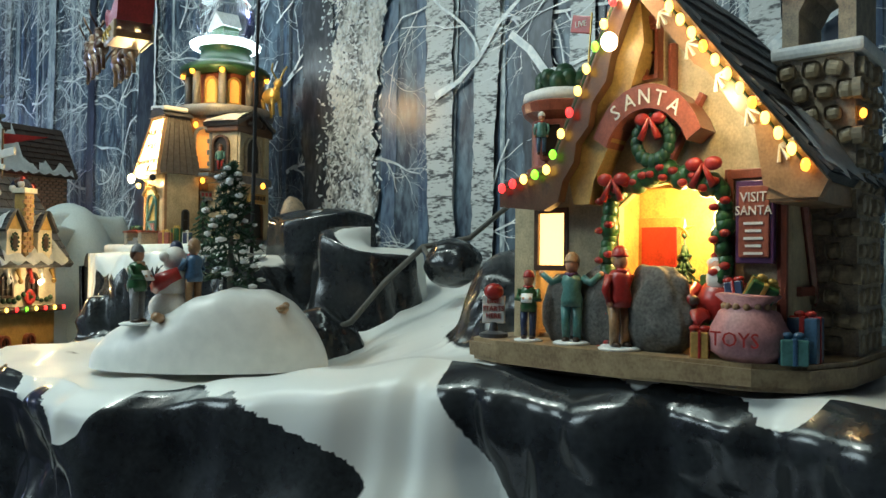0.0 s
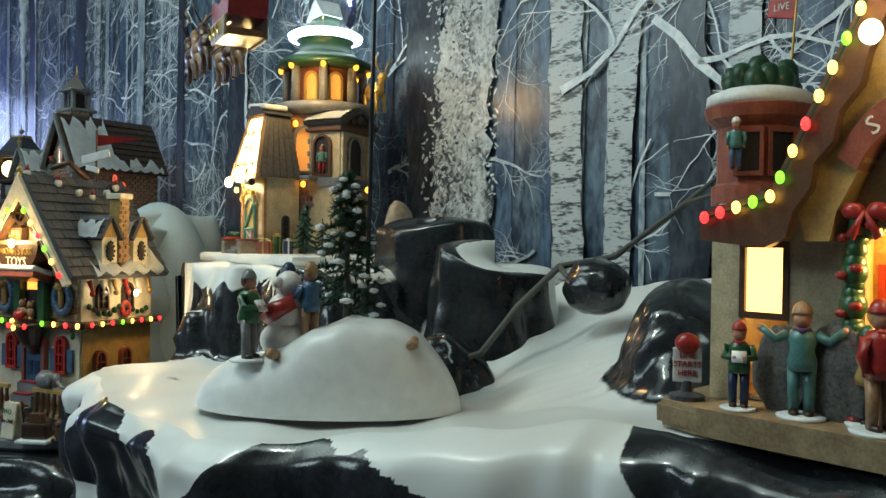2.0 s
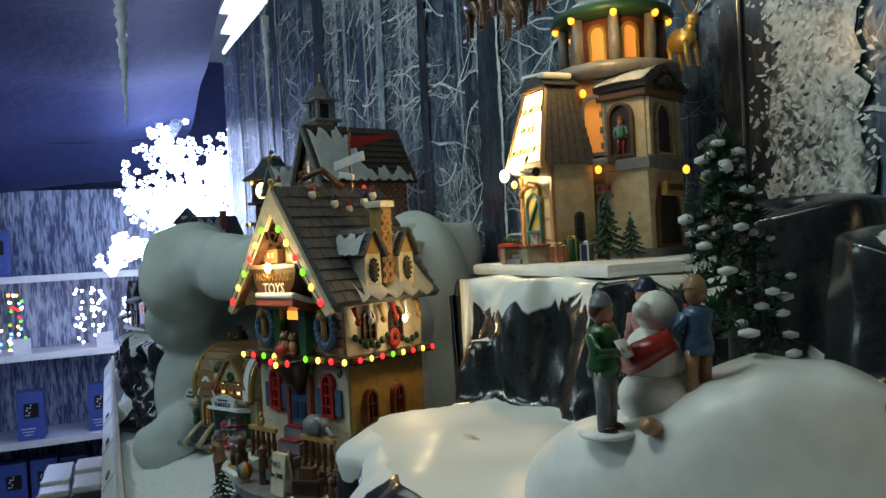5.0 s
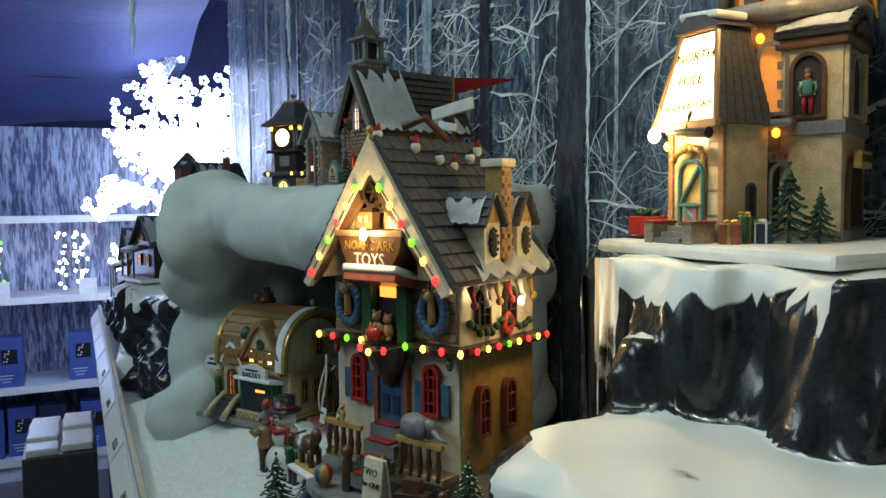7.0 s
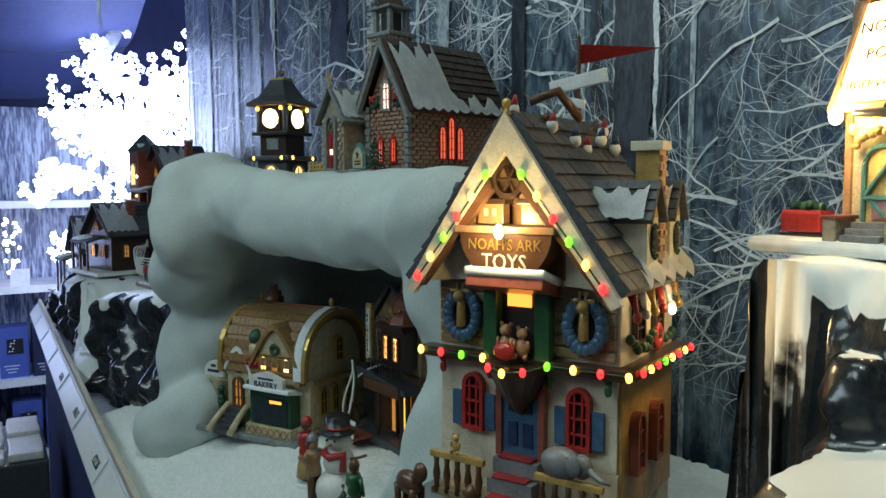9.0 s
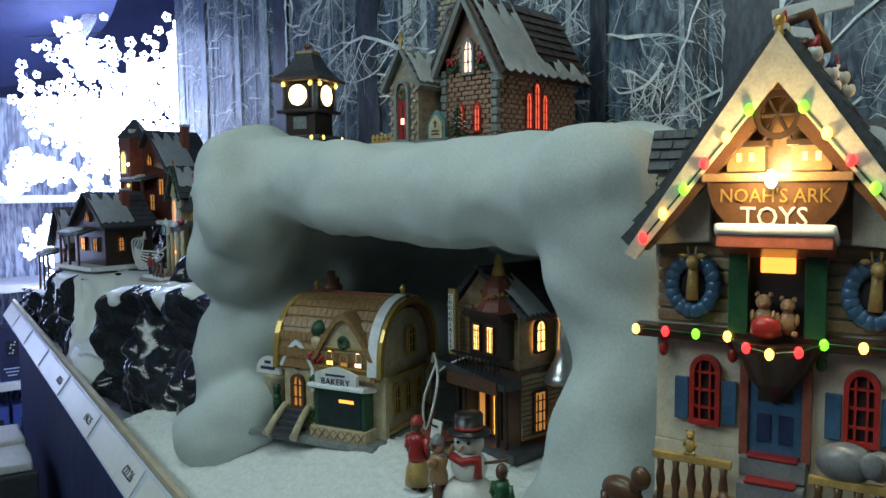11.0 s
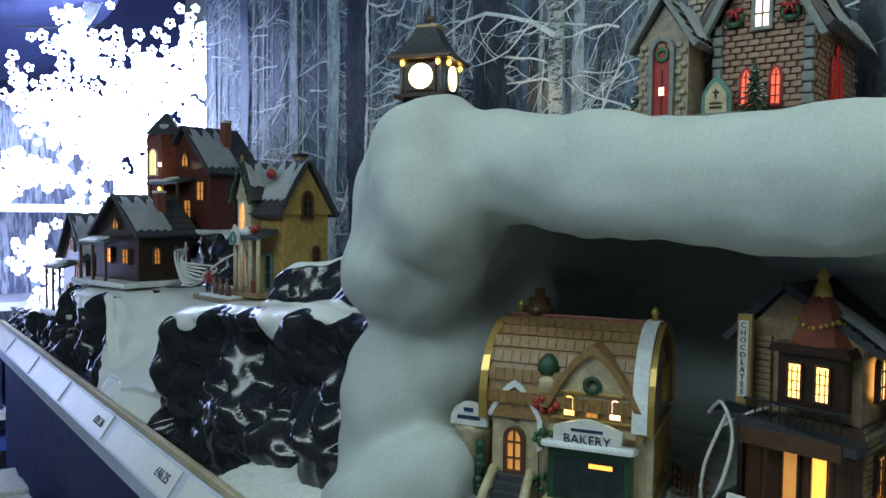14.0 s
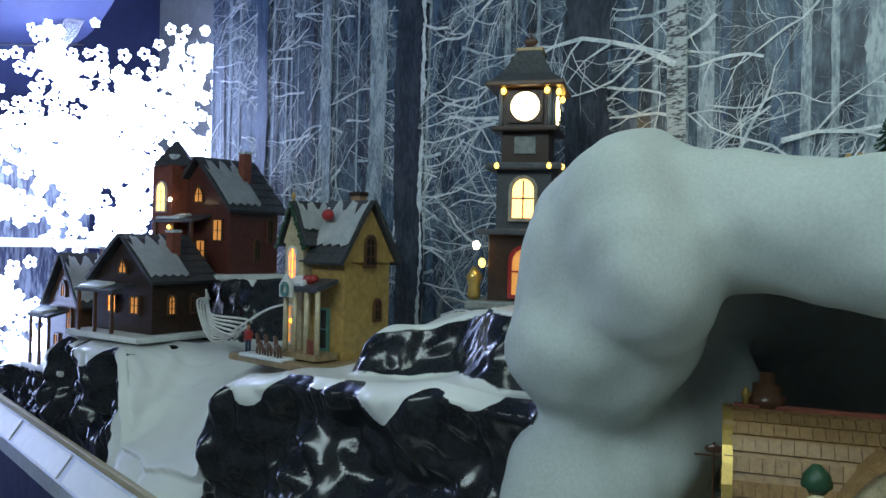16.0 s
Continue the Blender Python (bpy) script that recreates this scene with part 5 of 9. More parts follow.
# boulders behind the queue
for x, y, r, sd in ((0.083, -0.008, (0.015, 0.006, 0.026), 2.2), (0.115, -0.010, (0.018, 0.008, 0.028), 4.1), (0.160, -0.018, (0.023, 0.011, 0.029), 6.3)):
    c = SHP @ Vector((x, y, r[2] * 0.85))
    boulder("foam_rock", c, r, "dark speckled foam rock behind the queue", sd, rough=0.18, material=SPECK)
sg = thing("queue_sign", "white queue sign with a red bobble top", "sign", SHP @ pose(0.034, -0.020, 0.0, 0, 0, 30) @ Matrix.Diagonal((0.85, 0.85, 0.9, 1)))
bm = bmesh.new()
lathe(bm, ((0.012, 0), (0.012, 0.003), (0.004, 0.005), (0.003, 0.012)), (0, 0, 0), 14)
P("foot", bm, DKGREY, sg)
pn = bx("panel", (0, 0, 0.022), (0.019, 0.004, 0.022), WHITEP, sg)
for k, w in enumerate(("LINE", "STARTS", "HERE")):
    lettering(w, 0.0054, REDP, pn, pose(0, -0.0024, 0.0285 - 0.0058 * k, 90, 0, 0))
bm = bmesh.new()
ball(bm, (0, 0, 0.036), (0.0085, 0.006, 0.007), 12, 8)
P("bobble", bm, REDP, sg, None, "", True)

# ---------------------------------------------------------------- toy shop
TH = pose(-1.263, 0.217, 1.146, 0, 0, 25) @ Matrix.Translation((0.010, 0, 0)) @ Matrix.Diagonal((0.90, 0.82, 1, 1))
toys = thing("village_house", "lit ceramic toy shop with ark gable and coloured lights", "model house", TH, "lit village houses")
bm = bmesh.new()
lathe(bm, ((0.120, -0.014), (0.125, -0.010), (0.125, -0.002), (0.122, 0.0)), (0, 0, 0), 40)
bmesh.ops.transform(bm, matrix=pose(0.085, 0.040, 0) @ Matrix.Diagonal((1, 0.94, 1, 1)), verts=bm.verts[:])
P("base", bm, GREYP, toys, label="grey paved round base")
W, D = 0.180, 0.135
FLZ, BANDZ, EAVE, APEX = 0.056, 0.130, 0.192, 0.308
bx("plinth", (W / 2, D / 2, FLZ / 2), (W * 0.93, D, FLZ), IVORY, toys)
bx("ground_storey", (W / 2, D / 2, (FLZ + BANDZ) / 2), (W * 0.92, D, BANDZ - FLZ), IVORY, toys)
side = bx("side_wall_panel", (W * 0.96 + 0.0015, D / 2, (FLZ + BANDZ) / 2 - 0.02), (0.003, D * 0.96, BANDZ - FLZ + 0.03), OCHRE, toys)
bx("upper_storey", (W / 2, D / 2, (BANDZ + EAVE) / 2), (W * 0.94, D, EAVE - BANDZ), IVORY, toys)
planks(toys, 0.008, 0.060, BANDZ + 0.006, EAVE - 0.004, -0.0012, 6, PLANK)
planks(toys, 0.118, 0.172, BANDZ + 0.006, EAVE - 0.004, -0.0012, 6, PLANK)
bm = bmesh.new()
prism(bm, [(0.006, EAVE), (W - 0.006, EAVE), (W / 2, APEX - 0.008)], 0.0, D)
P("gable_wall", bm, TAN, toys)
# gable front sheeting under the eaves
for s in (-1, 1):
    bm = bmesh.new()
    q = [(0.0, EAVE - 0.006), (0.046, EAVE - 0.002), (0.046, EAVE + 0.052), (-0.002, EAVE + 0.002)]
    prism(bm, [(W / 2 + s * (W / 2 - x), z) for x, z in q], -0.014, -0.004)
    P("cream_drape", bm, IVORY, toys)
roof_slope(toys, (-0.006, EAVE - 0.006), (W / 2, APEX), -0.030, D + 0.02, 0.006, SLATE, rows=11, cols=11)
roof_slope(toys, (W + 0.006, EAVE - 0.006), (W / 2, APEX), -0.030, D + 0.02, 0.006, SLATE, rows=11, cols=11)
snow_patch(toys, (W + 0.006, EAVE - 0.006), (W / 2, APEX), 0.01, D + 0.01, 0.008, hi=0.16, seed=4)
snow_patch(toys, (-0.006, EAVE - 0.006), (W / 2, APEX), 0.03, D + 0.01, 0.008, hi=0.2, seed=2)
for s in (-1, 1):
    bm = bmesh.new()
    q = [(-0.008, EAVE - 0.010), (0.000, EAVE - 0.014), (W / 2, APEX - 0.024), (W / 2, APEX + 0.004)]
    prism(bm, [(W / 2 + s * (W / 2 - x), z) for x, z in q], -0.036, -0.028)
    P("bargeboard", bm, IVORY, toys, label="cream bargeboard")
    q2 = [(0.0, EAVE - 0.008), (0.008, EAVE - 0.008), (W / 2 - 0.012, APEX - 0.050), (W / 2 - 0.016, APEX - 0.038)]
    bm = bmesh.new()
    prism(bm, [(W / 2 + s * (W / 2 - x), z) for x, z in q2], -0.034, -0.026)
    P("bulb_board", bm, BROWN, toys)
    pts = along((W / 2 + s * (W / 2 - 0.006), -0.038, EAVE), (W / 2 + s * 0.016, -0.038, APEX - 0.040), 6)
    bulbs(toys, pts, [B_RED, B_WARM, B_GREEN, B_RED, B_WARM, B_GREEN] if s < 0 else [B_RED, B_WARM, B_GREEN, B_RED, B_WARM, B_GREEN], 0.0036)
# ship's wheel, little cabins, ark sign
bm = bmesh.new()
k = 18
ri = [[(W / 2 + r * math.cos(2 * math.pi * i / k), EAVE + 0.073 + r * math.sin(2 * math.pi * i / k)) for i in range(k)] for r in (0.0145, 0.0105)]
for i in range(k):
    j = (i + 1) % k
    prism(bm, [ri[0][i], ri[0][j], ri[1][j], ri[1][i]], -0.030, -0.024)
for i in range(6):
    a = math.pi * i / 3
    cyl(bm, (W / 2, -0.027, EAVE + 0.073), (W / 2 + 0.0165 * math.cos(a), -0.027, EAVE + 0.073 + 0.0165 * math.sin(a)), 0.0014, 0.0014, 5)
P("ships_wheel", bm, DKBROWN, toys)
for s in (-1, 1):
    cb = bx("ark_cabin", (W / 2 + s * 0.020, -0.016, EAVE + 0.048), (0.024, 0.012, 0.015), TAN, toys)
    for q in (-1, 1):
        bx("cabin_window", (W / 2 + s * 0.020 + q * 0.004, -0.0225, EAVE + 0.049), (0.003, 0.001, 0.005), LIT, cb, bev=0)
    bx("cabin_roof", (W / 2 + s * 0.020, -0.017, EAVE + 0.057), (0.030, 0.016, 0.004), DKBROWN, cb)
bm = bmesh.new()
prism(bm, [(W / 2 + 0.042 * math.cos(a), EAVE + 0.036 + 0.036 * math.sin(a)) for a in np.linspace(math.pi, 2 * math.pi, 17).tolist()], -0.036, -0.012)
ark = P("ark_sign", bm, BROWN, toys, label="brown ark-shaped shop sign")
bx("ark_rail", (W / 2, -0.026, EAVE + 0.037), (0.090, 0.026, 0.005), TAN, ark)
lettering("NOAH'S ARK", 0.0115, GOLD, ark, pose(W / 2, -0.0366, EAVE + 0.026, 90, 0, 0))
lettering("TOYS", 0.0165, WHITEP, ark, pose(W / 2, -0.0366, EAVE + 0.0135, 90, 0, 0))
bm = bmesh.new()
ball(bm, (W / 2 - 0.001, -0.043, EAVE + 0.036), (0.004, 0.004, 0.0055), 10, 8)
P("light_bulb", bm, B_WHITE, ark, None, "clear warm bulb", True)
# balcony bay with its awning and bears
# solid box in front of the wall, a recess's shade painted as its colour
bx("bay_recess", (W / 2, -0.003, BANDZ + 0.028), (0.050, 0.006, 0.056), INSIDE_SHADE, toys)
for s in (-1, 1):
    bx("green_shutter", (W / 2 + s * 0.024, -0.010, BANDZ + 0.028), (0.013, 0.012, 0.050), GREENP, toys)
bx("bay_lamp_arch", (W / 2, -0.0075, BANDZ + 0.046), (0.022, 0.003, 0.010), LITORANGE, toys, bev=0.001)
aw = bx("bay_awning", (W / 2, -0.020, EAVE - 0.004), (0.070, 0.036, 0.009), BRICKP, toys, rx=-14)
bm = bmesh.new()
box(bm, (W / 2, -0.021, EAVE + 0.003), (0.074, 0.036, 0.007), rx=-14, bev=0.003)
P("awning_snow", bm, SNOWCAP, toys, None, "", True)
bm = bmesh.new()
lathe(bm, ((0.002, -0.040), (0.016, -0.026), (0.028, -0.006), (0.030, 0.0)), (W / 2, -0.006, BANDZ), 20)
P("balcony", bm, DKBROWN, toys)


def bear(parent, c, h, material, name="toy_bear"):
    bm = bmesh.new()
    x, y, z = c
    ball(bm, (x, y, z + 0.35 * h), (0.24 * h, 0.2 * h, 0.32 * h), 10, 8)
    ball(bm, (x, y - 0.05 * h, z + 0.78 * h), (0.2 * h, 0.18 * h, 0.18 * h), 10, 8)
    for s in (-1, 1):
        ball(bm, (x + s * 0.16 * h, y, z + 0.95 * h), 0.07 * h, 7, 5)
        ball(bm, (x + s * 0.2 * h, y - 0.2 * h, z + 0.1 * h), (0.09 * h, 0.16 * h, 0.09 * h), 7, 5)
        ball(bm, (x + s * 0.25 * h, y - 0.1 * h, z + 0.45 * h), (0.07 * h, 0.1 * h, 0.16 * h), 7, 5)
    ball(bm, (x, y - 0.2 * h, z + 0.74 * h), (0.08 * h, 0.08 * h, 0.06 * h), 7, 5)
    return P(name, bm, material, parent, None, "", True)


bear(toys, (W / 2 - 0.007, -0.018, BANDZ + 0.004), 0.026, TAN)
bear(toys, (W / 2 + 0.008, -0.018, BANDZ + 0.004), 0.024, TAN)
bm = bmesh.new()
ball(bm, (W / 2 - 0.004, -0.028, BANDZ + 0.010), (0.010, 0.005, 0.007), 10, 8)
P("red_heart", bm, REDP, toys, None, "", True)
# the band of lights
bx("storey_band", (W / 2, -0.006, BANDZ), (W + 0.014, 0.018, 0.008), DKBROWN, toys)
bx("storey_band", (W + 0.002, D / 2, BANDZ), (0.014, D + 0.01, 0.008), DKBROWN, toys)
fr = along((-0.004, -0.018, BANDZ + 0.001), (0.060, -0.018, BANDZ + 0.001), 4) + [(0.075, -0.036, BANDZ - 0.002), (0.090, -0.040, BANDZ - 0.004), (0.107, -0.036, BANDZ - 0.002)] + along((0.120, -0.018, BANDZ + 0.001), (W + 0.008, -0.018, BANDZ + 0.001), 4)
bulbs(toys, fr, [B_WARM, B_RED, B_GREEN, B_WARM, B_RED], 0.0034)
bulbs(toys, along((W + 0.012, 0.004, BANDZ + 0.001), (W + 0.012, D, BANDZ + 0.001), 8), [B_RED, B_WARM, B_RED, B_GREEN, B_WARM], 0.0030)
# porthole wreaths with giraffes
for x in (0.034, 0.148):
    bm = bmesh.new()
    kk = 18
    for i in range(kk):
        a = 2 * math.pi * i / kk
        ball(bm, (x + 0.0145 * math.cos(a), -0.008, BANDZ + 0.031 + 0.0165 * math.sin(a)), (0.0058, 0.005, 0.0058), 8, 6, 0)
    P("porthole_ring", bm, BLUEP, toys, None, "painted blue ring", True)
    bm = bmesh.new()
    ball(bm, (x, -0.0045, BANDZ + 0.031), (0.0125, 0.003, 0.0145), 14, 8)
    P("porthole_glass", bm, INSIDE_SHADE, toys, None, "", True)
    bm = bmesh.new()
    cyl(bm, (x, -0.010, BANDZ + 0.022), (x + 0.001, -0.012, BANDZ + 0.044), 0.0045, 0.0035, 8)
    ball(bm, (x + 0.001, -0.015, BANDZ + 0.046), (0.0045, 0.0075, 0.0045), 8, 6)
    for s in (-1, 1):
        ball(bm, (x + s * 0.0065, -0.012, BANDZ + 0.050), (0.004, 0.0018, 0.0018), 6, 5)
        cyl(bm, (x + s * 0.002, -0.012, BANDZ + 0.048), (x + s * 0.003, -0.012, BANDZ + 0.056), 0.0008, 0.0011, 5)
    P("toy_giraffe", bm, OCHRE, toys, None, "", True)
# ground floor windows, shutters, door
for x in (0.043, 0.142):
    # panes coloured near-black for the unlit shop behind them
    window(toys, x, FLZ + 0.014, 0.021, 0.046, REDP, INSIDE_SHADE, -0.001, "arch", (3, 4), t=0.0032, deep=0.006)
    for s in (-1, 1):
        bx("shutter", (x + s * 0.0165, -0.003, FLZ + 0.030), (0.010, 0.004, 0.028), BLUEP, toys)
dr = bx("door", (W / 2, -0.003, FLZ + 0.030), (0.034, 0.005, 0.058), BLUEP, toys, label="blue double shop door")
for s in (-1, 1):
    bx("door_pane", (W / 2 + s * 0.007, -0.0062, FLZ + 0.042), (0.008, 0.002, 0.014), INSIDE_SHADE, dr, bev=0.0004)
    bx("door_panel", (W / 2 + s * 0.007, -0.0060, FLZ + 0.018), (0.009, 0.0015, 0.018), NAVYP, dr, bev=0.0004)
    bx("door_post", (W / 2 + s * 0.020, -0.004, FLZ + 0.032), (0.006, 0.008, 0.066), BRICKP, toys)
for x in (0.014, 0.062, 0.118, 0.168):
    bm = bmesh.new()
    ball(bm, (x, -0.008, BANDZ - 0.012), (0.0035, 0.0035, 0.005), 8, 6)
    ball(bm, (x, -0.008, BANDZ - 0.005), (0.0038, 0.0038, 0.004), 8, 6)
    P("toy_bauble", bm, REDP if x < 0.1 else GREENP, toys, None, "", True)
# porch: steps, carpet, rail
for i in range(4):
    bx("step", (W / 2, -0.010 - 0.011 * i, FLZ - 0.006 - 0.013 * i), (0.042, 0.013, 0.012), GREYP, toys)
    bx("carpet", (W / 2, -0.0105 - 0.011 * i, FLZ + 0.0012 - 0.013 * i), (0.032, 0.0135, 0.002), CARPET, toys)
for s, x0, x1 in ((-1, 0.012, 0.066), (1, 0.114, 0.172)):
    rl = bx("porch_rail", ((x0 + x1) / 2, -0.026, FLZ - 0.004), (x1 - x0, 0.006, 0.005), OCHRE, toys)
    bx("porch_deck", ((x0 + x1) / 2, -0.014, FLZ - 0.034), (x1 - x0, 0.026, 0.006), PLANK, toys)
    for i in range(5):
        bm = bmesh.new()
        x = x0 + (x1 - x0) * (i + 0.5) / 5
        lathe(bm, ((0.003, -0.030), (0.0022, -0.024), (0.0036, -0.016), (0.0022, -0.008), (0.003, -0.002)), (x, -0.026, FLZ - 0.004), 8)
        P("baluster", bm, BROWN, rl, None, "", True)
    bm = bmesh.new()
    lathe(bm, ((0.006, 0), (0.006, 0.026), (0.004, 0.030), (0.007, 0.035), (0.002, 0.041)), (W / 2 + s * 0.025, -0.048, 0.0), 12)
    P("newel_post", bm, BROWN, toys, None, "", True)
# toys on the porch and base
bm = bmesh.new()
ball(bm, (0.135, -0.022, FLZ + 0.008), (0.018, 0.011, 0.012), 14, 10)
ball(bm, (0.154, -0.024, FLZ + 0.009), (0.008, 0.008, 0.009), 10, 8)
tube(bm, [(0.160, -0.026, FLZ + 0.008), (0.170, -0.028, FLZ + 0.003), (0.178, -0.028, FLZ + 0.002)], [0.003, 0.0022, 0.0014], 6)
ball(bm, (0.150, -0.033, FLZ + 0.011), (0.007, 0.002, 0.008), 8, 6)
P("toy_elephant", bm, GREYP, toys, None, "grey and pink toy elephant", True)
bear(toys, (0.038, -0.026, FLZ - 0.001), 0.016, OCHRE)
board = thing("sale_board", "cream folding sale board on the pavement", "sign", TH @ pose(0.118, -0.062, 0.001, 0, 0, -4))
for s in (-1, 1):
    pnl = bx("panel", (0, s * 0.005, 0.020), (0.026, 0.0025, 0.042), IVORY, board, rx=s * 9)
    if s < 0:
        for k2, w in enumerate(("TWO", "for ONE", "SALE")):
            lettering(w, 0.0088 if k2 != 1 else 0.0068, GREENP if k2 == 0 else DKBROWN, pnl, pose(0, -0.0092 + 0.0015 * k2, 0.031 - 0.0115 * k2, 81, 0, 0))
# beach ball, bear on sleigh, chest, gifts, small tree
ballm = bmesh.new()
ball(ballm, (0, 0, 0.010), 0.010, 18, 12)
for f in ballm.faces:
    a = math.atan2(f.calc_center_median().y, f.calc_center_median().x)
    f.material_index = int((a + math.pi) / (math.pi / 3)) % 3
bb = part("toy_ball", ballm, [REDP, BLUEP, OCHRE], None, "", True)
bb.matrix_world = TH @ pose(0.040, -0.058, 0.002)
tagged(bb, "red blue and yellow toy ball on the base", "ball")
hs = thing("toy_horse", "brown toy bear horse on a rocker with snow", "toy", TH @ pose(-0.010, -0.030, 0.0, 0, 0, -15))
bm = bmesh.new()
ball(bm, (0, 0, 0.024), (0.017, 0.009, 0.010), 12, 8)
ball(bm, (0.016, 0, 0.036), (0.008, 0.006, 0.008), 10, 8)
cyl(bm, (0.010, 0, 0.026), (0.016, 0, 0.038), 0.006, 0.005, 8)
for s in (-1, 1):
    for x in (-0.011, 0.011):
        cyl(bm, (x, s * 0.005, 0.004), (x, s * 0.005, 0.022), 0.0032, 0.0038, 7)
P("body", bm, BROWN, hs, None, "", True)
bx("rocker", (0, 0, 0.003), (0.048, 0.018, 0.005), OCHRE, hs, bev=0.002)
bx("snow_skirt", (0, -0.004, 0.0), (0.054, 0.026, 0.004), SNOWCAP, hs, bev=0.0018)
chst = thing("toy_chest", "small open toy boat chest with snow", "toy", TH @ pose(0.160, -0.058, 0.0, 0, 0, 20))
bx("hull", (0, 0, 0.012), (0.034, 0.018, 0.018), DKBROWN, chst, bev=0.003)
bx("cabin", (0, 0, 0.026), (0.018, 0.010, 0.012), BROWN, chst)
bx("snow_skirt", (0, -0.002, 0.001), (0.044, 0.028, 0.004), SNOWCAP, chst, bev=0.0018)
bear(chst, (0.030, 0.0, 0.0), 0.026, BROWN)
t_ = thing("fir_tree", "small green fir tree beside the toy shop", "tree", TH @ pose(0.196, -0.018, 0.0))
fir(t_, (0, 0, 0), 0.050, 0.017, name="crown")
gift(TH @ pose(0.206, 0.020, 0.0, 0, 0, 8), (0.016, 0.018, 0.018), REDP, GOLD, "red gift box beside the toy shop wall")
gift(TH @ pose(0.210, 0.048, 0.0, 0, 0, -8), (0.014, 0.016, 0.022), GREYP, REDP, "silver gift box beside the toy shop wall")
# right side: windows, hats, swag and a white bulb
RS = RIGHT(W * 0.965)
for u in (0.030, 0.078):
    window(toys, u, FLZ - 0.004, 0.020, 0.046, BRICKP, INSIDE_SHADE, -0.004, "arch", (2, 3), m=RS, deep=0.006)
    window(toys, u + 0.006, BANDZ + 0.016, 0.022, 0.034, DKBROWN, INSIDE_SHADE, -0.001, "arch", (2, 3), m=RS, deep=0.005)
wreath(toys, (0.078, -0.006, BANDZ + 0.016), 0.007, 0.004, REDP, RS)
garland(toys, [(0.012 + 0.009 * i, -0.005, BANDZ + 0.022 - 0.010 * math.sin(math.pi * (i % 7) / 6.5)) for i in range(13)], 0.0038, DKGREEN, RS)
for i in range(6):
    bm = bmesh.new()
    cyl(bm, (0.010 + 0.022 * i, -0.006, EAVE - 0.008), (0.012 + 0.022 * i, -0.010, EAVE - 0.022), 0.004, 0.0015, 7)
    ball(bm, (0.012 + 0.022 * i, -0.010, EAVE - 0.024), 0.004, 8, 6)
    P("elf_hat", bm, [REDP, WHITEP, OCHRE][i % 3], toys, RS, "", True)
bulbs(toys, [(0.090, -0.014, BANDZ + 0.036)], [B_WHITE], 0.004, m=RS, wire=False)


def dormer(parent, u, s, h0):
    """A small gabled dormer on the roof side; s is -1 left or +1 right."""
    m_ = (RIGHT(W + 0.006) if s > 0 else pose(-0.006, D, 0, 0, 0, -90))
    d = bx("dormer", (u, 0.030, h0 + 0.018), (0.028, 0.060, 0.040), IVORY, parent, m_)
    bm = bmesh.new()
    prism(bm, [(u - 0.014, h0 + 0.037), (u + 0.014, h0 + 0.037), (u, h0 + 0.060)], 0.0, 0.06)
    P("dormer_gable", bm, OCHRE, d)
    roof_slope(d, (u - 0.019, h0 + 0.033), (u, h0 + 0.062), -0.006, 0.07, 0.003, SLATE, rows=4, cols=5)
    roof_slope(d, (u + 0.019, h0 + 0.033), (u, h0 + 0.062), -0.006, 0.07, 0.003, SLATE, rows=4, cols=5)
    snow_patch(d, (u - 0.019, h0 + 0.033), (u, h0 + 0.062), 0.0, 0.06, 0.006, hi=0.7)
    bm = bmesh.new()
    ball(bm, (u, -0.001, h0 + 0.020), (0.0065, 0.003, 0.011), 12, 8)
    P("dormer_window", bm, DKBROWN, d, None, "", True)
    bm = bmesh.new()
    for i in range(12):
        a = 2 * math.pi * i / 12
        ball(bm, (u + 0.007 * math.cos(a), -0.002, h0 + 0.020 + 0.0115 * math.sin(a)), 0.0018, 6, 4)
    P("dormer_wreath", bm, DKGREEN, d, None, "", True)


dormer(toys, 0.040, 1, EAVE + 0.008)
dormer(toys, 0.100, 1, EAVE + 0.008)
dormer(toys, 0.075, -1, EAVE + 0.008)
cm = bx("chimney", (W * 0.965, 0.070, EAVE + 0.050), (0.020, 0.018, 0.090), OCHRE, toys, label="orange brick chimney")
stones(cm, 0.061, 0.079, EAVE + 0.008, EAVE + 0.092, -(W * 0.965 + 0.0100), 0.009, 0.0055, TAN, "brick", pose(0, 0, 0, 0, 0, 90))
bx("chimney_cap", (W * 0.965, 0.070, EAVE + 0.097), (0.027, 0.025, 0.007), IVORY, cm)
# rope of caps, pennant and sign post on the ridge
bm = bmesh.new()
rp = [(W / 2 + 0.010, 0.02 + 0.014 * i, APEX + 0.004 - 0.020 * math.sin(math.pi * i / 8)) for i in range(9)]
tube(bm, rp, 0.003, 6)
tube(bm, [(W / 2 - 0.01, 0.03, APEX + 0.016), (W / 2 + 0.01, 0.045, APEX + 0.024), (W / 2 + 0.02, 0.07, APEX + 0.004)], 0.004, 6)
P("ridge_rope", bm, BROWN, toys, None, "", True)
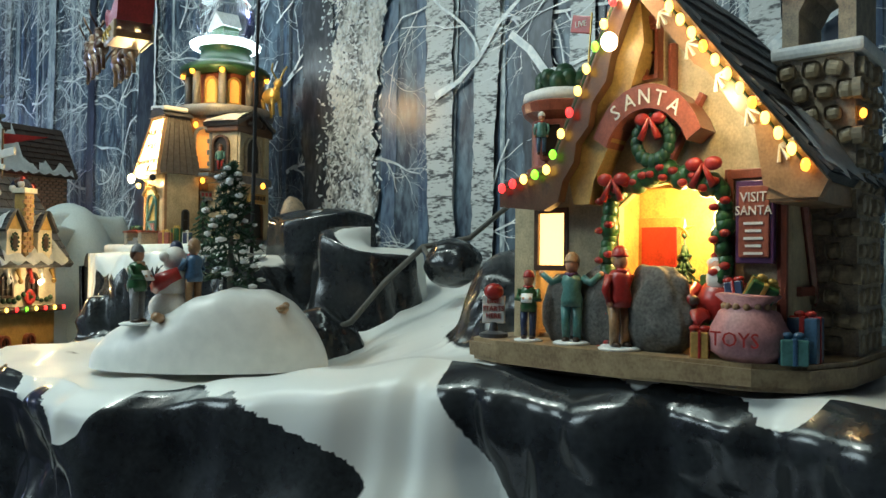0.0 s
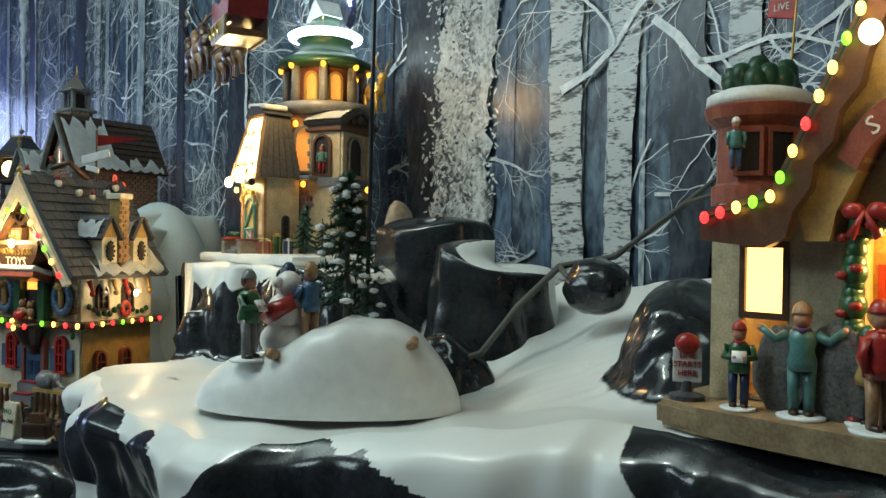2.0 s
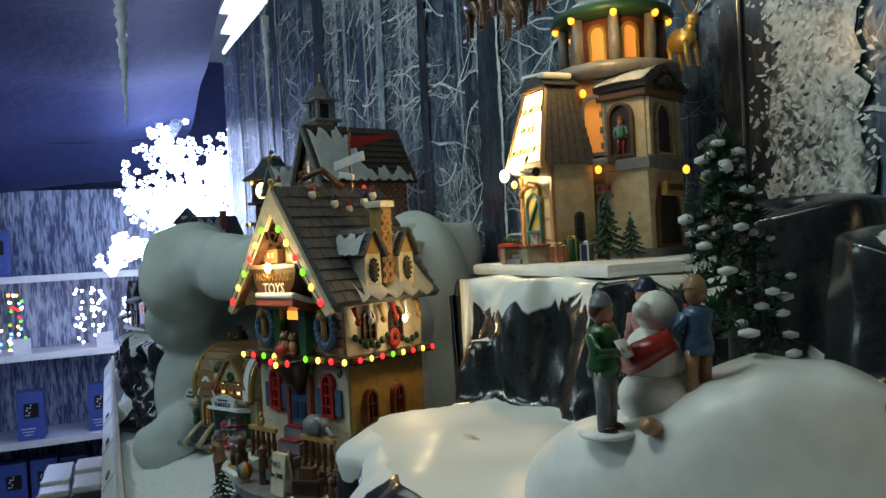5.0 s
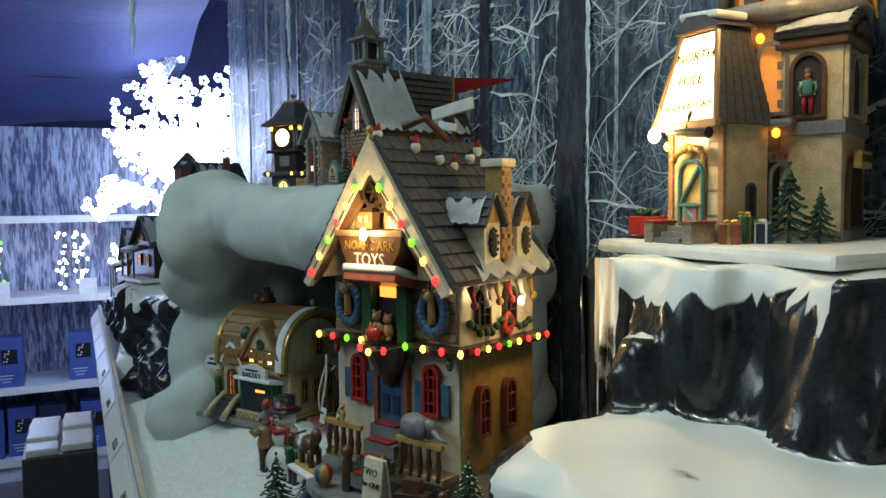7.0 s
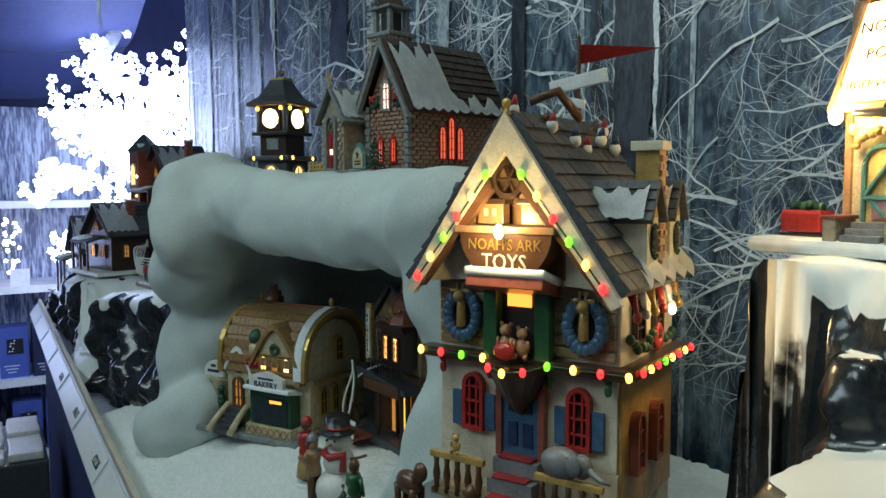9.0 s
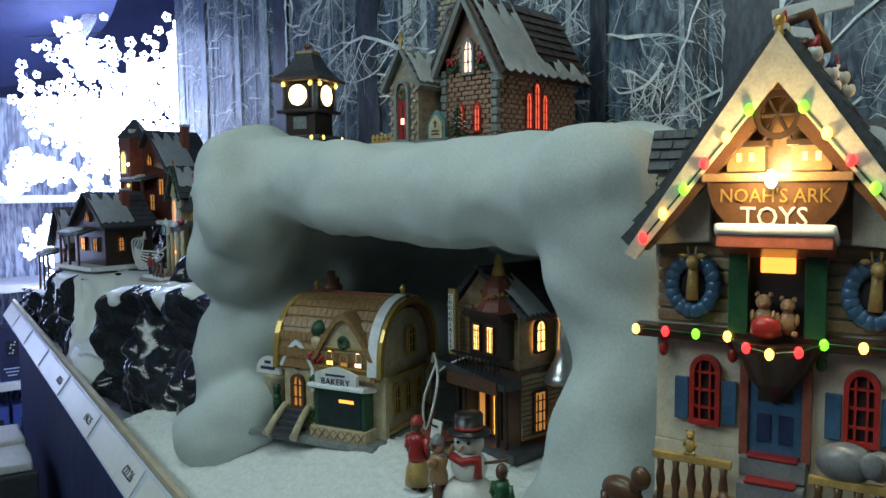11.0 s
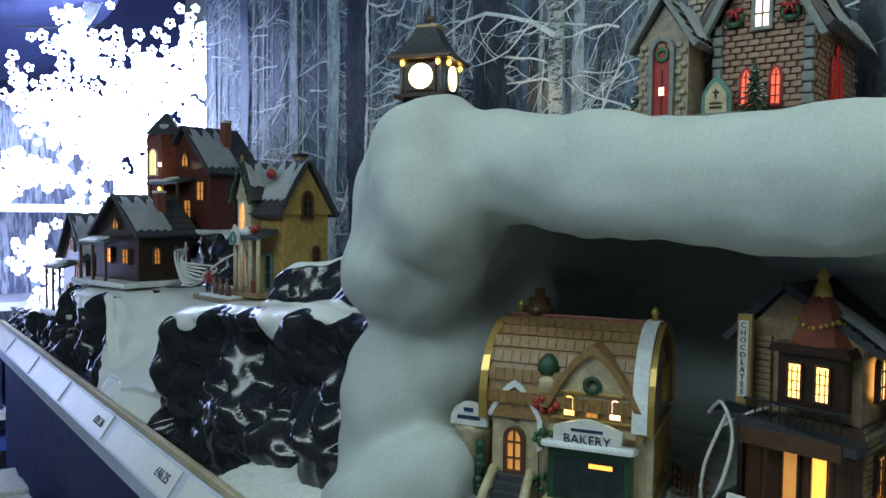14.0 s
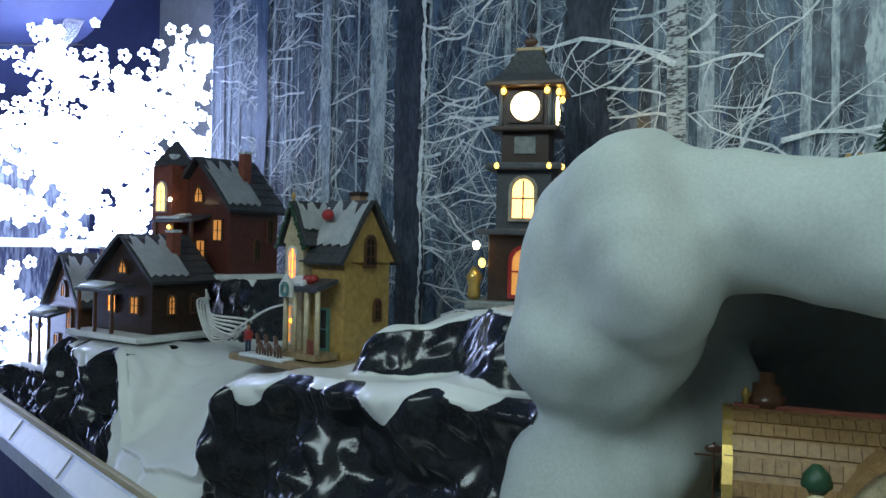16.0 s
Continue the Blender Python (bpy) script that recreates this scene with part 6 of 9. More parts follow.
for i, (dx, u, z) in enumerate(((0.0, -0.02, 0.006), (-0.012, 0.0, -0.006), (0.016, 0.02, -0.004), (0.024, 0.05, -0.014), (0.024, 0.075, -0.020), (0.028, 0.10, -0.012), (0.020, 0.125, -0.004), (0.030, 0.13, -0.018))):
    bm = bmesh.new()
    ball(bm, (W / 2 + dx, u, APEX + z), 0.0055, 9, 7, 0)
    cyl(bm, (W / 2 + dx, u, APEX + z + 0.003), (W / 2 + dx + 0.002, u, APEX + z + 0.011), 0.0045, 0.001, 7, 1)
    P("bobble_cap", bm, [WHITEP, NAVYP if i % 2 else REDP], toys, None, "", True)
bm = bmesh.new()
cyl(bm, (W / 2 + 0.006, 0.10, APEX - 0.02), (W / 2 + 0.006, 0.10, APEX + 0.072), 0.002, 0.0016, 7)
post = P("sign_post", bm, BROWN, toys)
bm = bmesh.new()
fp = [bm.verts.new((W / 2 + 0.006, 0.10, APEX + 0.066)), bm.verts.new((W / 2 + 0.075, 0.125, APEX + 0.060)), bm.verts.new((W / 2 + 0.006, 0.10, APEX + 0.050))]
bm.faces.new(fp)
bmesh.ops.solidify(bm, geom=bm.faces[:], thickness=0.0015)
P("pennant", bm, REDP, post, None, "red pennant")
for k3, (z, x) in enumerate(((0.036, 0.0), (0.020, -0.012))):
    bx("sign_slat", (W / 2 + 0.006 + x * 0.5, 0.098, APEX + z), (0.056 - 0.03 * k3, 0.004, 0.011 - 0.004 * k3), WHITEP, post, ry=-8 + 20 * k3)
bm = bmesh.new()
cyl(bm, (W / 2, -0.032, APEX - 0.012), (W / 2, -0.032, APEX + 0.012), 0.004, 0.002, 8)
ball(bm, (W / 2, -0.032, APEX + 0.010), 0.004, 8, 6)
P("finial", bm, GOLD, toys, None, "", True)

# ---------------------------------------------------------------- north pole observatory
OB = pose(-1.09, 0.47, 1.362)
obs = thing("village_house", "lit ceramic observatory with rotunda and snow globe", "model house", OB, "lit village houses")
bm = bmesh.new()
box(bm, (0.085, 0.080, -0.003), (0.255, 0.215, 0.012), bev=0.005)
P("base", bm, SNOW, obs, label="white snow-painted base")
bm = bmesh.new()
box(bm, (0.0515, 0.030, 0.052), (0.063, 0.048, 0.104), bev=0.001)
wing = P("front_wing", bm, CREAM, obs)
for x in (0.022, 0.081):
    bx("pilaster", (x, 0.0055, 0.050), (0.006, 0.004, 0.098), TAN, wing)
for i in range(4):
    bx("plank", (0.072, 0.0052, 0.014 + 0.021 * i), (0.012, 0.002, 0.019), CREAM, wing, bev=0.001)
window(wing, 0.034, 0.022, 0.011, 0.030, DKGREY, INSIDE_SHADE, 0.0, "arch", (1, 2), m=pose(0.0832, 0, 0, 0, 0, 90), t=0.002, deep=0.002)
# mansard: glowing front panel, dark shingled sides
AWB = ((0.014, -0.006, 0.100), (0.087, -0.006, 0.100), (0.068, 0.014, 0.180), (0.026, 0.014, 0.180))
AWF = ((0.014, 0.054, 0.100), (0.087, 0.054, 0.100), (0.068, 0.046, 0.180), (0.026, 0.046, 0.180))
bm = bmesh.new()
a_, b_ = [bm.verts.new(p) for p in AWB], [bm.verts.new(p) for p in AWF]
bm.faces.new(a_), bm.faces.new(b_[::-1])
for i in range(4):
    bm.faces.new((a_[i], b_[i], b_[(i + 1) % 4], a_[(i + 1) % 4]))
aw = P("mansard", bm, BROWN, obs, label="brown shingled mansard roof")
for side, (x0, x1) in enumerate(((0.014, 0.026), (0.087, 0.068))):
    for r_ in range(9):
        t0 = r_ / 9
        xx = x0 + (x1 - x0) * (t0 + 0.055)
        y0_, y1_ = -0.006 + 0.020 * t0, 0.054 - 0.008 * t0
        cnt = 6
        for k in range(cnt):
            yy = y0_ + (y1_ - y0_) * (k + 0.5) / cnt
            bx("shingle", (xx, yy, 0.1045 + 0.080 * t0), ((0.0022), (y1_ - y0_) / cnt * 0.92, 0.0098), SLATE, aw, bev=0.0, ry=(13 if side == 0 else -13) + (k % 3 - 1) * 1.5)
bm = bmesh.new()
q = [bm.verts.new(p) for p in ((0.018, -0.0072, 0.104), (0.083, -0.0072, 0.104), (0.0655, 0.0118, 0.177), (0.0285, 0.0118, 0.177))]
bm.faces.new(q)
bmesh.ops.solidify(bm, geom=bm.faces[:], thickness=0.0015)
lit = P("lit_sign", bm, AWNLIT, aw, None, "glowing white sign panel")
for k, (w, z) in enumerate((("NORTH", 0.158), ("POLE", 0.138), ("OBSERVATORY", 0.116))):
    lettering(w, 0.0125 if k < 2 else 0.0088, DKBROWN, lit, pose(0.050, -0.0078 + 0.26 * (z - 0.104) - 0.0012, z, 75, 0, 0))
for x0, x1 in ((0.0145, 0.0265), (0.0865, 0.0675)):
    bm = bmesh.new()
    cyl(bm, (x0, -0.0075, 0.100), (x1, 0.0125, 0.180), 0.0026, 0.0026, 6)
    P("sign_edge", bm, TAN, aw)
bx("sign_edge", (0.0505, -0.007, 0.100), (0.076, 0.006, 0.006), TAN, aw)
bx("sign_edge", (0.047, 0.013, 0.181), (0.046, 0.006, 0.004), TAN, aw)
bm = bmesh.new()
prism(bm, [(0.020, 0.181), (0.074, 0.181), (0.058, 0.192), (0.036, 0.194)], 0.008, 0.05)
P("roof_cap", bm, DKGREY, obs)
bm = bmesh.new()
box(bm, (0.048, 0.026, 0.193), (0.044, 0.036, 0.007), bev=0.003, ry=6)
P("roof_snow", bm, SNOWCAP, obs, None, "", True)
# door under the sign, steps, lamp and telescope
d = bx("door", (0.050, 0.0045, 0.040), (0.028, 0.004, 0.062), WALLIT, obs, label="cream arched plank door")
bx("door_panel", (0.050, 0.002, 0.026), (0.014, 0.002, 0.016), PINKP, d)
bm = bmesh.new()
arch_ = [(0.050 + 0.0135 * math.cos(a), 0.0015, 0.058 + 0.014 * math.sin(a)) for a in np.linspace(0, math.pi, 11).tolist()]
tube(bm, [(0.0635, 0.0015, 0.010)] + arch_ + [(0.0365, 0.0015, 0.010)], 0.0019, 6)
for a0, a1 in (((0.038, 0.036), (0.060, 0.066)), ((0.037, 0.034), (0.063, 0.034)), ((0.042, 0.032), (0.062, 0.012))):
    cyl(bm, (a0[0], 0.0008, a0[1]), (a1[0], 0.0008, a1[1]), 0.0019, 0.0019, 6)
P("door_brace", bm, TEALP, d)
garland(obs, [(0.050 + 0.019 * math.cos(a), -0.001, 0.070 + 0.012 * math.sin(a)) for a in np.linspace(0.2, math.pi - 0.2, 12).tolist()], 0.0032, OCHRE)
bm = bmesh.new()
cyl(bm, (0.034, -0.010, 0.096), (0.086, -0.014, 0.092), 0.0026, 0.0046, 8)
tube(bm, [(0.056, -0.011, 0.094), (0.058, -0.008, 0.108), (0.056, -0.004, 0.112)], 0.0018, 6)
P("telescope", bm, BLACK, obs)
bulbs(obs, [(0.024, -0.016, 0.094)], [B_WHITE], 0.0062, wire=False)
bulbs(obs, [(0.034, -0.010, 0.084), (0.050, -0.008, 0.093)], [B_WARM], 0.0036, wire=False)
for i in range(3):
    bx("step", (0.050, -0.006 - 0.007 * i, 0.014 - 0.0045 * i), (0.030, 0.010, 0.005), GREYP, obs)
for s_ in (-1, 1):
    bx("step_wall", (0.050 + s_ * 0.023, -0.012, 0.010), (0.011, 0.026, 0.018), STONEP, obs, bev=0.002)
    bx("step_coping", (0.050 + s_ * 0.023, -0.012, 0.020), (0.013, 0.028, 0.003), BRICKP, obs)
# drum between the wings: tall lit arch, stone quoin, shop door under its sign
DC = (0.030, 0.100)
bm = bmesh.new()
lathe(bm, ((0.060, 0.0), (0.060, 0.092), (0.066, 0.095), (0.066, 0.102), (0.058, 0.105), (0.058, 0.190)), (DC[0], DC[1], 0), 36)
drum = P("drum", bm, TAN, obs, None, "ochre stone drum")
for a, z, w, h, g in ((-38, 0.108, 0.026, 0.062, LITDIM), (-12, 0.108, 0.022, 0.056, INSIDE_SHADE), (-30, 0.010, 0.024, 0.060, INSIDE_SHADE)):
    window(drum, 0, z, w, h, GREYP, g, -0.060 if z < 0.1 else -0.058, "arch", (1, 1), m=pose(DC[0], DC[1], 0, 0, 0, a + 90), t=0.0032, deep=0.007)
stones(drum, -0.007, 0.007, 0.106, 0.180, -0.0605, 0.007, 0.008, STONEG, "stone", pose(DC[0], DC[1], 0, 0, 0, 66), False, 8)
sg_ = bx("shop_sign", (0, -0.064, 0.074), (0.024, 0.003, 0.010), STONEP, drum, pose(DC[0], DC[1], 0, 0, 0, 60), label="pale shop sign over a door")
for k in range(4):
    bx("text_bar", (-0.008 + 0.005 * k, -0.0658, 0.074), (0.0034, 0.0006, 0.005), REDP, sg_, bev=0)
bx("balcony_slab", (0.082, 0.062, 0.101), (0.034, 0.026, 0.006), GREYP, obs, rz=25, bev=0.002)
bulbs(obs, [(0.075, 0.052, 0.172), (0.089, 0.056, 0.093), (0.148, 0.116, 0.086)], [B_AMBER], 0.0040, wire=False)
# corner bay, turned a little
BAY = pose(0.126, 0.088, 0, 0, 0, 25)
BAYR = BAY @ pose(0, 0, 0, 0, 0, 90)
bm = bmesh.new()
box(bm, (-0.024, 0.040, 0.083), (0.048, 0.080, 0.166), bev=0.001)
bay = P("bay", bm, CREAM, obs, BAY)
bx("bay_belt", (-0.024, 0.040, 0.096), (0.054, 0.086, 0.011), GREYP, bay)
bx("bay_foot", (-0.024, 0.040, 0.006), (0.053, 0.085, 0.012), GREYP, bay)
bx("cornice", (-0.024, 0.040, 0.166), (0.056, 0.088, 0.009), BROWN, bay, bev=0.002)
window(bay, -0.026, 0.104, 0.028, 0.054, BROWN, INSIDE_SHADE, 0.0, "arch", (1, 1), t=0.003, deep=0.004)
RR = pose(0, 0, 0, 0, 0, 90)
window(bay, 0.034, 0.104, 0.036, 0.054, STONEP, INSIDE_SHADE, 0.0, "arch", (1, 1), m=RR, t=0.003, deep=0.004)
window(bay, 0.036, 0.012, 0.050, 0.062, BROWN, INSIDE_SHADE, 0.0, "arch", (1, 1), m=RR, t=0.003, deep=0.004)
for x_ in (0.004, 0.066):
    bx("pilaster", (x_, -0.002, 0.132), (0.006, 0.004, 0.058), CREAM, bay, RR)
sg2 = bx("shop_sign", (0.036, -0.008, 0.070), (0.040, 0.006, 0.014), OCHRE, bay, RR, label="lit ochre shop sign")
for k in range(5):
    bx("text_bar", (0.022 + 0.007 * k, -0.0114, 0.071), (0.0048, 0.0008, 0.006), DKBROWN, sg2, bev=0)
figurine(OB @ BAY @ pose(-0.026, -0.003, 0.106, 0, 0, 20), 0.038, TEALP, REDP, BROWN, "tiny painted figure in an arched window", base=False)
roof_slope(bay, (-0.006, 0.170), (0.040, 0.193), -0.006, 0.052, 0.004, DKGREY, rows=4, cols=5, m=RR)
roof_slope(bay, (0.086, 0.170), (0.040, 0.193), -0.006, 0.052, 0.004, DKGREY, rows=4, cols=5, m=RR)
bm = bmesh.new()
prism(bm, [(-0.004, 0.170), (0.084, 0.170), (0.040, 0.191)], -0.003, 0.05)
P("bay_gable", bm, BROWN, bay, RR)
bm = bmesh.new()
ball(bm, (0.040, -0.006, 0.178), (0.012, 0.003, 0.007), 10, 7)
for q_ in (-1, 1):
    ball(bm, (0.040 + q_ * 0.016, -0.005, 0.176), (0.008, 0.003, 0.004), 8, 6)
P("carved_crest", bm, DKBROWN, bay, RR, "", True)
snow_patch(bay, (-0.006, 0.170), (0.040, 0.193), -0.004, 0.050, 0.006, m=RR, hi=0.75)
# rotunda
RC = (0.044, 0.114, 0)
bm = bmesh.new()
lathe(bm, ((0.052, 0.168), (0.054, 0.184), (0.060, 0.186), (0.070, 0.190), (0.072, 0.196), (0.070, 0.202), (0.050, 0.204)), RC, 32)
P("ring_gallery", bm, GREYP, obs, None, "grey round gallery", True)
for i in range(12):
    a = 2 * math.pi * (i + 0.5) / 12
    bx("gallery_panel", (0.0585, 0, 0.179), (0.005, 0.018, 0.012), BRICKP if i % 2 else GREYP, obs, pose(RC[0], RC[1], 0, 0, 0, math.degrees(a)))
bm = bmesh.new()
lathe(bm, ((0.040, 0.203), (0.040, 0.252)), RC, 20)
P("rotunda_core", bm, BRICKP, obs, None, "", True)
for i in range(8):
    a = 2 * math.pi * i / 8 + 0.2
    bm = bmesh.new()
    cyl(bm, (0.052, 0, 0.203), (0.052, 0, 0.252), 0.006, 0.0055, 10)
    P("column", bm, GREYP, obs, pose(RC[0], RC[1], 0, 0, 0, math.degrees(a)), "", True)
    window(obs, 0, 0.206, 0.020, 0.040, GOLD, LITDIM, -0.040, "arch", (1, 1), m=pose(RC[0], RC[1], 0, 0, 0, math.degrees(a) + 112), t=0.003)
    bulbs(obs, [(RC[0] + 0.060 * math.cos(a), RC[1] + 0.060 * math.sin(a), 0.252)], [B_AMBER], 0.0042, wire=False)
bm = bmesh.new()
lathe(bm, ((0.060, 0.253), (0.066, 0.256), (0.064, 0.262), (0.042, 0.274), (0.036, 0.276), (0.036, 0.292), (0.040, 0.294)), RC, 28)
P("rotunda_roof", bm, DKGREEN, obs, None, "dark green domed roof", True)
bm = bmesh.new()
lathe(bm, ((0.034, 0.294), (0.050, 0.296), (0.051, 0.301), (0.046, 0.304), (0.02, 0.305)), RC, 30)
P("globe_rim", bm, glow("globe_lamp", (0.75, 0.92, 1.0), 6.0), obs, None, "glowing white globe rim", True)
GLASS = mat("globe_glass", (1, 1, 1), 0.02, bump=0)
GLASS.node_tree.nodes["Principled BSDF"].inputs["Transmission Weight"].default_value = 1.0
bm = bmesh.new()
ball(bm, (RC[0], RC[1], 0.338), 0.044, 28, 18)
gl_ = P("snow_globe", bm, GLASS, obs, None, "clear glass snow globe", True)
gl_.visible_shadow = False
bx("globe_house", (RC[0], RC[1], 0.318), (0.022, 0.020, 0.022), GREENP, obs)
bm = bmesh.new()
prism(bm, [(RC[0] - 0.014, 0.329), (RC[0] + 0.014, 0.329), (RC[0], 0.346)], RC[1] - 0.012, RC[1] + 0.012)
P("globe_house_roof", bm, SNOWCAP, obs)
# reindeer on the far side, red sledge, gifts, little trees
bm = bmesh.new()
c = (0.112, 0.150, 0.192)
ball(bm, (c[0], c[1], c[2] + 0.030), (0.020, 0.010, 0.012), 10, 8)
ball(bm, (c[0] + 0.018, c[1], c[2] + 0.046), (0.008, 0.006, 0.007), 8, 6)
cyl(bm, (c[0] + 0.012, c[1], c[2] + 0.034), (c[0] + 0.018, c[1], c[2] + 0.046), 0.006, 0.004, 7)
for x in (-0.012, 0.012):
    for s in (-1, 1):
        cyl(bm, (c[0] + x, c[1] + s * 0.006, c[2] + 0.026), (c[0] + x + 0.004, c[1] + s * 0.006, c[2]), 0.0034, 0.002, 6)
for s in (-1, 1):
    tube(bm, [(c[0] + 0.018, c[1] + s * 0.003, c[2] + 0.052), (c[0] + 0.016, c[1] + s * 0.010, c[2] + 0.064), (c[0] + 0.022, c[1] + s * 0.012, c[2] + 0.072)], 0.0014, 5)
P("toy_reindeer", bm, GOLD, obs, None, "gilded reindeer beside the rotunda", True)
sl = thing("toy_sledge", "red toy sledge filled with greenery", "sledge", OB @ pose(-0.014, 0.010, 0.003))
bx("body", (0, 0, 0.012), (0.036, 0.020, 0.018), REDP, sl, bev=0.003)
garland(sl, [(-0.012 + 0.005 * i, -0.002 * (i % 2), 0.024) for i in range(6)], 0.004, DKGREEN, name="greenery")
for s in (-1, 1):
    bx("runner", (0, s * 0.008, 0.001), (0.040, 0.002, 0.003), DKBROWN, sl)
gift(OB @ pose(0.092, 0.018, 0.003, 0, 0, 10), (0.012, 0.010, 0.022), GREENP, GOLD, "small green gift box by the observatory")
gift(OB @ pose(0.102, 0.028, 0.003, 0, 0, -20), (0.012, 0.012, 0.016), NAVYP, WHITEP, "small navy gift box by the observatory")
gift(OB @ pose(0.096, 0.000, 0.003, 0, 0, 30), (0.016, 0.010, 0.016), BRICKP, GOLD, "small orange gift box by the steps")
for x, y, h in ((0.112, 0.046, 0.066), (0.128, 0.062, 0.045)):
    t2 = thing("fir_tree", "small decorated fir tree before the observatory", "tree", OB @ pose(x, y, 0.003))
    fir(t2, (0, 0, 0), h, h * 0.30, name="crown", snow=False)
bm = bmesh.new()
ball(bm, (0.158, 0.160, 0.030), (0.016, 0.022, 0.045), 16, 10)
for v in bm.verts:
    v.co += Vector(noise.noise_vector(v.co * 50)) * 0.004
P("snow_boulder", bm, STONEP, obs, None, "grey rock beside the wall", True)

# ---------------------------------------------------------------- bakery
BH = pose(-1.925, 0.205, 1.040, 0, 0, 29)
bak = thing("village_house", "ceramic bakery with curved shingle roof and lit windows", "model house", BH, "lit village houses")
W, D, H = 0.190, 0.130, 0.095
bx("base", (W / 2, D / 2 - 0.012, 0.002), (W + 0.018, D + 0.045, 0.010), STONEG, bak, bev=0.003)
bx("wall_block", (W / 2 + 0.02, D / 2, H / 2 + 0.004), (W - 0.04, D, H), CREAM, bak)
bx("left_wing", (0.030, D / 2 + 0.004, H / 2 - 0.004), (0.060, D - 0.02, H - 0.010), CREAM, bak)
GR = 0.060
prof = [(GR + 0.006) * math.cos(a) for a in np.linspace(0, math.pi, 15).tolist()]


def barrel(parent, x0, x1, yc, r, rz_, z0, material, name="barrel_roof", m=None, sq=1.35):
    """A curved roof with its ridge along x."""
    bm = bmesh.new()
    n = 16
    def ring(rr):
        return [(yc - rr * math.cos(math.pi * i / n), z0 + rz_ * rr / r * math.sin(math.pi * i / n) ** (1 / sq)) for i in range(n + 1)]
    o, i_ = ring(r), ring(r - 0.006)
    vs = [[bm.verts.new((x, y, z)) for y, z in rg] for x in (x0, x1) for rg in (o, i_)]
    for i in range(n):
        bm.faces.new((vs[0][i], vs[0][i + 1], vs[2][i + 1], vs[2][i]))
        bm.faces.new((vs[1][i], vs[3][i], vs[3][i + 1], vs[1][i + 1]))
        bm.faces.new((vs[0][i], vs[1][i], vs[1][i + 1], vs[0][i + 1]))
        bm.faces.new((vs[2][i], vs[2][i + 1], vs[3][i + 1], vs[3][i]))
    for a, b in ((0, 1), (2, 3)):
        pass
    o_ = P(name, bm, material, parent, m)
    return o_


rf = barrel(bak, 0.028, W + 0.006, D / 2, 0.074, 0.090, H - 0.004, SHINGLE)
sh = bmesh.new()
for r in range(13):
    a0 = math.pi * (0.03 + 0.94 * r / 13)
    for c in range(17):
        a = a0 + 0.04
        xx = 0.032 + (W - 0.030) * (c + 0.5 * (r % 2)) / 17
        y, z = D / 2 - 0.0755 * math.cos(a), H - 0.004 + 0.0915 * math.sin(a) ** (1 / 1.35)
        dy, dz = 0.0755 * math.sin(a), 0.0915 * math.cos(a)
        box(sh, (xx, y, z), (0.0088, 0.012, 0.0022), rx=math.degrees(math.atan2(dz, dy)) + (6 if a < math.pi / 2 else -6))
P("shingles", sh, SHINGLE, rf)["kind"] = "stuff"
for x in (0.030, W + 0.004):
    barrel(rf, x - 0.004, x + 0.004, D / 2, 0.079, 0.095, H - 0.006, GOLD, "roof_rib")
bm = bmesh.new()
prism(bm, [(D / 2 - 0.064 * math.cos(math.pi * i / 14), H - 0.01 + 0.084 * math.sin(math.pi * i / 14) ** 0.74) for i in range(15)], 0.0, 0.006)
P("end_gable", bm, CREAM, bak, pose(W, 0, 0, 0, 0, 90))
snow_ = barrel(rf, W - 0.012, W + 0.002, D / 2, 0.0800, 0.0965, H - 0.004, SNOWCAP, "roof_snow")
bx("ridge", (W / 2 + 0.02, D / 2, H + 0.089), (W - 0.03, 0.008, 0.006), BRICKP, bak)
for x in (0.045, W - 0.004):
    bm = bmesh.new()
    lathe(bm, ((0.004, 0), (0.0025, 0.006), (0.0048, 0.010), (0.001, 0.016)), (x, D / 2, H + 0.090), 10)
    P("finial", bm, GOLD, bak, None, "", True)
# front gable with its bow window
gx = 0.140
bm = bmesh.new()
prism(bm, arch_pts(gx - 0.042, gx + 0.042, H - 0.012, H + 0.066, 12, True), -0.008, 0.05)
P("front_gable", bm, CREAM, bak)
bm = bmesh.new()
ou, inn = arch_pts(gx - 0.049, gx + 0.049, H - 0.012, H + 0.075, 16, True), arch_pts(gx - 0.042, gx + 0.042, H - 0.014, H + 0.066, 16, True)
n = len(ou)
for i in range(1, n):
    j = (i + 1) % n
    if j:
        prism(bm, [ou[i], ou[j], inn[j], inn[i]], -0.014, 0.052)
P("gable_roof", bm, SHINGLE, bak, None, "curved shingle gable roof")
for x, g in ((gx - 0.022, LIT), (gx, LITDIM), (gx + 0.022, LITPINK)):
    window(bak, x, H + 0.004, 0.013, 0.022 if x != gx else 0.018, GOLD, g, -0.009, "arch", (2, 3), t=0.0016, deep=0.002)
wreath(bak, (gx, -0.011, H + 0.036), 0.0065, 0.0030, DKGREEN)
for z in (H + 0.002, H + 0.028):
    bx("timber", (gx, -0.010, z), (0.080 - 0.02 * (z > H + 0.01), 0.003, 0.0028), GOLD, bak)
bx("bay_window", (gx, -0.012, 0.045), (0.078, 0.020, 0.052), DKGREEN, bak)
bx("bay_glass", (gx, -0.0225, 0.044), (0.066, 0.002, 0.040), gloss("shop_window_dark", (0.03, 0.045, 0.045), 0.08), bak)
bx("glow_strip", (gx + 0.012, -0.0238, 0.058), (0.022, 0.001, 0.004), LITORANGE, bak, bev=0)
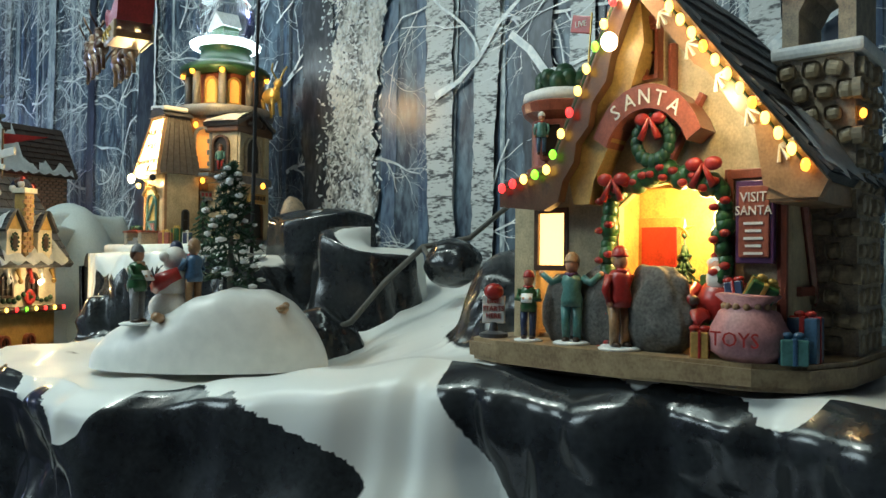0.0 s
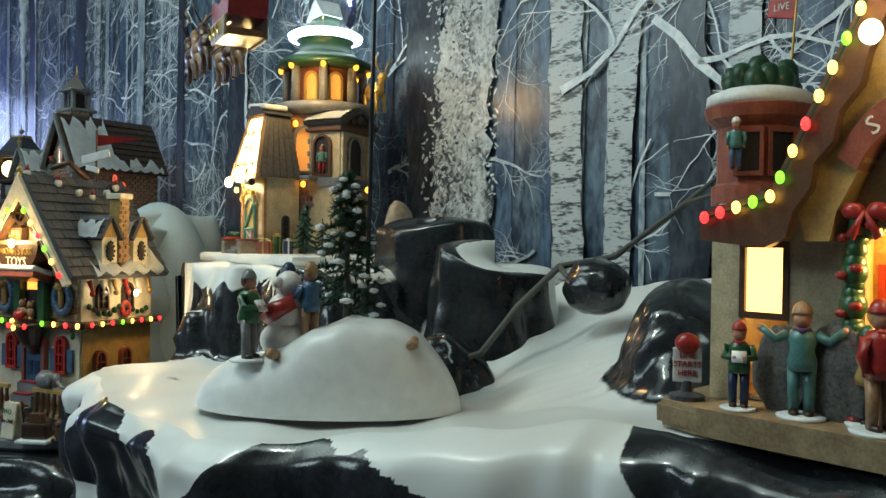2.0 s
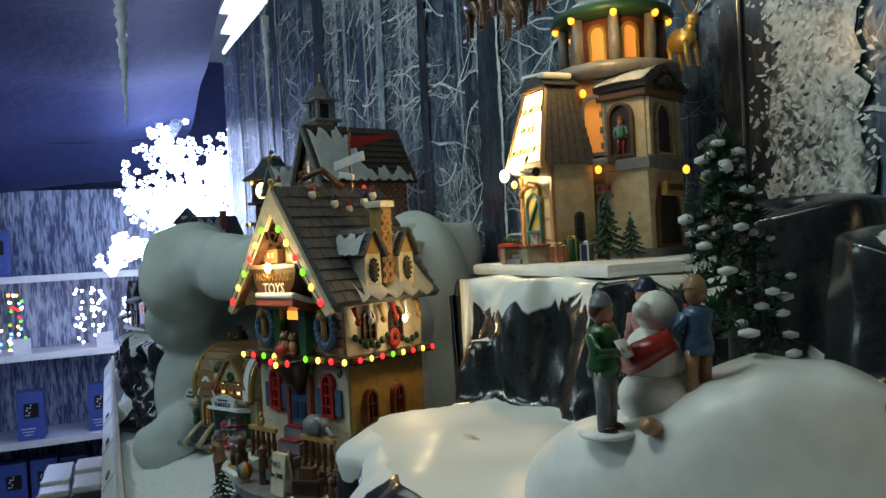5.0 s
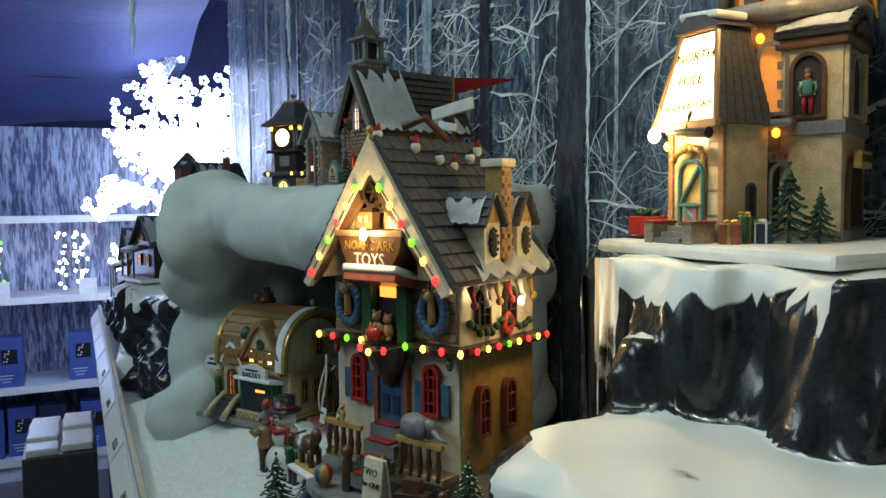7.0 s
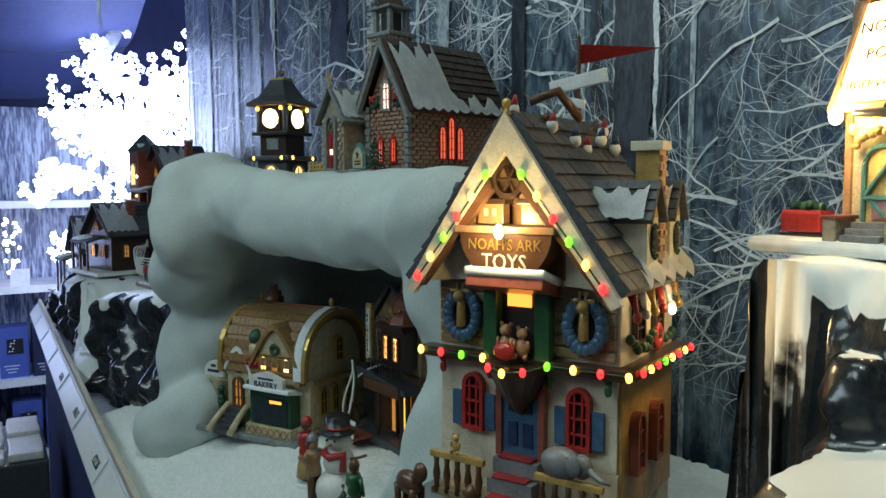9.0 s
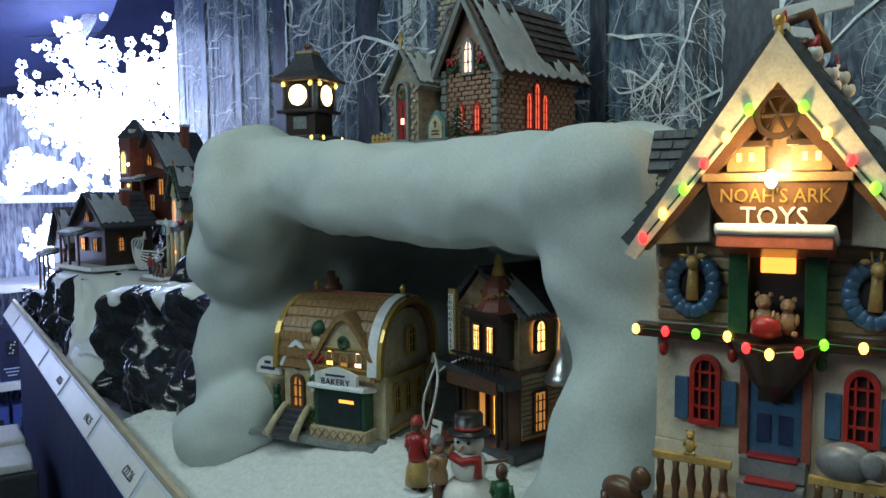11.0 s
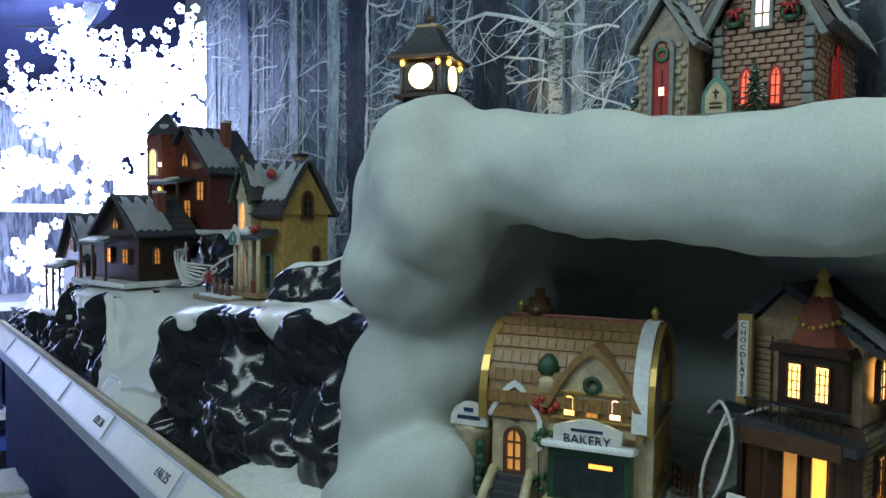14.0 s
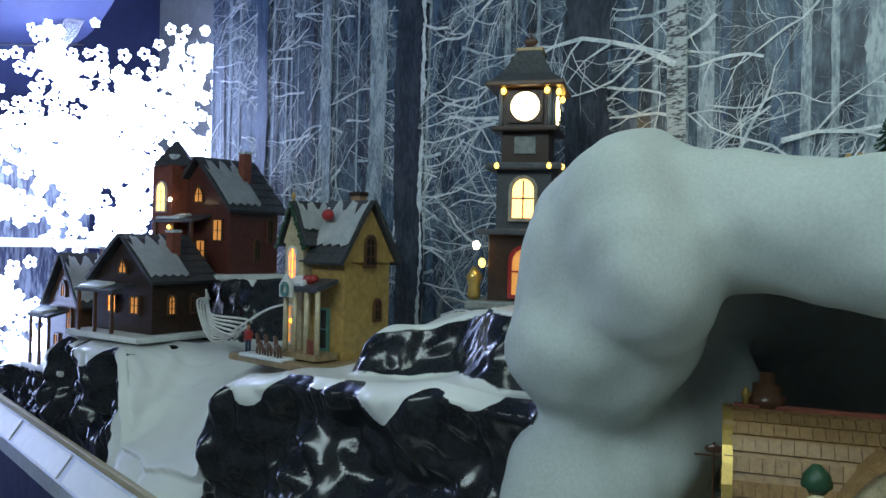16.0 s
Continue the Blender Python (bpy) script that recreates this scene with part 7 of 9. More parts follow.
bx("bay_sill", (gx, -0.014, 0.014), (0.086, 0.028, 0.016), CREAM, bak)
bm = bmesh.new()
for i in range(7):
    x = gx - 0.036 + 0.012 * i
    for s in (-1, 1):
        cyl(bm, (x - s * 0.005, -0.0285, 0.008), (x + s * 0.005, -0.0285, 0.020), 0.0010, 0.0010, 4)
P("lattice", bm, TAN, bak)
bx("bay_awning", (gx, -0.016, 0.074), (0.088, 0.034, 0.007), SNOWCAP, bak, rx=-12, bev=0.003)
bm = bmesh.new()
prism(bm, [(gx - 0.032, 0.078), (gx + 0.032, 0.078), (gx + 0.032, 0.094), (gx + 0.018, 0.099), (gx, 0.103), (gx - 0.018, 0.099), (gx - 0.032, 0.094)], -0.030, -0.024)
sb = P("shop_sign", bm, WHITEP, bak, None, "white scalloped shop sign")
lettering("BAKERY", 0.0125, NAVYP, sb, pose(gx, -0.0305, 0.0835, 90, 0, 0))
bx("text_bar", (gx, -0.0303, 0.0925), (0.030, 0.0006, 0.0028), NAVYP, sb, bev=0)
# entrance gable, steps, side kiosk
ex = 0.062
bm = bmesh.new()
prism(bm, arch_pts(ex - 0.024, ex + 0.024, 0.0, 0.122, 10, True), -0.004, 0.03)
P("entrance_gable", bm, CREAM, bak)
bm = bmesh.new()
ou, inn = arch_pts(ex - 0.029, ex + 0.029, 0.062, 0.129, 12, True), arch_pts(ex - 0.024, ex + 0.024, 0.060, 0.122, 12, True)
for i in range(1, len(ou) - 1):
    prism(bm, [ou[i], ou[i + 1], inn[i + 1], inn[i]], -0.009, 0.032)
P("entrance_roof", bm, SNOWCAP, bak, None, "snowy entrance roof")
wreath(bak, (ex, -0.007, 0.096), 0.006, 0.0028, BROWN)
window(bak, ex, 0.034, 0.022, 0.048, BROWN, LITDIM, -0.004, "arch", (2, 3), t=0.004, deep=0.005)
for i in range(5):
    bx("step", (ex - 0.002, -0.010 - 0.007 * i, 0.031 - 0.0065 * i), (0.030, 0.009, 0.0066), DKGREY, bak)
for s in (-1, 1):
    bm = bmesh.new()
    tube(bm, [(ex - 0.002 + s * 0.019, -0.006, 0.038), (ex - 0.002 + s * 0.020, -0.024, 0.026), (ex - 0.002 + s * 0.022, -0.046, 0.006)], [0.005, 0.0048, 0.0055], 8)
    P("stair_wall", bm, CREAM, bak, None, "cream stair parapet", True)
bm = bmesh.new()
lathe(bm, ((0.009, 0.0), (0.009, 0.118), (0.012, 0.122), (0.012, 0.132), (0.008, 0.136)), (0.094, 0.002, 0), 14)
P("corner_pillar", bm, CREAM, bak, None, "", True)
bm = bmesh.new()
lathe(bm, ((0.010, 0.136), (0.012, 0.141), (0.010, 0.149), (0.003, 0.156)), (0.094, 0.002, 0), 14)
P("pillar_dome", bm, DKGREEN, bak, None, "", True)
for z in (0.108, 0.075, 0.030):
    garland(bak, [(0.094 + 0.010 * math.cos(a), -0.010, z + 0.006 * math.sin(a)) for a in np.linspace(0, 6.2, 8).tolist()], 0.0036, GREENP if z < 0.1 else REDP)
bm = bmesh.new()
lathe(bm, ((0.018, 0.0), (0.018, 0.066), (0.022, 0.070), (0.022, 0.078)), (0.014, 0.012, 0), 12)
kk_ = P("kiosk", bm, CREAM, bak, None, "", True)
bm = bmesh.new()
prism(bm, arch_pts(-0.006, 0.034, 0.078, 0.102), -0.010, -0.004)
ks = P("kiosk_sign", bm, WHITEP, kk_)
bx("text_bar", (0.014, -0.0104, 0.086), (0.024, 0.0006, 0.004), NAVYP, ks, bev=0)
bx("text_bar", (0.014, -0.0104, 0.094), (0.010, 0.0006, 0.004), NAVYP, ks, bev=0)
bx("menu_board", (0.006, -0.009, 0.034), (0.012, 0.002, 0.034), WHITEP, kk_)
garland(kk_, [(0.026, -0.008, 0.010 + 0.007 * i) for i in range(8)], 0.0055, DKGREEN)
bm = bmesh.new()
lathe(bm, ((0.008, 0), (0.009, 0.010), (0.016, 0.012), (0.016, 0.020), (0.012, 0.022), (0.012, 0.030), (0.006, 0.030), (0.006, 0.040)), (0.062, D / 2 + 0.01, H + 0.078), 14)
P("chimney", bm, BROWN, bak, None, "brown round chimney", True)
bm = bmesh.new()
cyl(bm, (0.020, D / 2, H), (0.020, D / 2, H + 0.056), 0.0012, 0.001, 6)
cyl(bm, (0.004, D / 2, H + 0.044), (0.036, D / 2, H + 0.044), 0.001, 0.001, 5)
ball(bm, (0.020, D / 2, H + 0.050), (0.008, 0.002, 0.004), 8, 6)
P("weathervane", bm, BROWN, bak)
BS = RIGHT(W)
for u in (0.036, 0.064, 0.094):
    window(bak, u, 0.030, 0.018, 0.044, GOLD, INSIDE_SHADE, -0.001, "arch", (2, 2), m=BS, deep=0.003)
window(bak, 0.066, H + 0.012, 0.020, 0.040, GOLD, INSIDE_SHADE, -0.007, "arch", (2, 3), m=BS, deep=0.003)
for z in (0.012, 0.082):
    bx("side_belt", (0.064, -0.003, z), (0.126, 0.006, 0.005), GOLD, bak, BS)
for u in (0.004, 0.124):
    bx("side_pilaster", (u, -0.003, 0.045), (0.009, 0.007, 0.086), CREAM, bak, BS)

# ---------------------------------------------------------------- chocolate house
CH = pose(-1.722, 0.392, 1.052, 0, 0, 6)
cho = thing("village_house", "brown ceramic chocolate house with silver pipe and lit windows", "model house", CH, "lit village houses")
W, D = 0.112, 0.125
bx("base", (W / 2, D / 2 - 0.01, 0.0), (W + 0.04, D + 0.04, 0.012), DKGREY, cho, bev=0.003)
bx("lower_storey", (W / 2, D / 2, 0.050), (W, D, 0.096), BROWN, cho)
bx("upper_storey", (W / 2, D / 2, 0.132), (W * 0.94, D * 0.96, 0.075), PLANK, cho)
for k in range(2):
    window(cho, 0.052 + 0.026 * k, 0.010, 0.018, 0.062, DKBROWN, LITORANGE if k else LITDIM, -0.003, "flat", (1, 1), t=0.0025)
for x in (0.004, 0.034, 0.094, W - 0.004):
    bm = bmesh.new()
    cyl(bm, (x, -0.020 if x > 0.03 else -0.004, 0.006), (x, -0.020 if x > 0.03 else -0.004, 0.080), 0.003, 0.003, 8)
    P("porch_post", bm, DKBROWN, cho)
bm = bmesh.new()
prism(bm, [(-0.012, 0.090), (W + 0.004, 0.078), (W + 0.004, 0.086), (-0.012, 0.100)], -0.030, 0.0)
P("porch_canopy", bm, DKGREY, cho, None, "dark curved porch canopy")
bx("canopy_fascia", (0.060, -0.031, 0.080), (0.090, 0.004, 0.016), BROWN, cho)
rl = bx("balcony_rail", (0.060, -0.024, 0.112), (0.090, 0.003, 0.003), BLACK, cho)
for i in range(12):
    bm = bmesh.new()
    cyl(bm, (0.018 + 0.0076 * i, -0.024, 0.094), (0.018 + 0.0076 * i, -0.024, 0.112), 0.0008, 0.0008, 5)
    P("baluster", bm, BLACK, rl)
planks(cho, 0.004, 0.030, 0.098, 0.170, -0.001, 12, PLANK)
bayc = bx("upper_bay", (0.072, -0.008, 0.135), (0.056, 0.024, 0.052), DKBROWN, cho)
for x in (0.060, 0.084):
    window(bayc, x, 0.118, 0.014, 0.034, BROWN, LIT, -0.0205, "flat", (3, 4), t=0.0018, deep=0.003)
bm = bmesh.new()
prism(bm, [(0.036, 0.160), (0.108, 0.160), (0.104, 0.168), (0.040, 0.168)], -0.026, 0.03)
P("bay_cornice", bm, DKBROWN, cho)
bm = bmesh.new()
lathe(bm, ((0.030, 0.166), (0.022, 0.178), (0.018, 0.196), (0.010, 0.210), (0.008, 0.212)), (0.072, 0.004, 0), 8)
P("cupola_roof", bm, BRICKP, cho, None, "tiled red cupola roof")
bm = bmesh.new()
lathe(bm, ((0.010, 0.208), (0.006, 0.222), (0.004, 0.224), (0.006, 0.228), (0.002, 0.236)), (0.072, 0.004, 0), 10)
P("gold_finial", bm, GOLD, cho, None, "", True)
garland(cho, [(0.072 + 0.022 * math.cos(a), 0.004 + 0.022 * math.sin(a), 0.186 - 0.003 * math.sin(3 * a)) for a in np.linspace(3.4, 6.0, 12).tolist()], 0.0022, GOLD)
RC2 = W + 0.012
roof_slope(cho, (-0.014, 0.160), (0.04, 0.215), -0.004, D + 0.014, 0.005, DKGREY, rows=7, cols=8)
roof_slope(cho, (RC2, 0.160), (0.04, 0.215), -0.004, D + 0.014, 0.005, DKGREY, rows=9, cols=8)
snow_patch(cho, (RC2, 0.160), (0.04, 0.215), -0.002, 0.035, 0.008, hi=0.7, seed=3)
snow_patch(cho, (-0.014, 0.160), (0.04, 0.215), 0.0, 0.03, 0.008, lo=0.3, hi=0.8, seed=5)
bm = bmesh.new()
prism(bm, [(-0.004, 0.165), (W, 0.165), (0.04, 0.212)], 0.002, D)
P("gable_wall", bm, PLANK, cho)
bd = bx("hanging_sign", (0.012, -0.018, 0.148), (0.014, 0.006, 0.084), OCHRE, cho, label="tall cream upright shop sign")
bx("sign_face", (0.012, -0.0218, 0.148), (0.010, 0.002, 0.072), WHITEP, bd)
for k, c_ in enumerate("CHOCOLATES"):
    lettering(c_, 0.0074, DKBROWN, bd, pose(0.012, -0.0232, 0.1795 - 0.007 * k, 90, 0, 0))
CS = RIGHT(W)
for u in (0.034, 0.098):
    window(cho, u, 0.116, 0.020, 0.042, DKBROWN, LIT if u < 0.05 else LITDIM, -0.001, "arch", (2, 3), m=CS, deep=0.003)
planks(cho, 0.002, D - 0.002, 0.012, 0.092, -0.001, 13, PLANK, CS)
window(cho, 0.030, 0.018, 0.024, 0.054, DKBROWN, LITDIM, -0.004, "flat", (3, 4), m=CS, deep=0.003)
bulbs(cho, [(0.058, -0.018, 0.022)], [B_AMBER], 0.0036, m=CS, wire=False)
bm = bmesh.new()
lathe(bm, ((0.025, 0.078), (0.026, 0.084), (0.021, 0.090), (0.011, 0.112), (0.0105, 0.156), (0.013, 0.158), (0.013, 0.164), (0.0100, 0.166), (0.0098, 0.192)), (W + 0.018, 0.060, 0), 22)
pp = P("steam_pipe", bm, SILVER, cho, None, "silver pipe with a flared hood", True)
bm = bmesh.new()
tube(bm, [(W + 0.018, 0.060, 0.188), (W + 0.016, 0.060, 0.200), (W + 0.008, 0.060, 0.204), (W - 0.006, 0.060, 0.202)], 0.0098, 14)
P("pipe_elbow", bm, SILVER, pp, None, "", True)
bx("easel_sign", (0.026, -0.060, 0.016), (0.018, 0.002, 0.030), WHITEP, cho, rx=-12)
for k in range(3):
    bx("text_bar", (0.026, -0.0618 + 0.002 * k, 0.024 - 0.007 * k), (0.011, 0.0008, 0.003), DKBROWN, cho, bev=0, rx=-12)
bx("door_mat", (0.010, -0.05, 0.006), (0.050, 0.040, 0.004), BRICKP, cho)
fn = thing("small_fence", "low brown picket fence beside the chocolate house", "fence", CH @ pose(-0.045, -0.01, 0.0, 0, 0, -20))
bx("fence_rail", (0, 0, 0.020), (0.055, 0.002, 0.003), BROWN, fn)
bx("fence_rail", (0, 0, 0.010), (0.055, 0.002, 0.003), BROWN, fn)
for i in range(8):
    bx("picket", (-0.024 + 0.0068 * i, -0.0018, 0.013), (0.0034, 0.002, 0.026), BROWN, fn)
# plug socket block and white leads behind the houses
sk_ = thing("power_adapter", "white plastic power adapter on the snow", "adapter", pose(-1.545, 0.50, 1.085, 0, 0, 15))
bx("case", (0, 0, 0), (0.055, 0.05, 0.075), WHITEP, sk_, bev=0.006)
bx("socket", (0, -0.026, 0.010), (0.012, 0.003, 0.008), BLACK, sk_)


def lead(name, pts, r, material, label):
    cu = bmesh.new()
    full = []
    ps = [Vector(p) for p in pts]
    for i in range(len(ps) - 1):
        p0, p1, p2, p3 = ps[max(i - 1, 0)], ps[i], ps[i + 1], ps[min(i + 2, len(ps) - 1)]
        for k in range(8):
            t = k / 8
            full.append(0.5 * ((2 * p1) + (p2 - p0) * t + (2 * p0 - 5 * p1 + 4 * p2 - p3) * t * t + (3 * p1 - p0 - 3 * p2 + p3) * t ** 3))
    full.append(ps[-1])
    tube(cu, full, r, 6)
    return tagged(part(name, cu, material, None, "", True), label, "cable", "cables")


lead("cable", [(-1.735, 0.36, 1.145), (-1.715, 0.35, 1.16), (-1.70, 0.345, 1.13), (-1.71, 0.34, 1.08), (-1.73, 0.345, 1.06), (-1.725, 0.34, 1.10), (-1.71, 0.35, 1.15)], 0.0018, WHITEP, "white lead looped behind the bakery")
lead("cable", [(-1.72, 0.36, 1.135), (-1.70, 0.37, 1.15), (-1.66, 0.40, 1.17)], 0.0016, WHITEP, "white lead between two houses")
for i in range(5):
    lead("cable", [(-3.02 + 0.004 * i, 0.30, 1.26 - 0.004 * i), (-2.96, 0.28 - 0.006 * i, 1.225 + 0.004 * i), (-2.90, 0.26, 1.20 - 0.006 * i), (-2.84, 0.27 + 0.008 * i, 1.19 + 0.006 * i), (-2.88, 0.25, 1.205 + 0.005 * i), (-2.95, 0.27, 1.235)], 0.0022, WHITEP, "coiled white lead on the mountain")
lead("cable", [(-2.84, 0.27, 1.20), (-2.78, 0.30, 1.24), (-2.72, 0.32, 1.255), (-2.69, 0.33, 1.25)], 0.0022, WHITEP, "white lead running to the yellow house")
lead("cable", [(-2.50, 0.44, 1.20), (-2.47, 0.42, 1.27), (-2.42, 0.40, 1.28), (-2.38, 0.42, 1.265)], 0.0024, GREYP, "grey lead arched behind the rock")
lead("cable", [(-0.90, 0.60, 1.36), (-0.85, 0.57, 1.372), (-0.80, 0.56, 1.365)], 0.0024, WHITEP, "white lead behind the tall rock")

# ---------------------------------------------------------------- church
KH = pose(-1.842, 0.386, 1.428, 0, 0, 14)
kir = thing("village_house", "brick ceramic church with tower and red lit windows", "model church", KH, "lit village houses")
W, D = 0.172, 0.175
bm = bmesh.new()
prism(bm, [(0.005, -0.05), (0.12, -0.062), (0.165, -0.030), (0.185, 0.03), (0.180, 0.18), (0.0, 0.18), (-0.03, 0.02)], -0.012, 0.002)
bmesh.ops.transform(bm, matrix=Matrix(((1, 0, 0, 0), (0, 0, 1, 0), (0, 1, 0, 0), (0, 0, 0, 1))), verts=bm.verts[:])
P("base", bm, STONEG, kir, label="snowy rock base")
n0, n1 = 0.076, 0.168
bx("nave", ((n0 + n1) / 2, D / 2, 0.046), (n1 - n0, D, 0.094), MORTAR, kir)
bm = bmesh.new()
prism(bm, [(n0, 0.09), (n1, 0.09), ((n0 + n1) / 2, 0.178)], 0.0, D)
P("nave_gable", bm, BRICKW, kir)
stones(kir, n0 + 0.004, n1 - 0.002, 0.004, 0.094, -0.0005, 0.0115, 0.0062, BRICKW, "brick", None, False, 11)
stones(kir, 0.004, D - 0.002, 0.004, 0.094, -0.0005, 0.0125, 0.0062, BRICKW, "brick", RIGHT(n1), False, 12)
for x in (n0 + 0.004, n1 - 0.003):
    for i in range(9):
        bx("quoin", (x, -0.002, 0.006 + 0.0105 * i), (0.011 if i % 2 else 0.008, 0.008, 0.0092), STONEG, kir, bev=0.0015)
stones(kir, n0 + 0.022, n1 - 0.020, 0.096, 0.130, -0.0005, 0.0115, 0.0062, BRICKW, "brick", None, False, 13)
roof_slope(kir, (n0 - 0.014, 0.080), ((n0 + n1) / 2, 0.184), -0.014, D + 0.012, 0.006, DKBROWN, rows=9, cols=10)
roof_slope(kir, (n1 + 0.014, 0.080), ((n0 + n1) / 2, 0.184), -0.014, D + 0.012, 0.006, DKBROWN, rows=9, cols=10)
snow_patch(kir, (n1 + 0.014, 0.080), ((n0 + n1) / 2, 0.184), -0.012, 0.075, 0.009, hi=0.88, seed=2)
snow_patch(kir, (n1 + 0.014, 0.080), ((n0 + n1) / 2, 0.184), 0.07, D, 0.009, hi=0.18, seed=6)
snow_patch(kir, (n0 - 0.014, 0.080), ((n0 + n1) / 2, 0.184), -0.012, 0.10, 0.009, hi=0.9, seed=7)
for s in (-1, 1):
    bm = bmesh.new()
    q = [(-0.016, 0.074), (-0.010, 0.072), ((n1 - n0) / 2, 0.176), ((n1 - n0) / 2, 0.188)]
    prism(bm, [((n0 + n1) / 2 + s * ((n1 - n0) / 2 - x), z) for x, z in q], -0.018, -0.010)
    P("gable_coping", bm, STONEG, kir)
cxm = (n0 + n1) / 2
window(kir, cxm, 0.086, 0.020, 0.048, STONEG, LITPINK, -0.002, "point", (2, 3), t=0.0035, deep=0.004)
for s in (-1, 1):
    window(kir, cxm + s * 0.014, 0.012, 0.013, 0.040, REDP, LITRED, -0.002, "point", (2, 4), t=0.0025, deep=0.003)
    wreath(kir, (cxm + s * 0.026, -0.006, 0.100), 0.0065, 0.0034, DKGREEN, bow=REDP)
for i, (u, h) in enumerate(((0.060, 0.050), (0.078, 0.064), (0.096, 0.050))):
    window(kir, u, 0.016, 0.016, h, REDP, LITRED, -0.002, "arch", (2, 4), m=RIGHT(n1), t=0.0025, deep=0.003)
# porch
bx("porch", (0.036, -0.012, 0.040), (0.052, 0.046, 0.080), STONEP, kir)
stones(kir, 0.012, 0.062, 0.004, 0.078, -0.0355, 0.009, 0.0068, STONEP, "stone", None, True, 14, skip=lambda x, z: abs(x - 0.036) < 0.013 and z < 0.072)
bm = bmesh.new()
prism(bm, [(0.010, 0.078), (0.062, 0.078), (0.036, 0.116)], -0.034, 0.02)
P("porch_gable", bm, STONEP, kir)
roof_slope(kir, (0.002, 0.070), (0.036, 0.122), -0.044, 0.03, 0.004, STONEG, rows=5, cols=5)
roof_slope(kir, (0.070, 0.070), (0.036, 0.122), -0.044, 0.03, 0.004, STONEG, rows=5, cols=5)
snow_patch(kir, (0.070, 0.070), (0.036, 0.122), -0.042, 0.02, 0.007, lo=0.1, hi=0.85)
window(kir, 0.036, 0.002, 0.026, 0.082, STONEG, REDP, -0.036, "arch", (1, 1), t=0.004, deep=0.005)
bx("door_seam", (0.036, -0.0378, 0.028), (0.0012, 0.001, 0.048), DKBROWN, kir, bev=0)
bx("door_notice", (0.036, -0.0384, 0.030), (0.005, 0.001, 0.008), LITPINK, kir, bev=0)
wreath(kir, (0.036, -0.038, 0.066), 0.0055, 0.0026, GREENP)
bm = bmesh.new()
box(bm, (0.036, -0.040, 0.134), (0.0025, 0.0025, 0.024))
box(bm, (0.036, -0.040, 0.137), (0.013, 0.0025, 0.0025))
P("gold_cross", bm, GOLD, kir)
# tower
tx, ty, tw = 0.058, 0.062, 0.044
bx("tower", (tx, ty, 0.105), (tw, tw, 0.210), MORTAR, kir)
stones(kir, tx - tw / 2, tx + tw / 2, 0.070, 0.205, ty - tw / 2 - 0.0005, 0.0105, 0.0068, STONEP, "stone", None, False, 15)
stones(kir, ty - tw / 2, ty + tw / 2, 0.110, 0.205, 0.0, 0.0105, 0.0068, STONEP, "stone", RIGHT(tx + tw / 2 + 0.0005), False, 16)
for z in (0.150, 0.208):
    bx("tower_belt", (tx, ty, z), (tw + 0.012, tw + 0.012, 0.007), STONEG, kir, bev=0.002)
wreath(kir, (tx, ty - tw / 2 - 0.004, 0.178), 0.010, 0.0032, STONEG, name="round_window")
for s in (-1, 1):
    for q in (-1, 1):
        bx("belfry_post", (tx + s * 0.016, ty + q * 0.016, 0.228), (0.007, 0.007, 0.036), STONEG, kir)
# block that fills the belfry, the openings' shade put into its colour
bx("belfry_core", (tx, ty, 0.226), (0.022, 0.022, 0.032), INSIDE_SHADE, kir)
bx("belfry_roof_slab", (tx, ty, 0.248), (0.052, 0.052, 0.005), STONEG, kir, bev=0.002)
bm = bmesh.new()
cyl(bm, (tx, ty, 0.250), (tx, ty, 0.282), 0.030, 0.003, 4)
P("belfry_roof", bm, DKBROWN, kir)
bm = bmesh.new()
cyl(bm, (tx, ty, 0.280), (tx, ty, 0.300), 0.0016, 0.001, 6)
ball(bm, (tx, ty, 0.286), 0.003, 8, 6)
P("finial", bm, GOLD, kir)
# graveside arch board, trees and fence on the base
ab = thing("notice_arch", "pale blue arched stone notice with a cross", "sign", KH @ pose(0.088, -0.026, 0.002, 0, 0, 6))
bm = bmesh.new()
prism(bm, arch_pts(-0.014, 0.014, 0, 0.040, 8, True), -0.003, 0.003)
P("slab", bm, TEALP, ab)
bm = bmesh.new()
prism(bm, arch_pts(-0.010, 0.010, 0.004, 0.034, 8, True), -0.005, -0.003)
P("face", bm, CREAM, ab)
bm = bmesh.new()
box(bm, (0, -0.006, 0.022), (0.0014, 0.001, 0.009))
box(bm, (0, -0.006, 0.0235), (0.006, 0.001, 0.0014))
P("cross", bm, DKBROWN, ab)
for k in range(2):
    bx("text_bar", (0, -0.0056, 0.013 - 0.004 * k), (0.012, 0.0006, 0.0018), DKBROWN, ab, bev=0)
for x, y, h in ((0.124, -0.028, 0.054), (-0.004, 0.000, 0.056)):
    t3 = thing("fir_tree", "small snowy fir tree beside the church", "tree", KH @ pose(x, y, 0.0))
    fir(t3, (0, 0, 0), h, h * 0.27, name="crown", per=8)
fn = thing("small_fence", "low tan picket fence beside the church porch", "fence", KH @ pose(-0.012, -0.030, 0.0, 0, 0, 0))
for z in (0.006, 0.012):
    bx("fence_rail", (0, 0, z), (0.042, 0.003, 0.003), OCHRE, fn)
for i in range(5):
    bx("fence_post", (-0.018 + 0.009 * i, 0, 0.008), (0.004, 0.004, 0.016), OCHRE, fn)

# ---------------------------------------------------------------- clock tower
KT = pose(-2.345, 0.470, 1.272, 0, 0, 34)
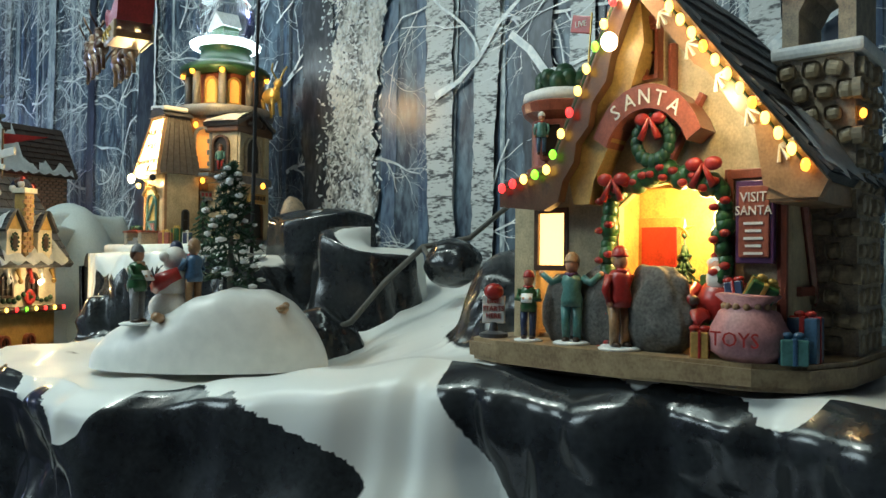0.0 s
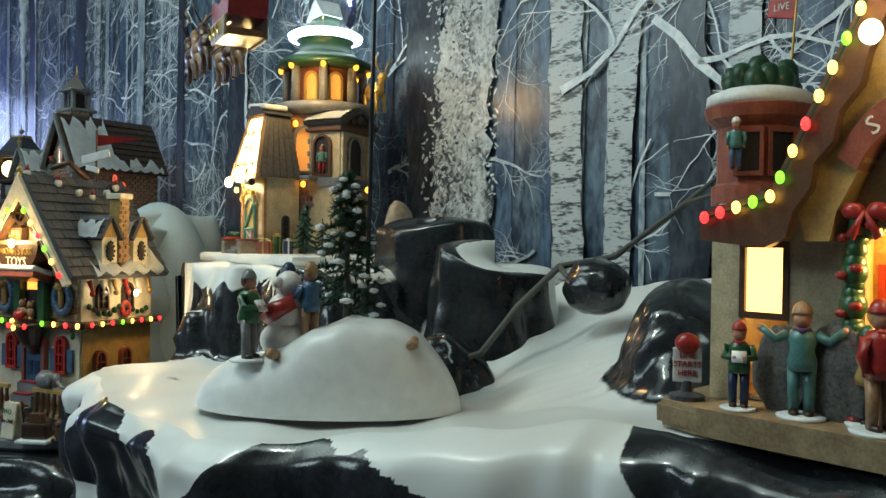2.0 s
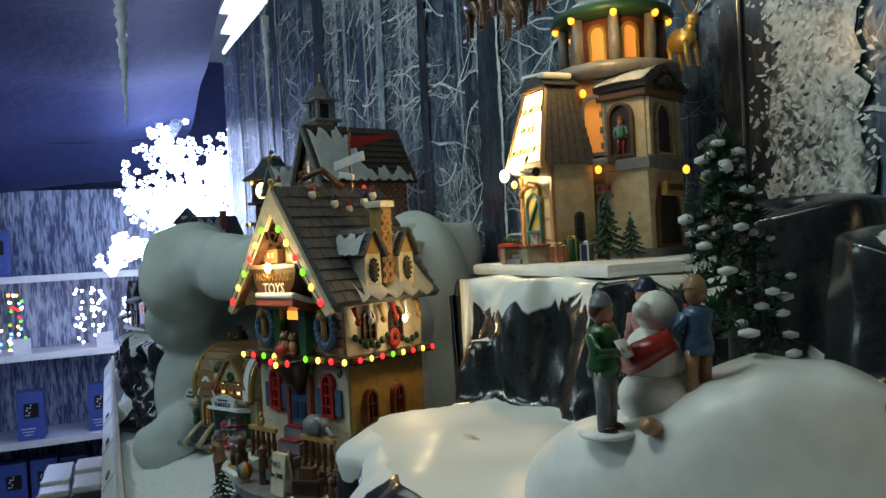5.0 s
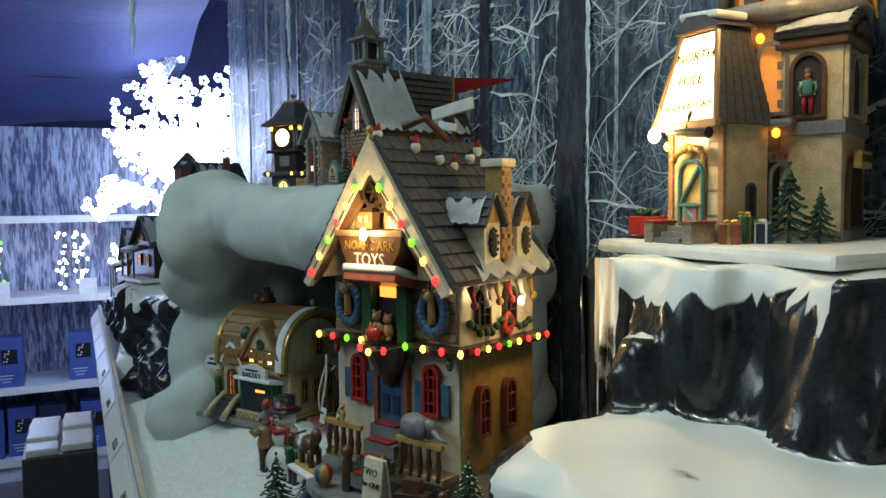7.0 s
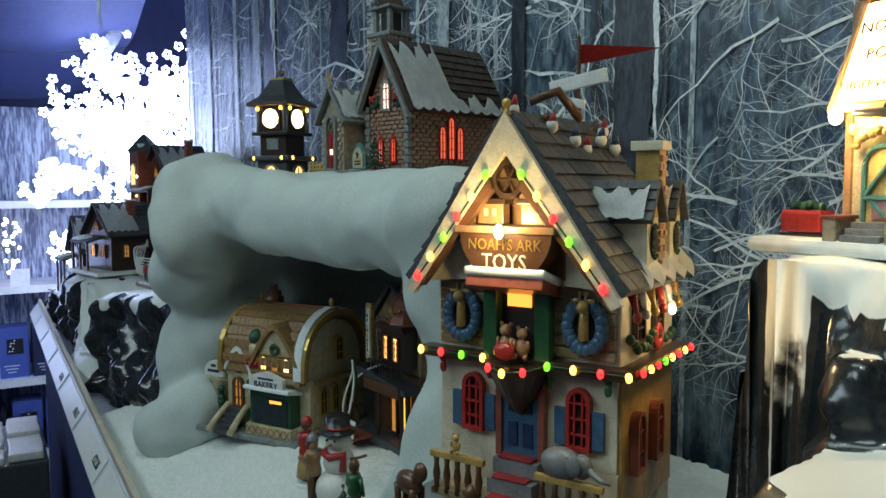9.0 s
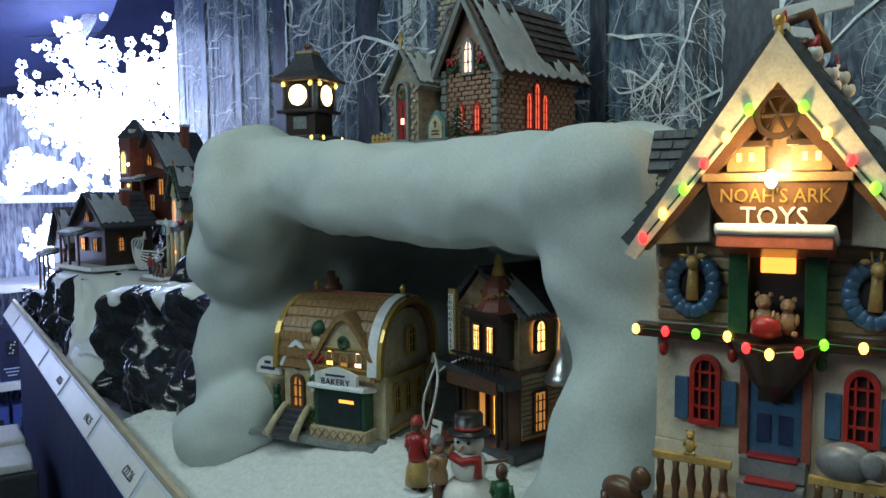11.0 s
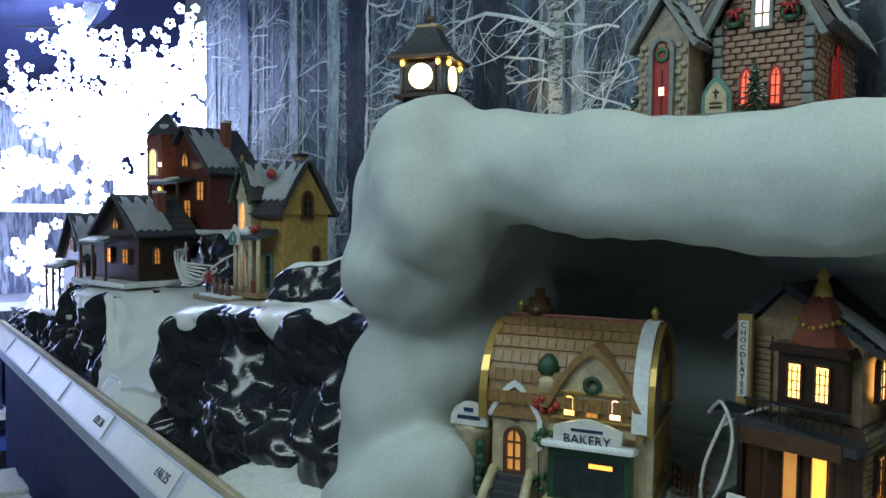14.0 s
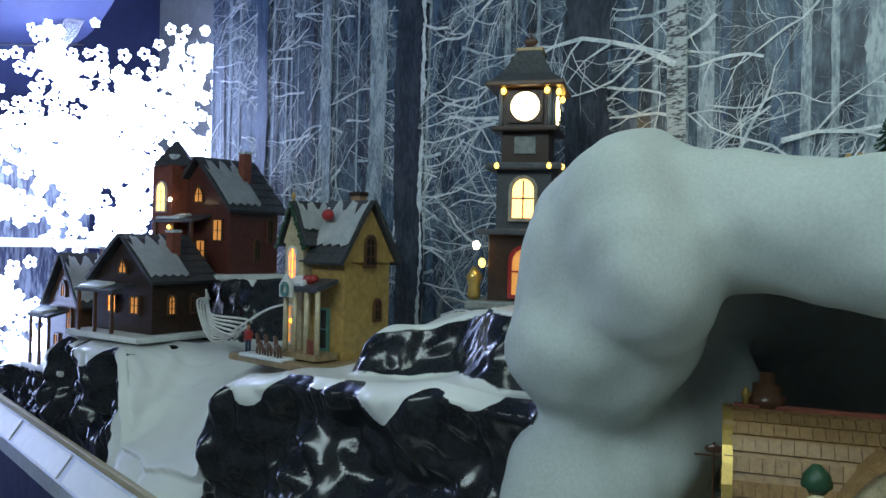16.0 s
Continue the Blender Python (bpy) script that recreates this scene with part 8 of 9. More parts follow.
clk = thing("village_house", "dark ceramic clock tower with lit dials", "model tower", KT, "lit village houses")
bx("base", (0, 0, 0.004), (0.150, 0.130, 0.012), STONEG, clk, bev=0.003)
bx("ground_storey", (0, 0, 0.055), (0.092, 0.092, 0.095), DKBROWN, clk)
bx("lower_eave", (0, 0, 0.105), (0.122, 0.122, 0.008), SLATE, clk, bev=0.002)
bx("middle_storey", (0, 0, 0.150), (0.076, 0.076, 0.085), DKGREY, clk)
bx("upper_eave", (0, 0, 0.196), (0.105, 0.105, 0.010), SLATE, clk, bev=0.003)
bx("clock_plinth", (0, 0, 0.222), (0.066, 0.066, 0.046), DKBROWN, clk)
bx("text_plate", (0, -0.034, 0.226), (0.030, 0.003, 0.024), STONEG, clk)
bx("gallery", (0, 0, 0.248), (0.092, 0.092, 0.007), DKBROWN, clk, bev=0.002)
bx("clock_stage", (0, 0, 0.279), (0.074, 0.074, 0.056), DKBROWN, clk)
bx("main_eave", (0, 0, 0.309), (0.108, 0.108, 0.007), BROWN, clk, bev=0.002)
bm = bmesh.new()
for (r0, z0), (r1, z1) in zip(((0.074, 0.312), (0.050, 0.326), (0.034, 0.346)), ((0.050, 0.326), (0.034, 0.346), (0.024, 0.362))):
    vs = cyl(bm, (0, 0, z0), (0, 0, z1), r0, r1, 4)
    bmesh.ops.rotate(bm, matrix=Matrix.Rotation(math.radians(45), 3, "Z"), verts=vs)
P("roof", bm, SLATE, clk, None, "dark flared slate roof")
bx("ridge_block", (0, 0, 0.364), (0.038, 0.030, 0.006), OCHRE, clk)
bm = bmesh.new()
cyl(bm, (0, 0, 0.366), (0, 0, 0.396), 0.0014, 0.001, 6)
ball(bm, (0, 0, 0.378), (0.010, 0.003, 0.006), 8, 6)
P("weathervane", bm, BROWN, clk)
for rz_ in (0, 90):
    m_ = pose(0, 0, 0, 0, 0, rz_)
    f = bx("dial_frame", (0, -0.038, 0.279), (0.050, 0.004, 0.046), DKBROWN, clk, m_)
    bm = bmesh.new()
    cyl(bm, (0, -0.040, 0.279), (0, -0.0415, 0.279), 0.020, 0.020, 28)
    dial = P("dial", bm, CLOCKLIT, f, None, "glowing cream clock dial")
    bm = bmesh.new()
    for i in range(12):
        a = math.pi * i / 6
        box(bm, (0.0165 * math.sin(a), -0.0420, 0.279 + 0.0165 * math.cos(a)), (0.0012, 0.0008, 0.0042), ry=math.degrees(a))
    box(bm, (0.003, -0.0424, 0.284), (0.0014, 0.0008, 0.013), ry=30)
    box(bm, (-0.004, -0.0424, 0.275), (0.0012, 0.0008, 0.013), ry=50)
    P("dial_marks", bm, BLACK, dial)
    window(clk, 0, 0.120, 0.040, 0.064, STONEP, LIT, -0.038, "arch", (2, 2), m=m_, t=0.005, deep=0.005)
    window(clk, 0.006, 0.014, 0.046, 0.074, REDP, LITDIM, -0.046, "arch", (2, 2), m=m_, t=0.005, deep=0.005)
    for s in (-1, 1):
        bm = bmesh.new()
        lathe(bm, ((0.004, 0.250), (0.003, 0.270), (0.0035, 0.300), (0.005, 0.306)), (s * 0.034, -0.038, 0), 8)
        P("corner_colonnette", bm, GREYP, clk, m_, "", True)
        bulbs(clk, [(s * 0.036, -0.052, 0.196)], [B_WARM, B_RED], 0.004, m=m_, wire=False)
        bulbs(clk, [(s * 0.030, -0.044, 0.300)], [B_WARM], 0.0045, m=m_, wire=False)
bulbs(clk, [(-0.060, -0.060, 0.086), (-0.052, -0.058, 0.062)], [B_WHITE, B_WARM], 0.006, wire=False)
bm = bmesh.new()
lathe(bm, ((0.006, 0.010), (0.010, 0.016), (0.008, 0.030), (0.012, 0.042), (0.003, 0.056)), (-0.066, -0.040, 0), 12)
P("brass_urn", bm, GOLD, clk, None, "", True)

# ---------------------------------------------------------------- yellow corner shop on the mountain
YH = pose(-2.712, 0.295, 1.172, 0, 0, 9) @ Matrix.Diagonal((0.82, 0.78, 0.97, 1))
yel = thing("village_house", "yellow ceramic corner shop with lit arched window", "model house", YH, "lit village houses")
W, D = 0.150, 0.130
bm = bmesh.new()
box(bm, (0.050, 0.010, -0.004), (0.270, 0.170, 0.012), bev=0.004)
P("base", bm, PLANK, yel)
bx("wall_block", (W * 0.62, D / 2 + 0.02, 0.085), (W * 0.74, D, 0.170), OCHRE, yel)
bx("corner_tower", (0.030, 0.022, 0.095), (0.054, 0.054, 0.190), CREAM, yel)
bm = bmesh.new()
prism(bm, [(0.0, 0.188), (0.060, 0.188), (0.030, 0.250)], -0.008, 0.06)
P("corner_gable", bm, CREAM, yel)
for s in (-1, 1):
    roof_slope(yel, (0.030 + s * 0.040, 0.182), (0.030, 0.256), -0.014, 0.10, 0.005, SLATE, rows=6, cols=6)
    snow_patch(yel, (0.030 + s * 0.040, 0.182), (0.030, 0.256), -0.010, 0.09, 0.008, lo=0.35, hi=0.9)
    garland(yel, along((0.030 + s * 0.040, -0.018, 0.182), (0.030, -0.018, 0.254), 12), 0.0042, DKGREEN)
window(yel, 0.030, 0.120, 0.030, 0.064, WHITEP, LITORANGE, -0.006, "arch", (3, 3), t=0.004, deep=0.005)
window(yel, 0.030, 0.020, 0.034, 0.068, WHITEP, LITDIM, -0.006, "flat", (2, 3), t=0.004, deep=0.005)
bulbs(yel, [(0.030, -0.010, 0.060)], [B_AMBER], 0.004, wire=False)
# big gable to the side
gm = RIGHT(W)
bm = bmesh.new()
prism(bm, [(0.010, 0.16), (0.158, 0.16), (0.084, 0.250)], -0.004, 0.10)
P("side_gable", bm, OCHRE, yel, gm)
for a, b in (((0.000, 0.154), (0.084, 0.258)), ((0.168, 0.154), (0.084, 0.258))):
    roof_slope(yel, a, b, -0.014, 0.11, 0.006, SLATE, rows=7, cols=7, m=gm)
    snow_patch(yel, a, b, -0.012, 0.10, 0.009, lo=0.25, hi=0.9, m=gm)
window(yel, 0.084, 0.150, 0.034, 0.056, BROWN, INSIDE_SHADE, -0.004, "arch", (2, 3), m=gm, t=0.005, deep=0.004)
window(yel, 0.112, 0.060, 0.022, 0.040, BROWN, INSIDE_SHADE, -0.001, "arch", (2, 2), m=gm, t=0.004, deep=0.004)
bx("chimney", (W - 0.05, 0.105, 0.248), (0.026, 0.022, 0.050), TAN, yel)
bx("chimney_cap", (W - 0.05, 0.105, 0.274), (0.030, 0.026, 0.007), DKBROWN, yel)
bx("porch_roof", (0.095, -0.020, 0.122), (0.100, 0.060, 0.008), DKGREY, yel, rx=14, bev=0.002)
bx("porch_snow", (0.075, -0.026, 0.128), (0.052, 0.040, 0.008), SNOWCAP, yel, rx=14, bev=0.003)
bx("porch_floor", (0.095, -0.020, 0.010), (0.104, 0.058, 0.010), PLANK, yel)
for x in (0.052, 0.078, 0.112, 0.142):
    bm = bmesh.new()
    cyl(bm, (x, -0.042, 0.012), (x, -0.042, 0.114), 0.0055, 0.0050, 10)
    P("porch_column", bm, CREAM, yel, None, "", True)
window(yel, 0.098, 0.014, 0.028, 0.070, TEALP, INSIDE_SHADE, 0.018, "flat", (1, 2), t=0.004, deep=0.005)
for i in range(7):
    bx("baluster", (0.114 + 0.0048 * i, -0.044, 0.024), (0.0022, 0.003, 0.026), BRICKP, yel)
bm = bmesh.new()
prism(bm, [(-0.018, 0.0), (0.018, 0.0), (0.018, 0.020), (0, 0.038), (-0.018, 0.020)], -0.003, 0.003)
P("porch_gable_sign", bm, WHITEP, yel, pose(0.064, -0.052, 0.102))
wreath(yel, (0.064, -0.058, 0.114), 0.009, 0.004, TEALP)
garland(yel, [(0.094 + 0.005 * i, -0.030, 0.132) for i in range(6)], 0.006, REDP, name="red_bunting")
bm = bmesh.new()
ball(bm, (0.088, 0.03, 0.236), (0.016, 0.010, 0.010), 10, 8)
P("roof_toy", bm, REDP, yel, None, "small red toy on the roof", True)
bm = bmesh.new()
lathe(bm, ((0.004, 0), (0.002, 0.006), (0.005, 0.010), (0.001, 0.018)), (0.030, -0.010, 0.256), 10)
P("gold_finial", bm, GOLD, yel, None, "", True)
figurine(YH @ pose(-0.050, -0.052, 0.002, 0, 0, 30), 0.052, REDP, NAVYP, BLACK, "toy soldier figure in a red coat", base=False)
for k, (x, y) in enumerate(((0.0, -0.062), (0.03, -0.066), (0.062, -0.068))):
    hb = thing("toy_horse", "small brown model horse on the snow", "toy", YH @ pose(x, y, 0.002, 0, 0, 160))
    bm = bmesh.new()
    ball(bm, (0, 0, 0.018), (0.014, 0.006, 0.007), 10, 7)
    cyl(bm, (0.010, 0, 0.020), (0.016, 0, 0.032), 0.005, 0.004, 7)
    ball(bm, (0.019, 0, 0.033), (0.007, 0.004, 0.004), 8, 6)
    for s in (-1, 1):
        for q in (-0.009, 0.009):
            cyl(bm, (q, s * 0.003, 0), (q, s * 0.003, 0.016), 0.002, 0.0026, 6)
    P("body", bm, BROWN, hb, None, "", True)
bm = bmesh.new()
box(bm, (0.02, -0.060, 0.003), (0.13, 0.040, 0.006), bev=0.0028)
P("base_snow", bm, SNOWCAP, yel, None, "", True)


# ---------------------------------------------------------------- dark snowy houses at the far end
def dark_house(m, w, d, h, wall, label, tower=False, lit=((0.3, 0.25), (0.7, 0.25)), big=None):
    o = thing("village_house", label, "model house", m, "lit village houses")
    bx("base", (w / 2, d / 2 - 0.02, 0.0), (w + 0.05, d + 0.06, 0.012), SNOW, o, bev=0.004)
    bx("wall_block", (w / 2, d / 2, h * 0.31), (w, d, h * 0.62), wall, o)
    bm = bmesh.new()
    prism(bm, [(0, h * 0.60), (w, h * 0.60), (w / 2, h)], 0, d)
    P("gable_wall", bm, wall, o)
    for s in (-1, 1):
        roof_slope(o, (w / 2 + s * (w / 2 + 0.014), h * 0.55), (w / 2, h + 0.008), -0.014, d + 0.014, 0.006, SLATE, rows=7, cols=8)
        snow_patch(o, (w / 2 + s * (w / 2 + 0.014), h * 0.55), (w / 2, h + 0.008), -0.012, d * 0.6, 0.009, lo=0.1 if s > 0 else 0.35, hi=0.85, seed=s + 3)
    for fx, fz in lit:
        window(o, w * fx, h * fz, w * 0.17, h * 0.20, BROWN, LITORANGE if (fx, fz) == big else LITDIM, -0.001, "flat", (2, 2), t=0.0035)
        window(o, d * fx, h * fz, d * 0.15, h * 0.22, BROWN, LITDIM if fx < 0.5 else INSIDE_SHADE, -0.001, "arch", (2, 3), m=RIGHT(w), t=0.0035)
    window(o, w / 2, h * 0.64, w * 0.16, h * 0.16, BROWN, LITDIM, -0.001, "point", (2, 2), t=0.003)
    bx("porch_roof", (w * 0.35, -0.024, h * 0.50), (w * 0.7, 0.05, 0.007), SLATE, o, rx=15, bev=0.002)
    bx("porch_snow", (w * 0.25, -0.028, h * 0.515), (w * 0.4, 0.036, 0.008), SNOWCAP, o, rx=15, bev=0.003)
    for fx in (0.05, 0.35, 0.65):
        bx("porch_post", (w * fx, -0.042, h * 0.235), (0.006, 0.006, h * 0.47), BROWN, o)
    bx("chimney", (w * 0.75, d * 0.6, h * 0.95), (0.020, 0.020, h * 0.30), BRICKP, o)
    bx("chimney_snow", (w * 0.75, d * 0.6, h * 1.105), (0.024, 0.024, 0.006), SNOWCAP, o, bev=0.002)
    if tower:
        bx("side_tower", (w * 0.12, -0.004, h * 0.50), (w * 0.34, w * 0.34, h * 0.95), BRICKP, o)
        window(o, w * 0.12, h * 0.55, w * 0.18, h * 0.28, WHITEP, LIT, -w * 0.17 - 0.004, "arch", (2, 3), t=0.004)
        bm = bmesh.new()
        cyl(bm, (w * 0.12, -0.004, h * 0.97), (w * 0.12, -0.004, h * 1.2), w * 0.28, 0.006, 4)
        P("tower_roof", bm, SLATE, o)
        bx("tower_snow", (w * 0.12, -0.004, h * 1.05), (w * 0.26, w * 0.26, 0.012), SNOWCAP, o, bev=0.004)
        bulbs(o, [(w * 0.32, -0.05, h * 0.42), (w * 0.34, -0.05, h * 0.66)], [B_WARM, B_WHITE], 0.0045, wire=False)
        garland(o, along((w * 0.30, -0.04, h * 0.1), (w * 0.32, -0.04, h * 0.42), 8), 0.004, GOLD)
    return o


dark_house(pose(-3.235, 0.165, 1.168, 0, 0, 14), 0.185, 0.13, 0.185, DKBROWN, "dark brown snowy house with a lit orange window", lit=((0.32, 0.22), (0.72, 0.22)), big=(0.32, 0.22))
dark_house(pose(-3.47, 0.140, 1.075, 0, 0, 8), 0.15, 0.12, 0.235, BROWN, "tall brown timbered house with snowy roof", lit=((0.3, 0.10), (0.7, 0.35)))
dark_house(pose(-3.31, 0.345, 1.280, 0, 0, 12), 0.210, 0.13, 0.245, OXBLOOD, "tall dark red house with a lit bay tower", tower=True, lit=((0.55, 0.12), (0.82, 0.30)))

class Heap:
    """Gathers many small shapes into one mesh, quickly."""
    def __init__(self):
        self.v, self.f = [], []

    def ball(self, c, r):
        s = (r, r, r) if isinstance(r, (int, float)) else r
        n = len(self.v)
        for z, k in ((-1.0, 0), (-0.45, 1), (0.45, 1), (1.0, 0)):
            if k:
                q = math.sqrt(1 - z * z)
                self.v += [(c[0] + s[0] * q * math.cos(a), c[1] + s[1] * q * math.sin(a), c[2] + s[2] * z) for a in (0, 1.0472, 2.0944, 3.1416, 4.1888, 5.236)]
            else:
                self.v.append((c[0], c[1], c[2] + s[2] * z))
        for i in range(6):
            j = (i + 1) % 6
            self.f += [(n, n + 1 + j, n + 1 + i), (n + 1 + i, n + 1 + j, n + 7 + j, n + 7 + i), (n + 7 + i, n + 7 + j, n + 13)]

    def needle(self, a, b, r):
        n = len(self.v)
        self.v += [(a[0] - r, a[1], a[2]), (a[0] + r, a[1] + r, a[2]), (a[0], a[1] - r, a[2] + r), tuple(b)]
        self.f += [(n, n + 1, n + 3), (n + 1, n + 2, n + 3), (n + 2, n, n + 3)]

    def make(self, name, material, parent, label="", kind=""):
        me = bpy.data.meshes.new(name)
        me.from_pydata(self.v, [], self.f)
        me.polygons.foreach_set("use_smooth", [True] * len(me.polygons))
        me.materials.append(material)
        o = new(name, me)
        o.parent = parent
        return tagged(o, label, kind=kind)


# ---------------------------------------------------------------- snow mound with snowman builders
ga = np.linspace(0, 2 * math.pi, 110)[:, None]
gr = np.concatenate([np.linspace(0, 0.9, 30), np.linspace(0.91, 1.0, 16)])[None, :]
mx_, my_ = 0.108 * gr * np.cos(ga), gr * np.sin(ga) * np.where(np.sin(ga) < 0, 0.052, 0.078)
mh = np.interp(mx_, [-0.110, -0.080, -0.050, -0.030, -0.008, 0.015, 0.050, 0.075, 0.092, 0.110], [0.036, 0.041, 0.044, 0.050, 0.064, 0.071, 0.071, 0.063, 0.053, 0.040])
mz = (mh * (1 - gr ** 5.5) ** 0.55) + 0.0035 * fnoise(mx_, my_, 34, 2.0) * (1 - gr ** 2)
md_ = grid_mesh("snow_mound", np.stack([mx_, my_, mz], -1), SNOW, label="smooth white snow mound with a flat base", category="snow mound")
md_.matrix_world = pose(-0.655, 0.354, 1.249, 0, 0, 46)
snowman = bmesh.new()
ball(snowman, (0, 0, 0.012), (0.022, 0.020, 0.016), 16, 10, 0)
ball(snowman, (0, 0, 0.034), (0.017, 0.016, 0.016), 16, 10, 0)
ball(snowman, (0.002, 0, 0.056), (0.0115, 0.011, 0.0115), 14, 9, 0)
tube(snowman, [(-0.013, -0.004, 0.030), (-0.004, -0.017, 0.036), (0.012, -0.012, 0.044)], [0.007, 0.008, 0.006], 8, 1)
ball(snowman, (-0.004, -0.010, 0.058), 0.005, 8, 6, 0)
so = part("snowman", snowman, [WHITEP, REDP], None, "", True)
so.matrix_world = pose(-0.676, 0.327, 1.291, 0, 0, 40) @ Matrix.Diagonal((0.95, 0.95, 1.0, 1))
tagged(so, "white snowman with a red scarf on the mound", "snowman")
figurine(pose(-0.673, 0.293, 1.289, 0, 0, 120), 0.070, GREENP, GREYP, GREYP, "painted child figure in a green jumper", "front", extra=TAN)
figurine(pose(-0.655, 0.337, 1.299, 0, 0, 270), 0.066, BLUEP, TAN, TAN, "painted child figure in a blue jumper", "front", hair=TAN)
figurine(pose(-0.700, 0.342, 1.289, 0, 0, 20), 0.074, PINKP, NAVYP, NAVYP, "painted child figure in a navy hat", "down")
bm = bmesh.new()
lathe(bm, ((0.007, 0), (0.0075, 0.010), (0.006, 0.016)), (0, 0, 0), 10)
bmesh.ops.transform(bm, matrix=pose(0, 0, 0.006, 70, 0, 20), verts=bm.verts[:])
bk_ = part("toy_bucket", bm, TAN, None, "", True)
bk_.matrix_world = pose(-0.652, 0.306, 1.291) @ Matrix.Diagonal((0.6, 0.6, 0.6, 1))
tagged(bk_, "small tipped tan bucket on the snow", "bucket")

sap = thing("fir_tree", "sparse snowy artificial fir tree on the mound", "tree", pose(-0.690, 0.393, 1.300))
bm = bmesh.new()
tube(bm, [(0, 0, 0), (0.001, 0, 0.05), (-0.001, 0.001, 0.10), (0, 0, 0.142)], [0.0032, 0.0026, 0.0018, 0.001], 7)
for a in (0.3, 2.4, 4.4):
    tube(bm, [(0, 0, 0.008), (0.012 * math.cos(a), 0.012 * math.sin(a), 0.002), (0.022 * math.cos(a), 0.022 * math.sin(a), -0.004)], 0.002, 6)
P("trunk", bm, BARK, sap, None, "", True)
bm, bs = Heap(), Heap()
rr = random.Random(12)
for k in range(46):
    t = k / 45
    z = 0.022 + 0.116 * t
    R = 0.046 * (1 - t) ** 0.8 * rr.uniform(0.6, 1.1) + 0.004
    a = k * 2.4
    tip = Vector((R * math.cos(a), R * math.sin(a), z - 0.006 + 0.004 * rr.random()))
    root = Vector((0, 0, z + 0.004))
    for q in range(44):
        p = root.lerp(tip, rr.uniform(0.15, 1))
        dr_ = Vector((rr.uniform(-1, 1), rr.uniform(-1, 1), rr.uniform(-0.4, 0.8))).normalized() * rr.uniform(0.006, 0.011)
        bm.needle(p, p + dr_, 0.0013)
    if rr.random() < 0.75:
        bs.ball(tip + Vector((0, 0, 0.003)), (rr.uniform(0.003, 0.007), rr.uniform(0.003, 0.006), rr.uniform(0.002, 0.004)))
    if rr.random() < 0.4:
        bs.ball(root.lerp(tip, 0.6) + Vector((0, 0, 0.003)), (rr.uniform(0.003, 0.005), rr.uniform(0.003, 0.005), 0.0025))
bm.make("needles", DKGREEN, sap, "dark green needles", "stuff")
bs.make("snow_tufts", SNOWCAP, sap, "white snow tufts", "stuff")

# ---------------------------------------------------------------- flying sleigh on its rod
fly = thing("hanging_sleigh", "red model sleigh drawn by reindeer on a black rod", "sleigh", pose(-0.668, 0.280, 1.536, 0, 0, -14) @ pose(0, 0, 0, 0, 4, 0) @ Matrix.Diagonal((0.88, 0.88, 0.88, 1)))
bx("floor", (0.0, 0, 0.0), (0.060, 0.032, 0.006), TAN, fly)
bx("runner_board", (0.0, -0.017, 0.004), (0.064, 0.003, 0.018), CREAM, fly, bev=0.002)
bx("runner_board", (0.0, 0.017, 0.004), (0.064, 0.003, 0.018), CREAM, fly, bev=0.002)
bm = bmesh.new()
for s in (-1, 1):
    for i in range(3):
        tube(bm, [(-0.024 + 0.018 * i + 0.006 * math.cos(a), s * 0.0195, 0.004 + 0.005 * math.sin(a)) for a in np.linspace(0, 5, 9).tolist()], 0.0009, 5)
P("gilt_scroll", bm, GOLD, fly)
bm = bmesh.new()
prism(bm, [(-0.044, 0.024), (-0.030, 0.012), (0.034, 0.012), (0.042, 0.034), (0.036, 0.044), (0.018, 0.034), (-0.010, 0.026), (-0.036, 0.034), (-0.046, 0.032)], -0.016, 0.016)
P("sleigh_body", bm, REDP, fly, None, "red curved sleigh body")
bm = bmesh.new()
ball(bm, (0.022, 0, 0.050), (0.016, 0.014, 0.018), 10, 8)
P("toy_bag", bm, BROWN, fly, None, "", True)
bm = bmesh.new()
tube(bm, [(-0.02, 0, 0.004), (-0.12, 0, 0.006), (-0.20, 0, 0.0)], 0.0012, 5)
P("shaft", bm, DKBROWN, fly)
for i in range(3):
    for s in (-1, 1):
        bm = bmesh.new()
        x, y, z = -0.078 - 0.046 * i, s * 0.015, 0.004
        ball(bm, (x, y, z), (0.019, 0.0078, 0.0095), 12, 8)
        cyl(bm, (x - 0.013, y, z + 0.004), (x - 0.022, y, z + 0.018), 0.006, 0.0045, 8)
        ball(bm, (x - 0.027, y, z + 0.020), (0.0085, 0.0048, 0.0055), 9, 7)
        for q, sw in ((-0.012, -0.009), (-0.008, -0.002), (0.012, 0.010), (0.014, 0.003)):
            tube(bm, [(x + q, y + 0.003 * (1 if q == -0.012 else -1), z - 0.005), (x + q + sw * 0.5, y, z - 0.015), (x + q + sw * 1.3, y, z - 0.026)], [0.0036, 0.0024, 0.0016], 6)
        for w in (-1, 1):
            tube(bm, [(x - 0.024, y + w * 0.002, z + 0.025), (x - 0.020, y + w * 0.008, z + 0.034), (x - 0.026, y + w * 0.010, z + 0.042)], 0.0011, 5)
        ball(bm, (x + 0.019, y, z + 0.004), 0.003, 6, 5)
        P("reindeer", bm, TAN if (i + (s > 0)) % 2 else BROWN, fly, None, "brown galloping reindeer", True)
rod = bmesh.new()
cyl(rod, (-0.704, 0.424, 1.25), (-0.724, 0.452, 2.3), 0.0022, 0.0022, 8)
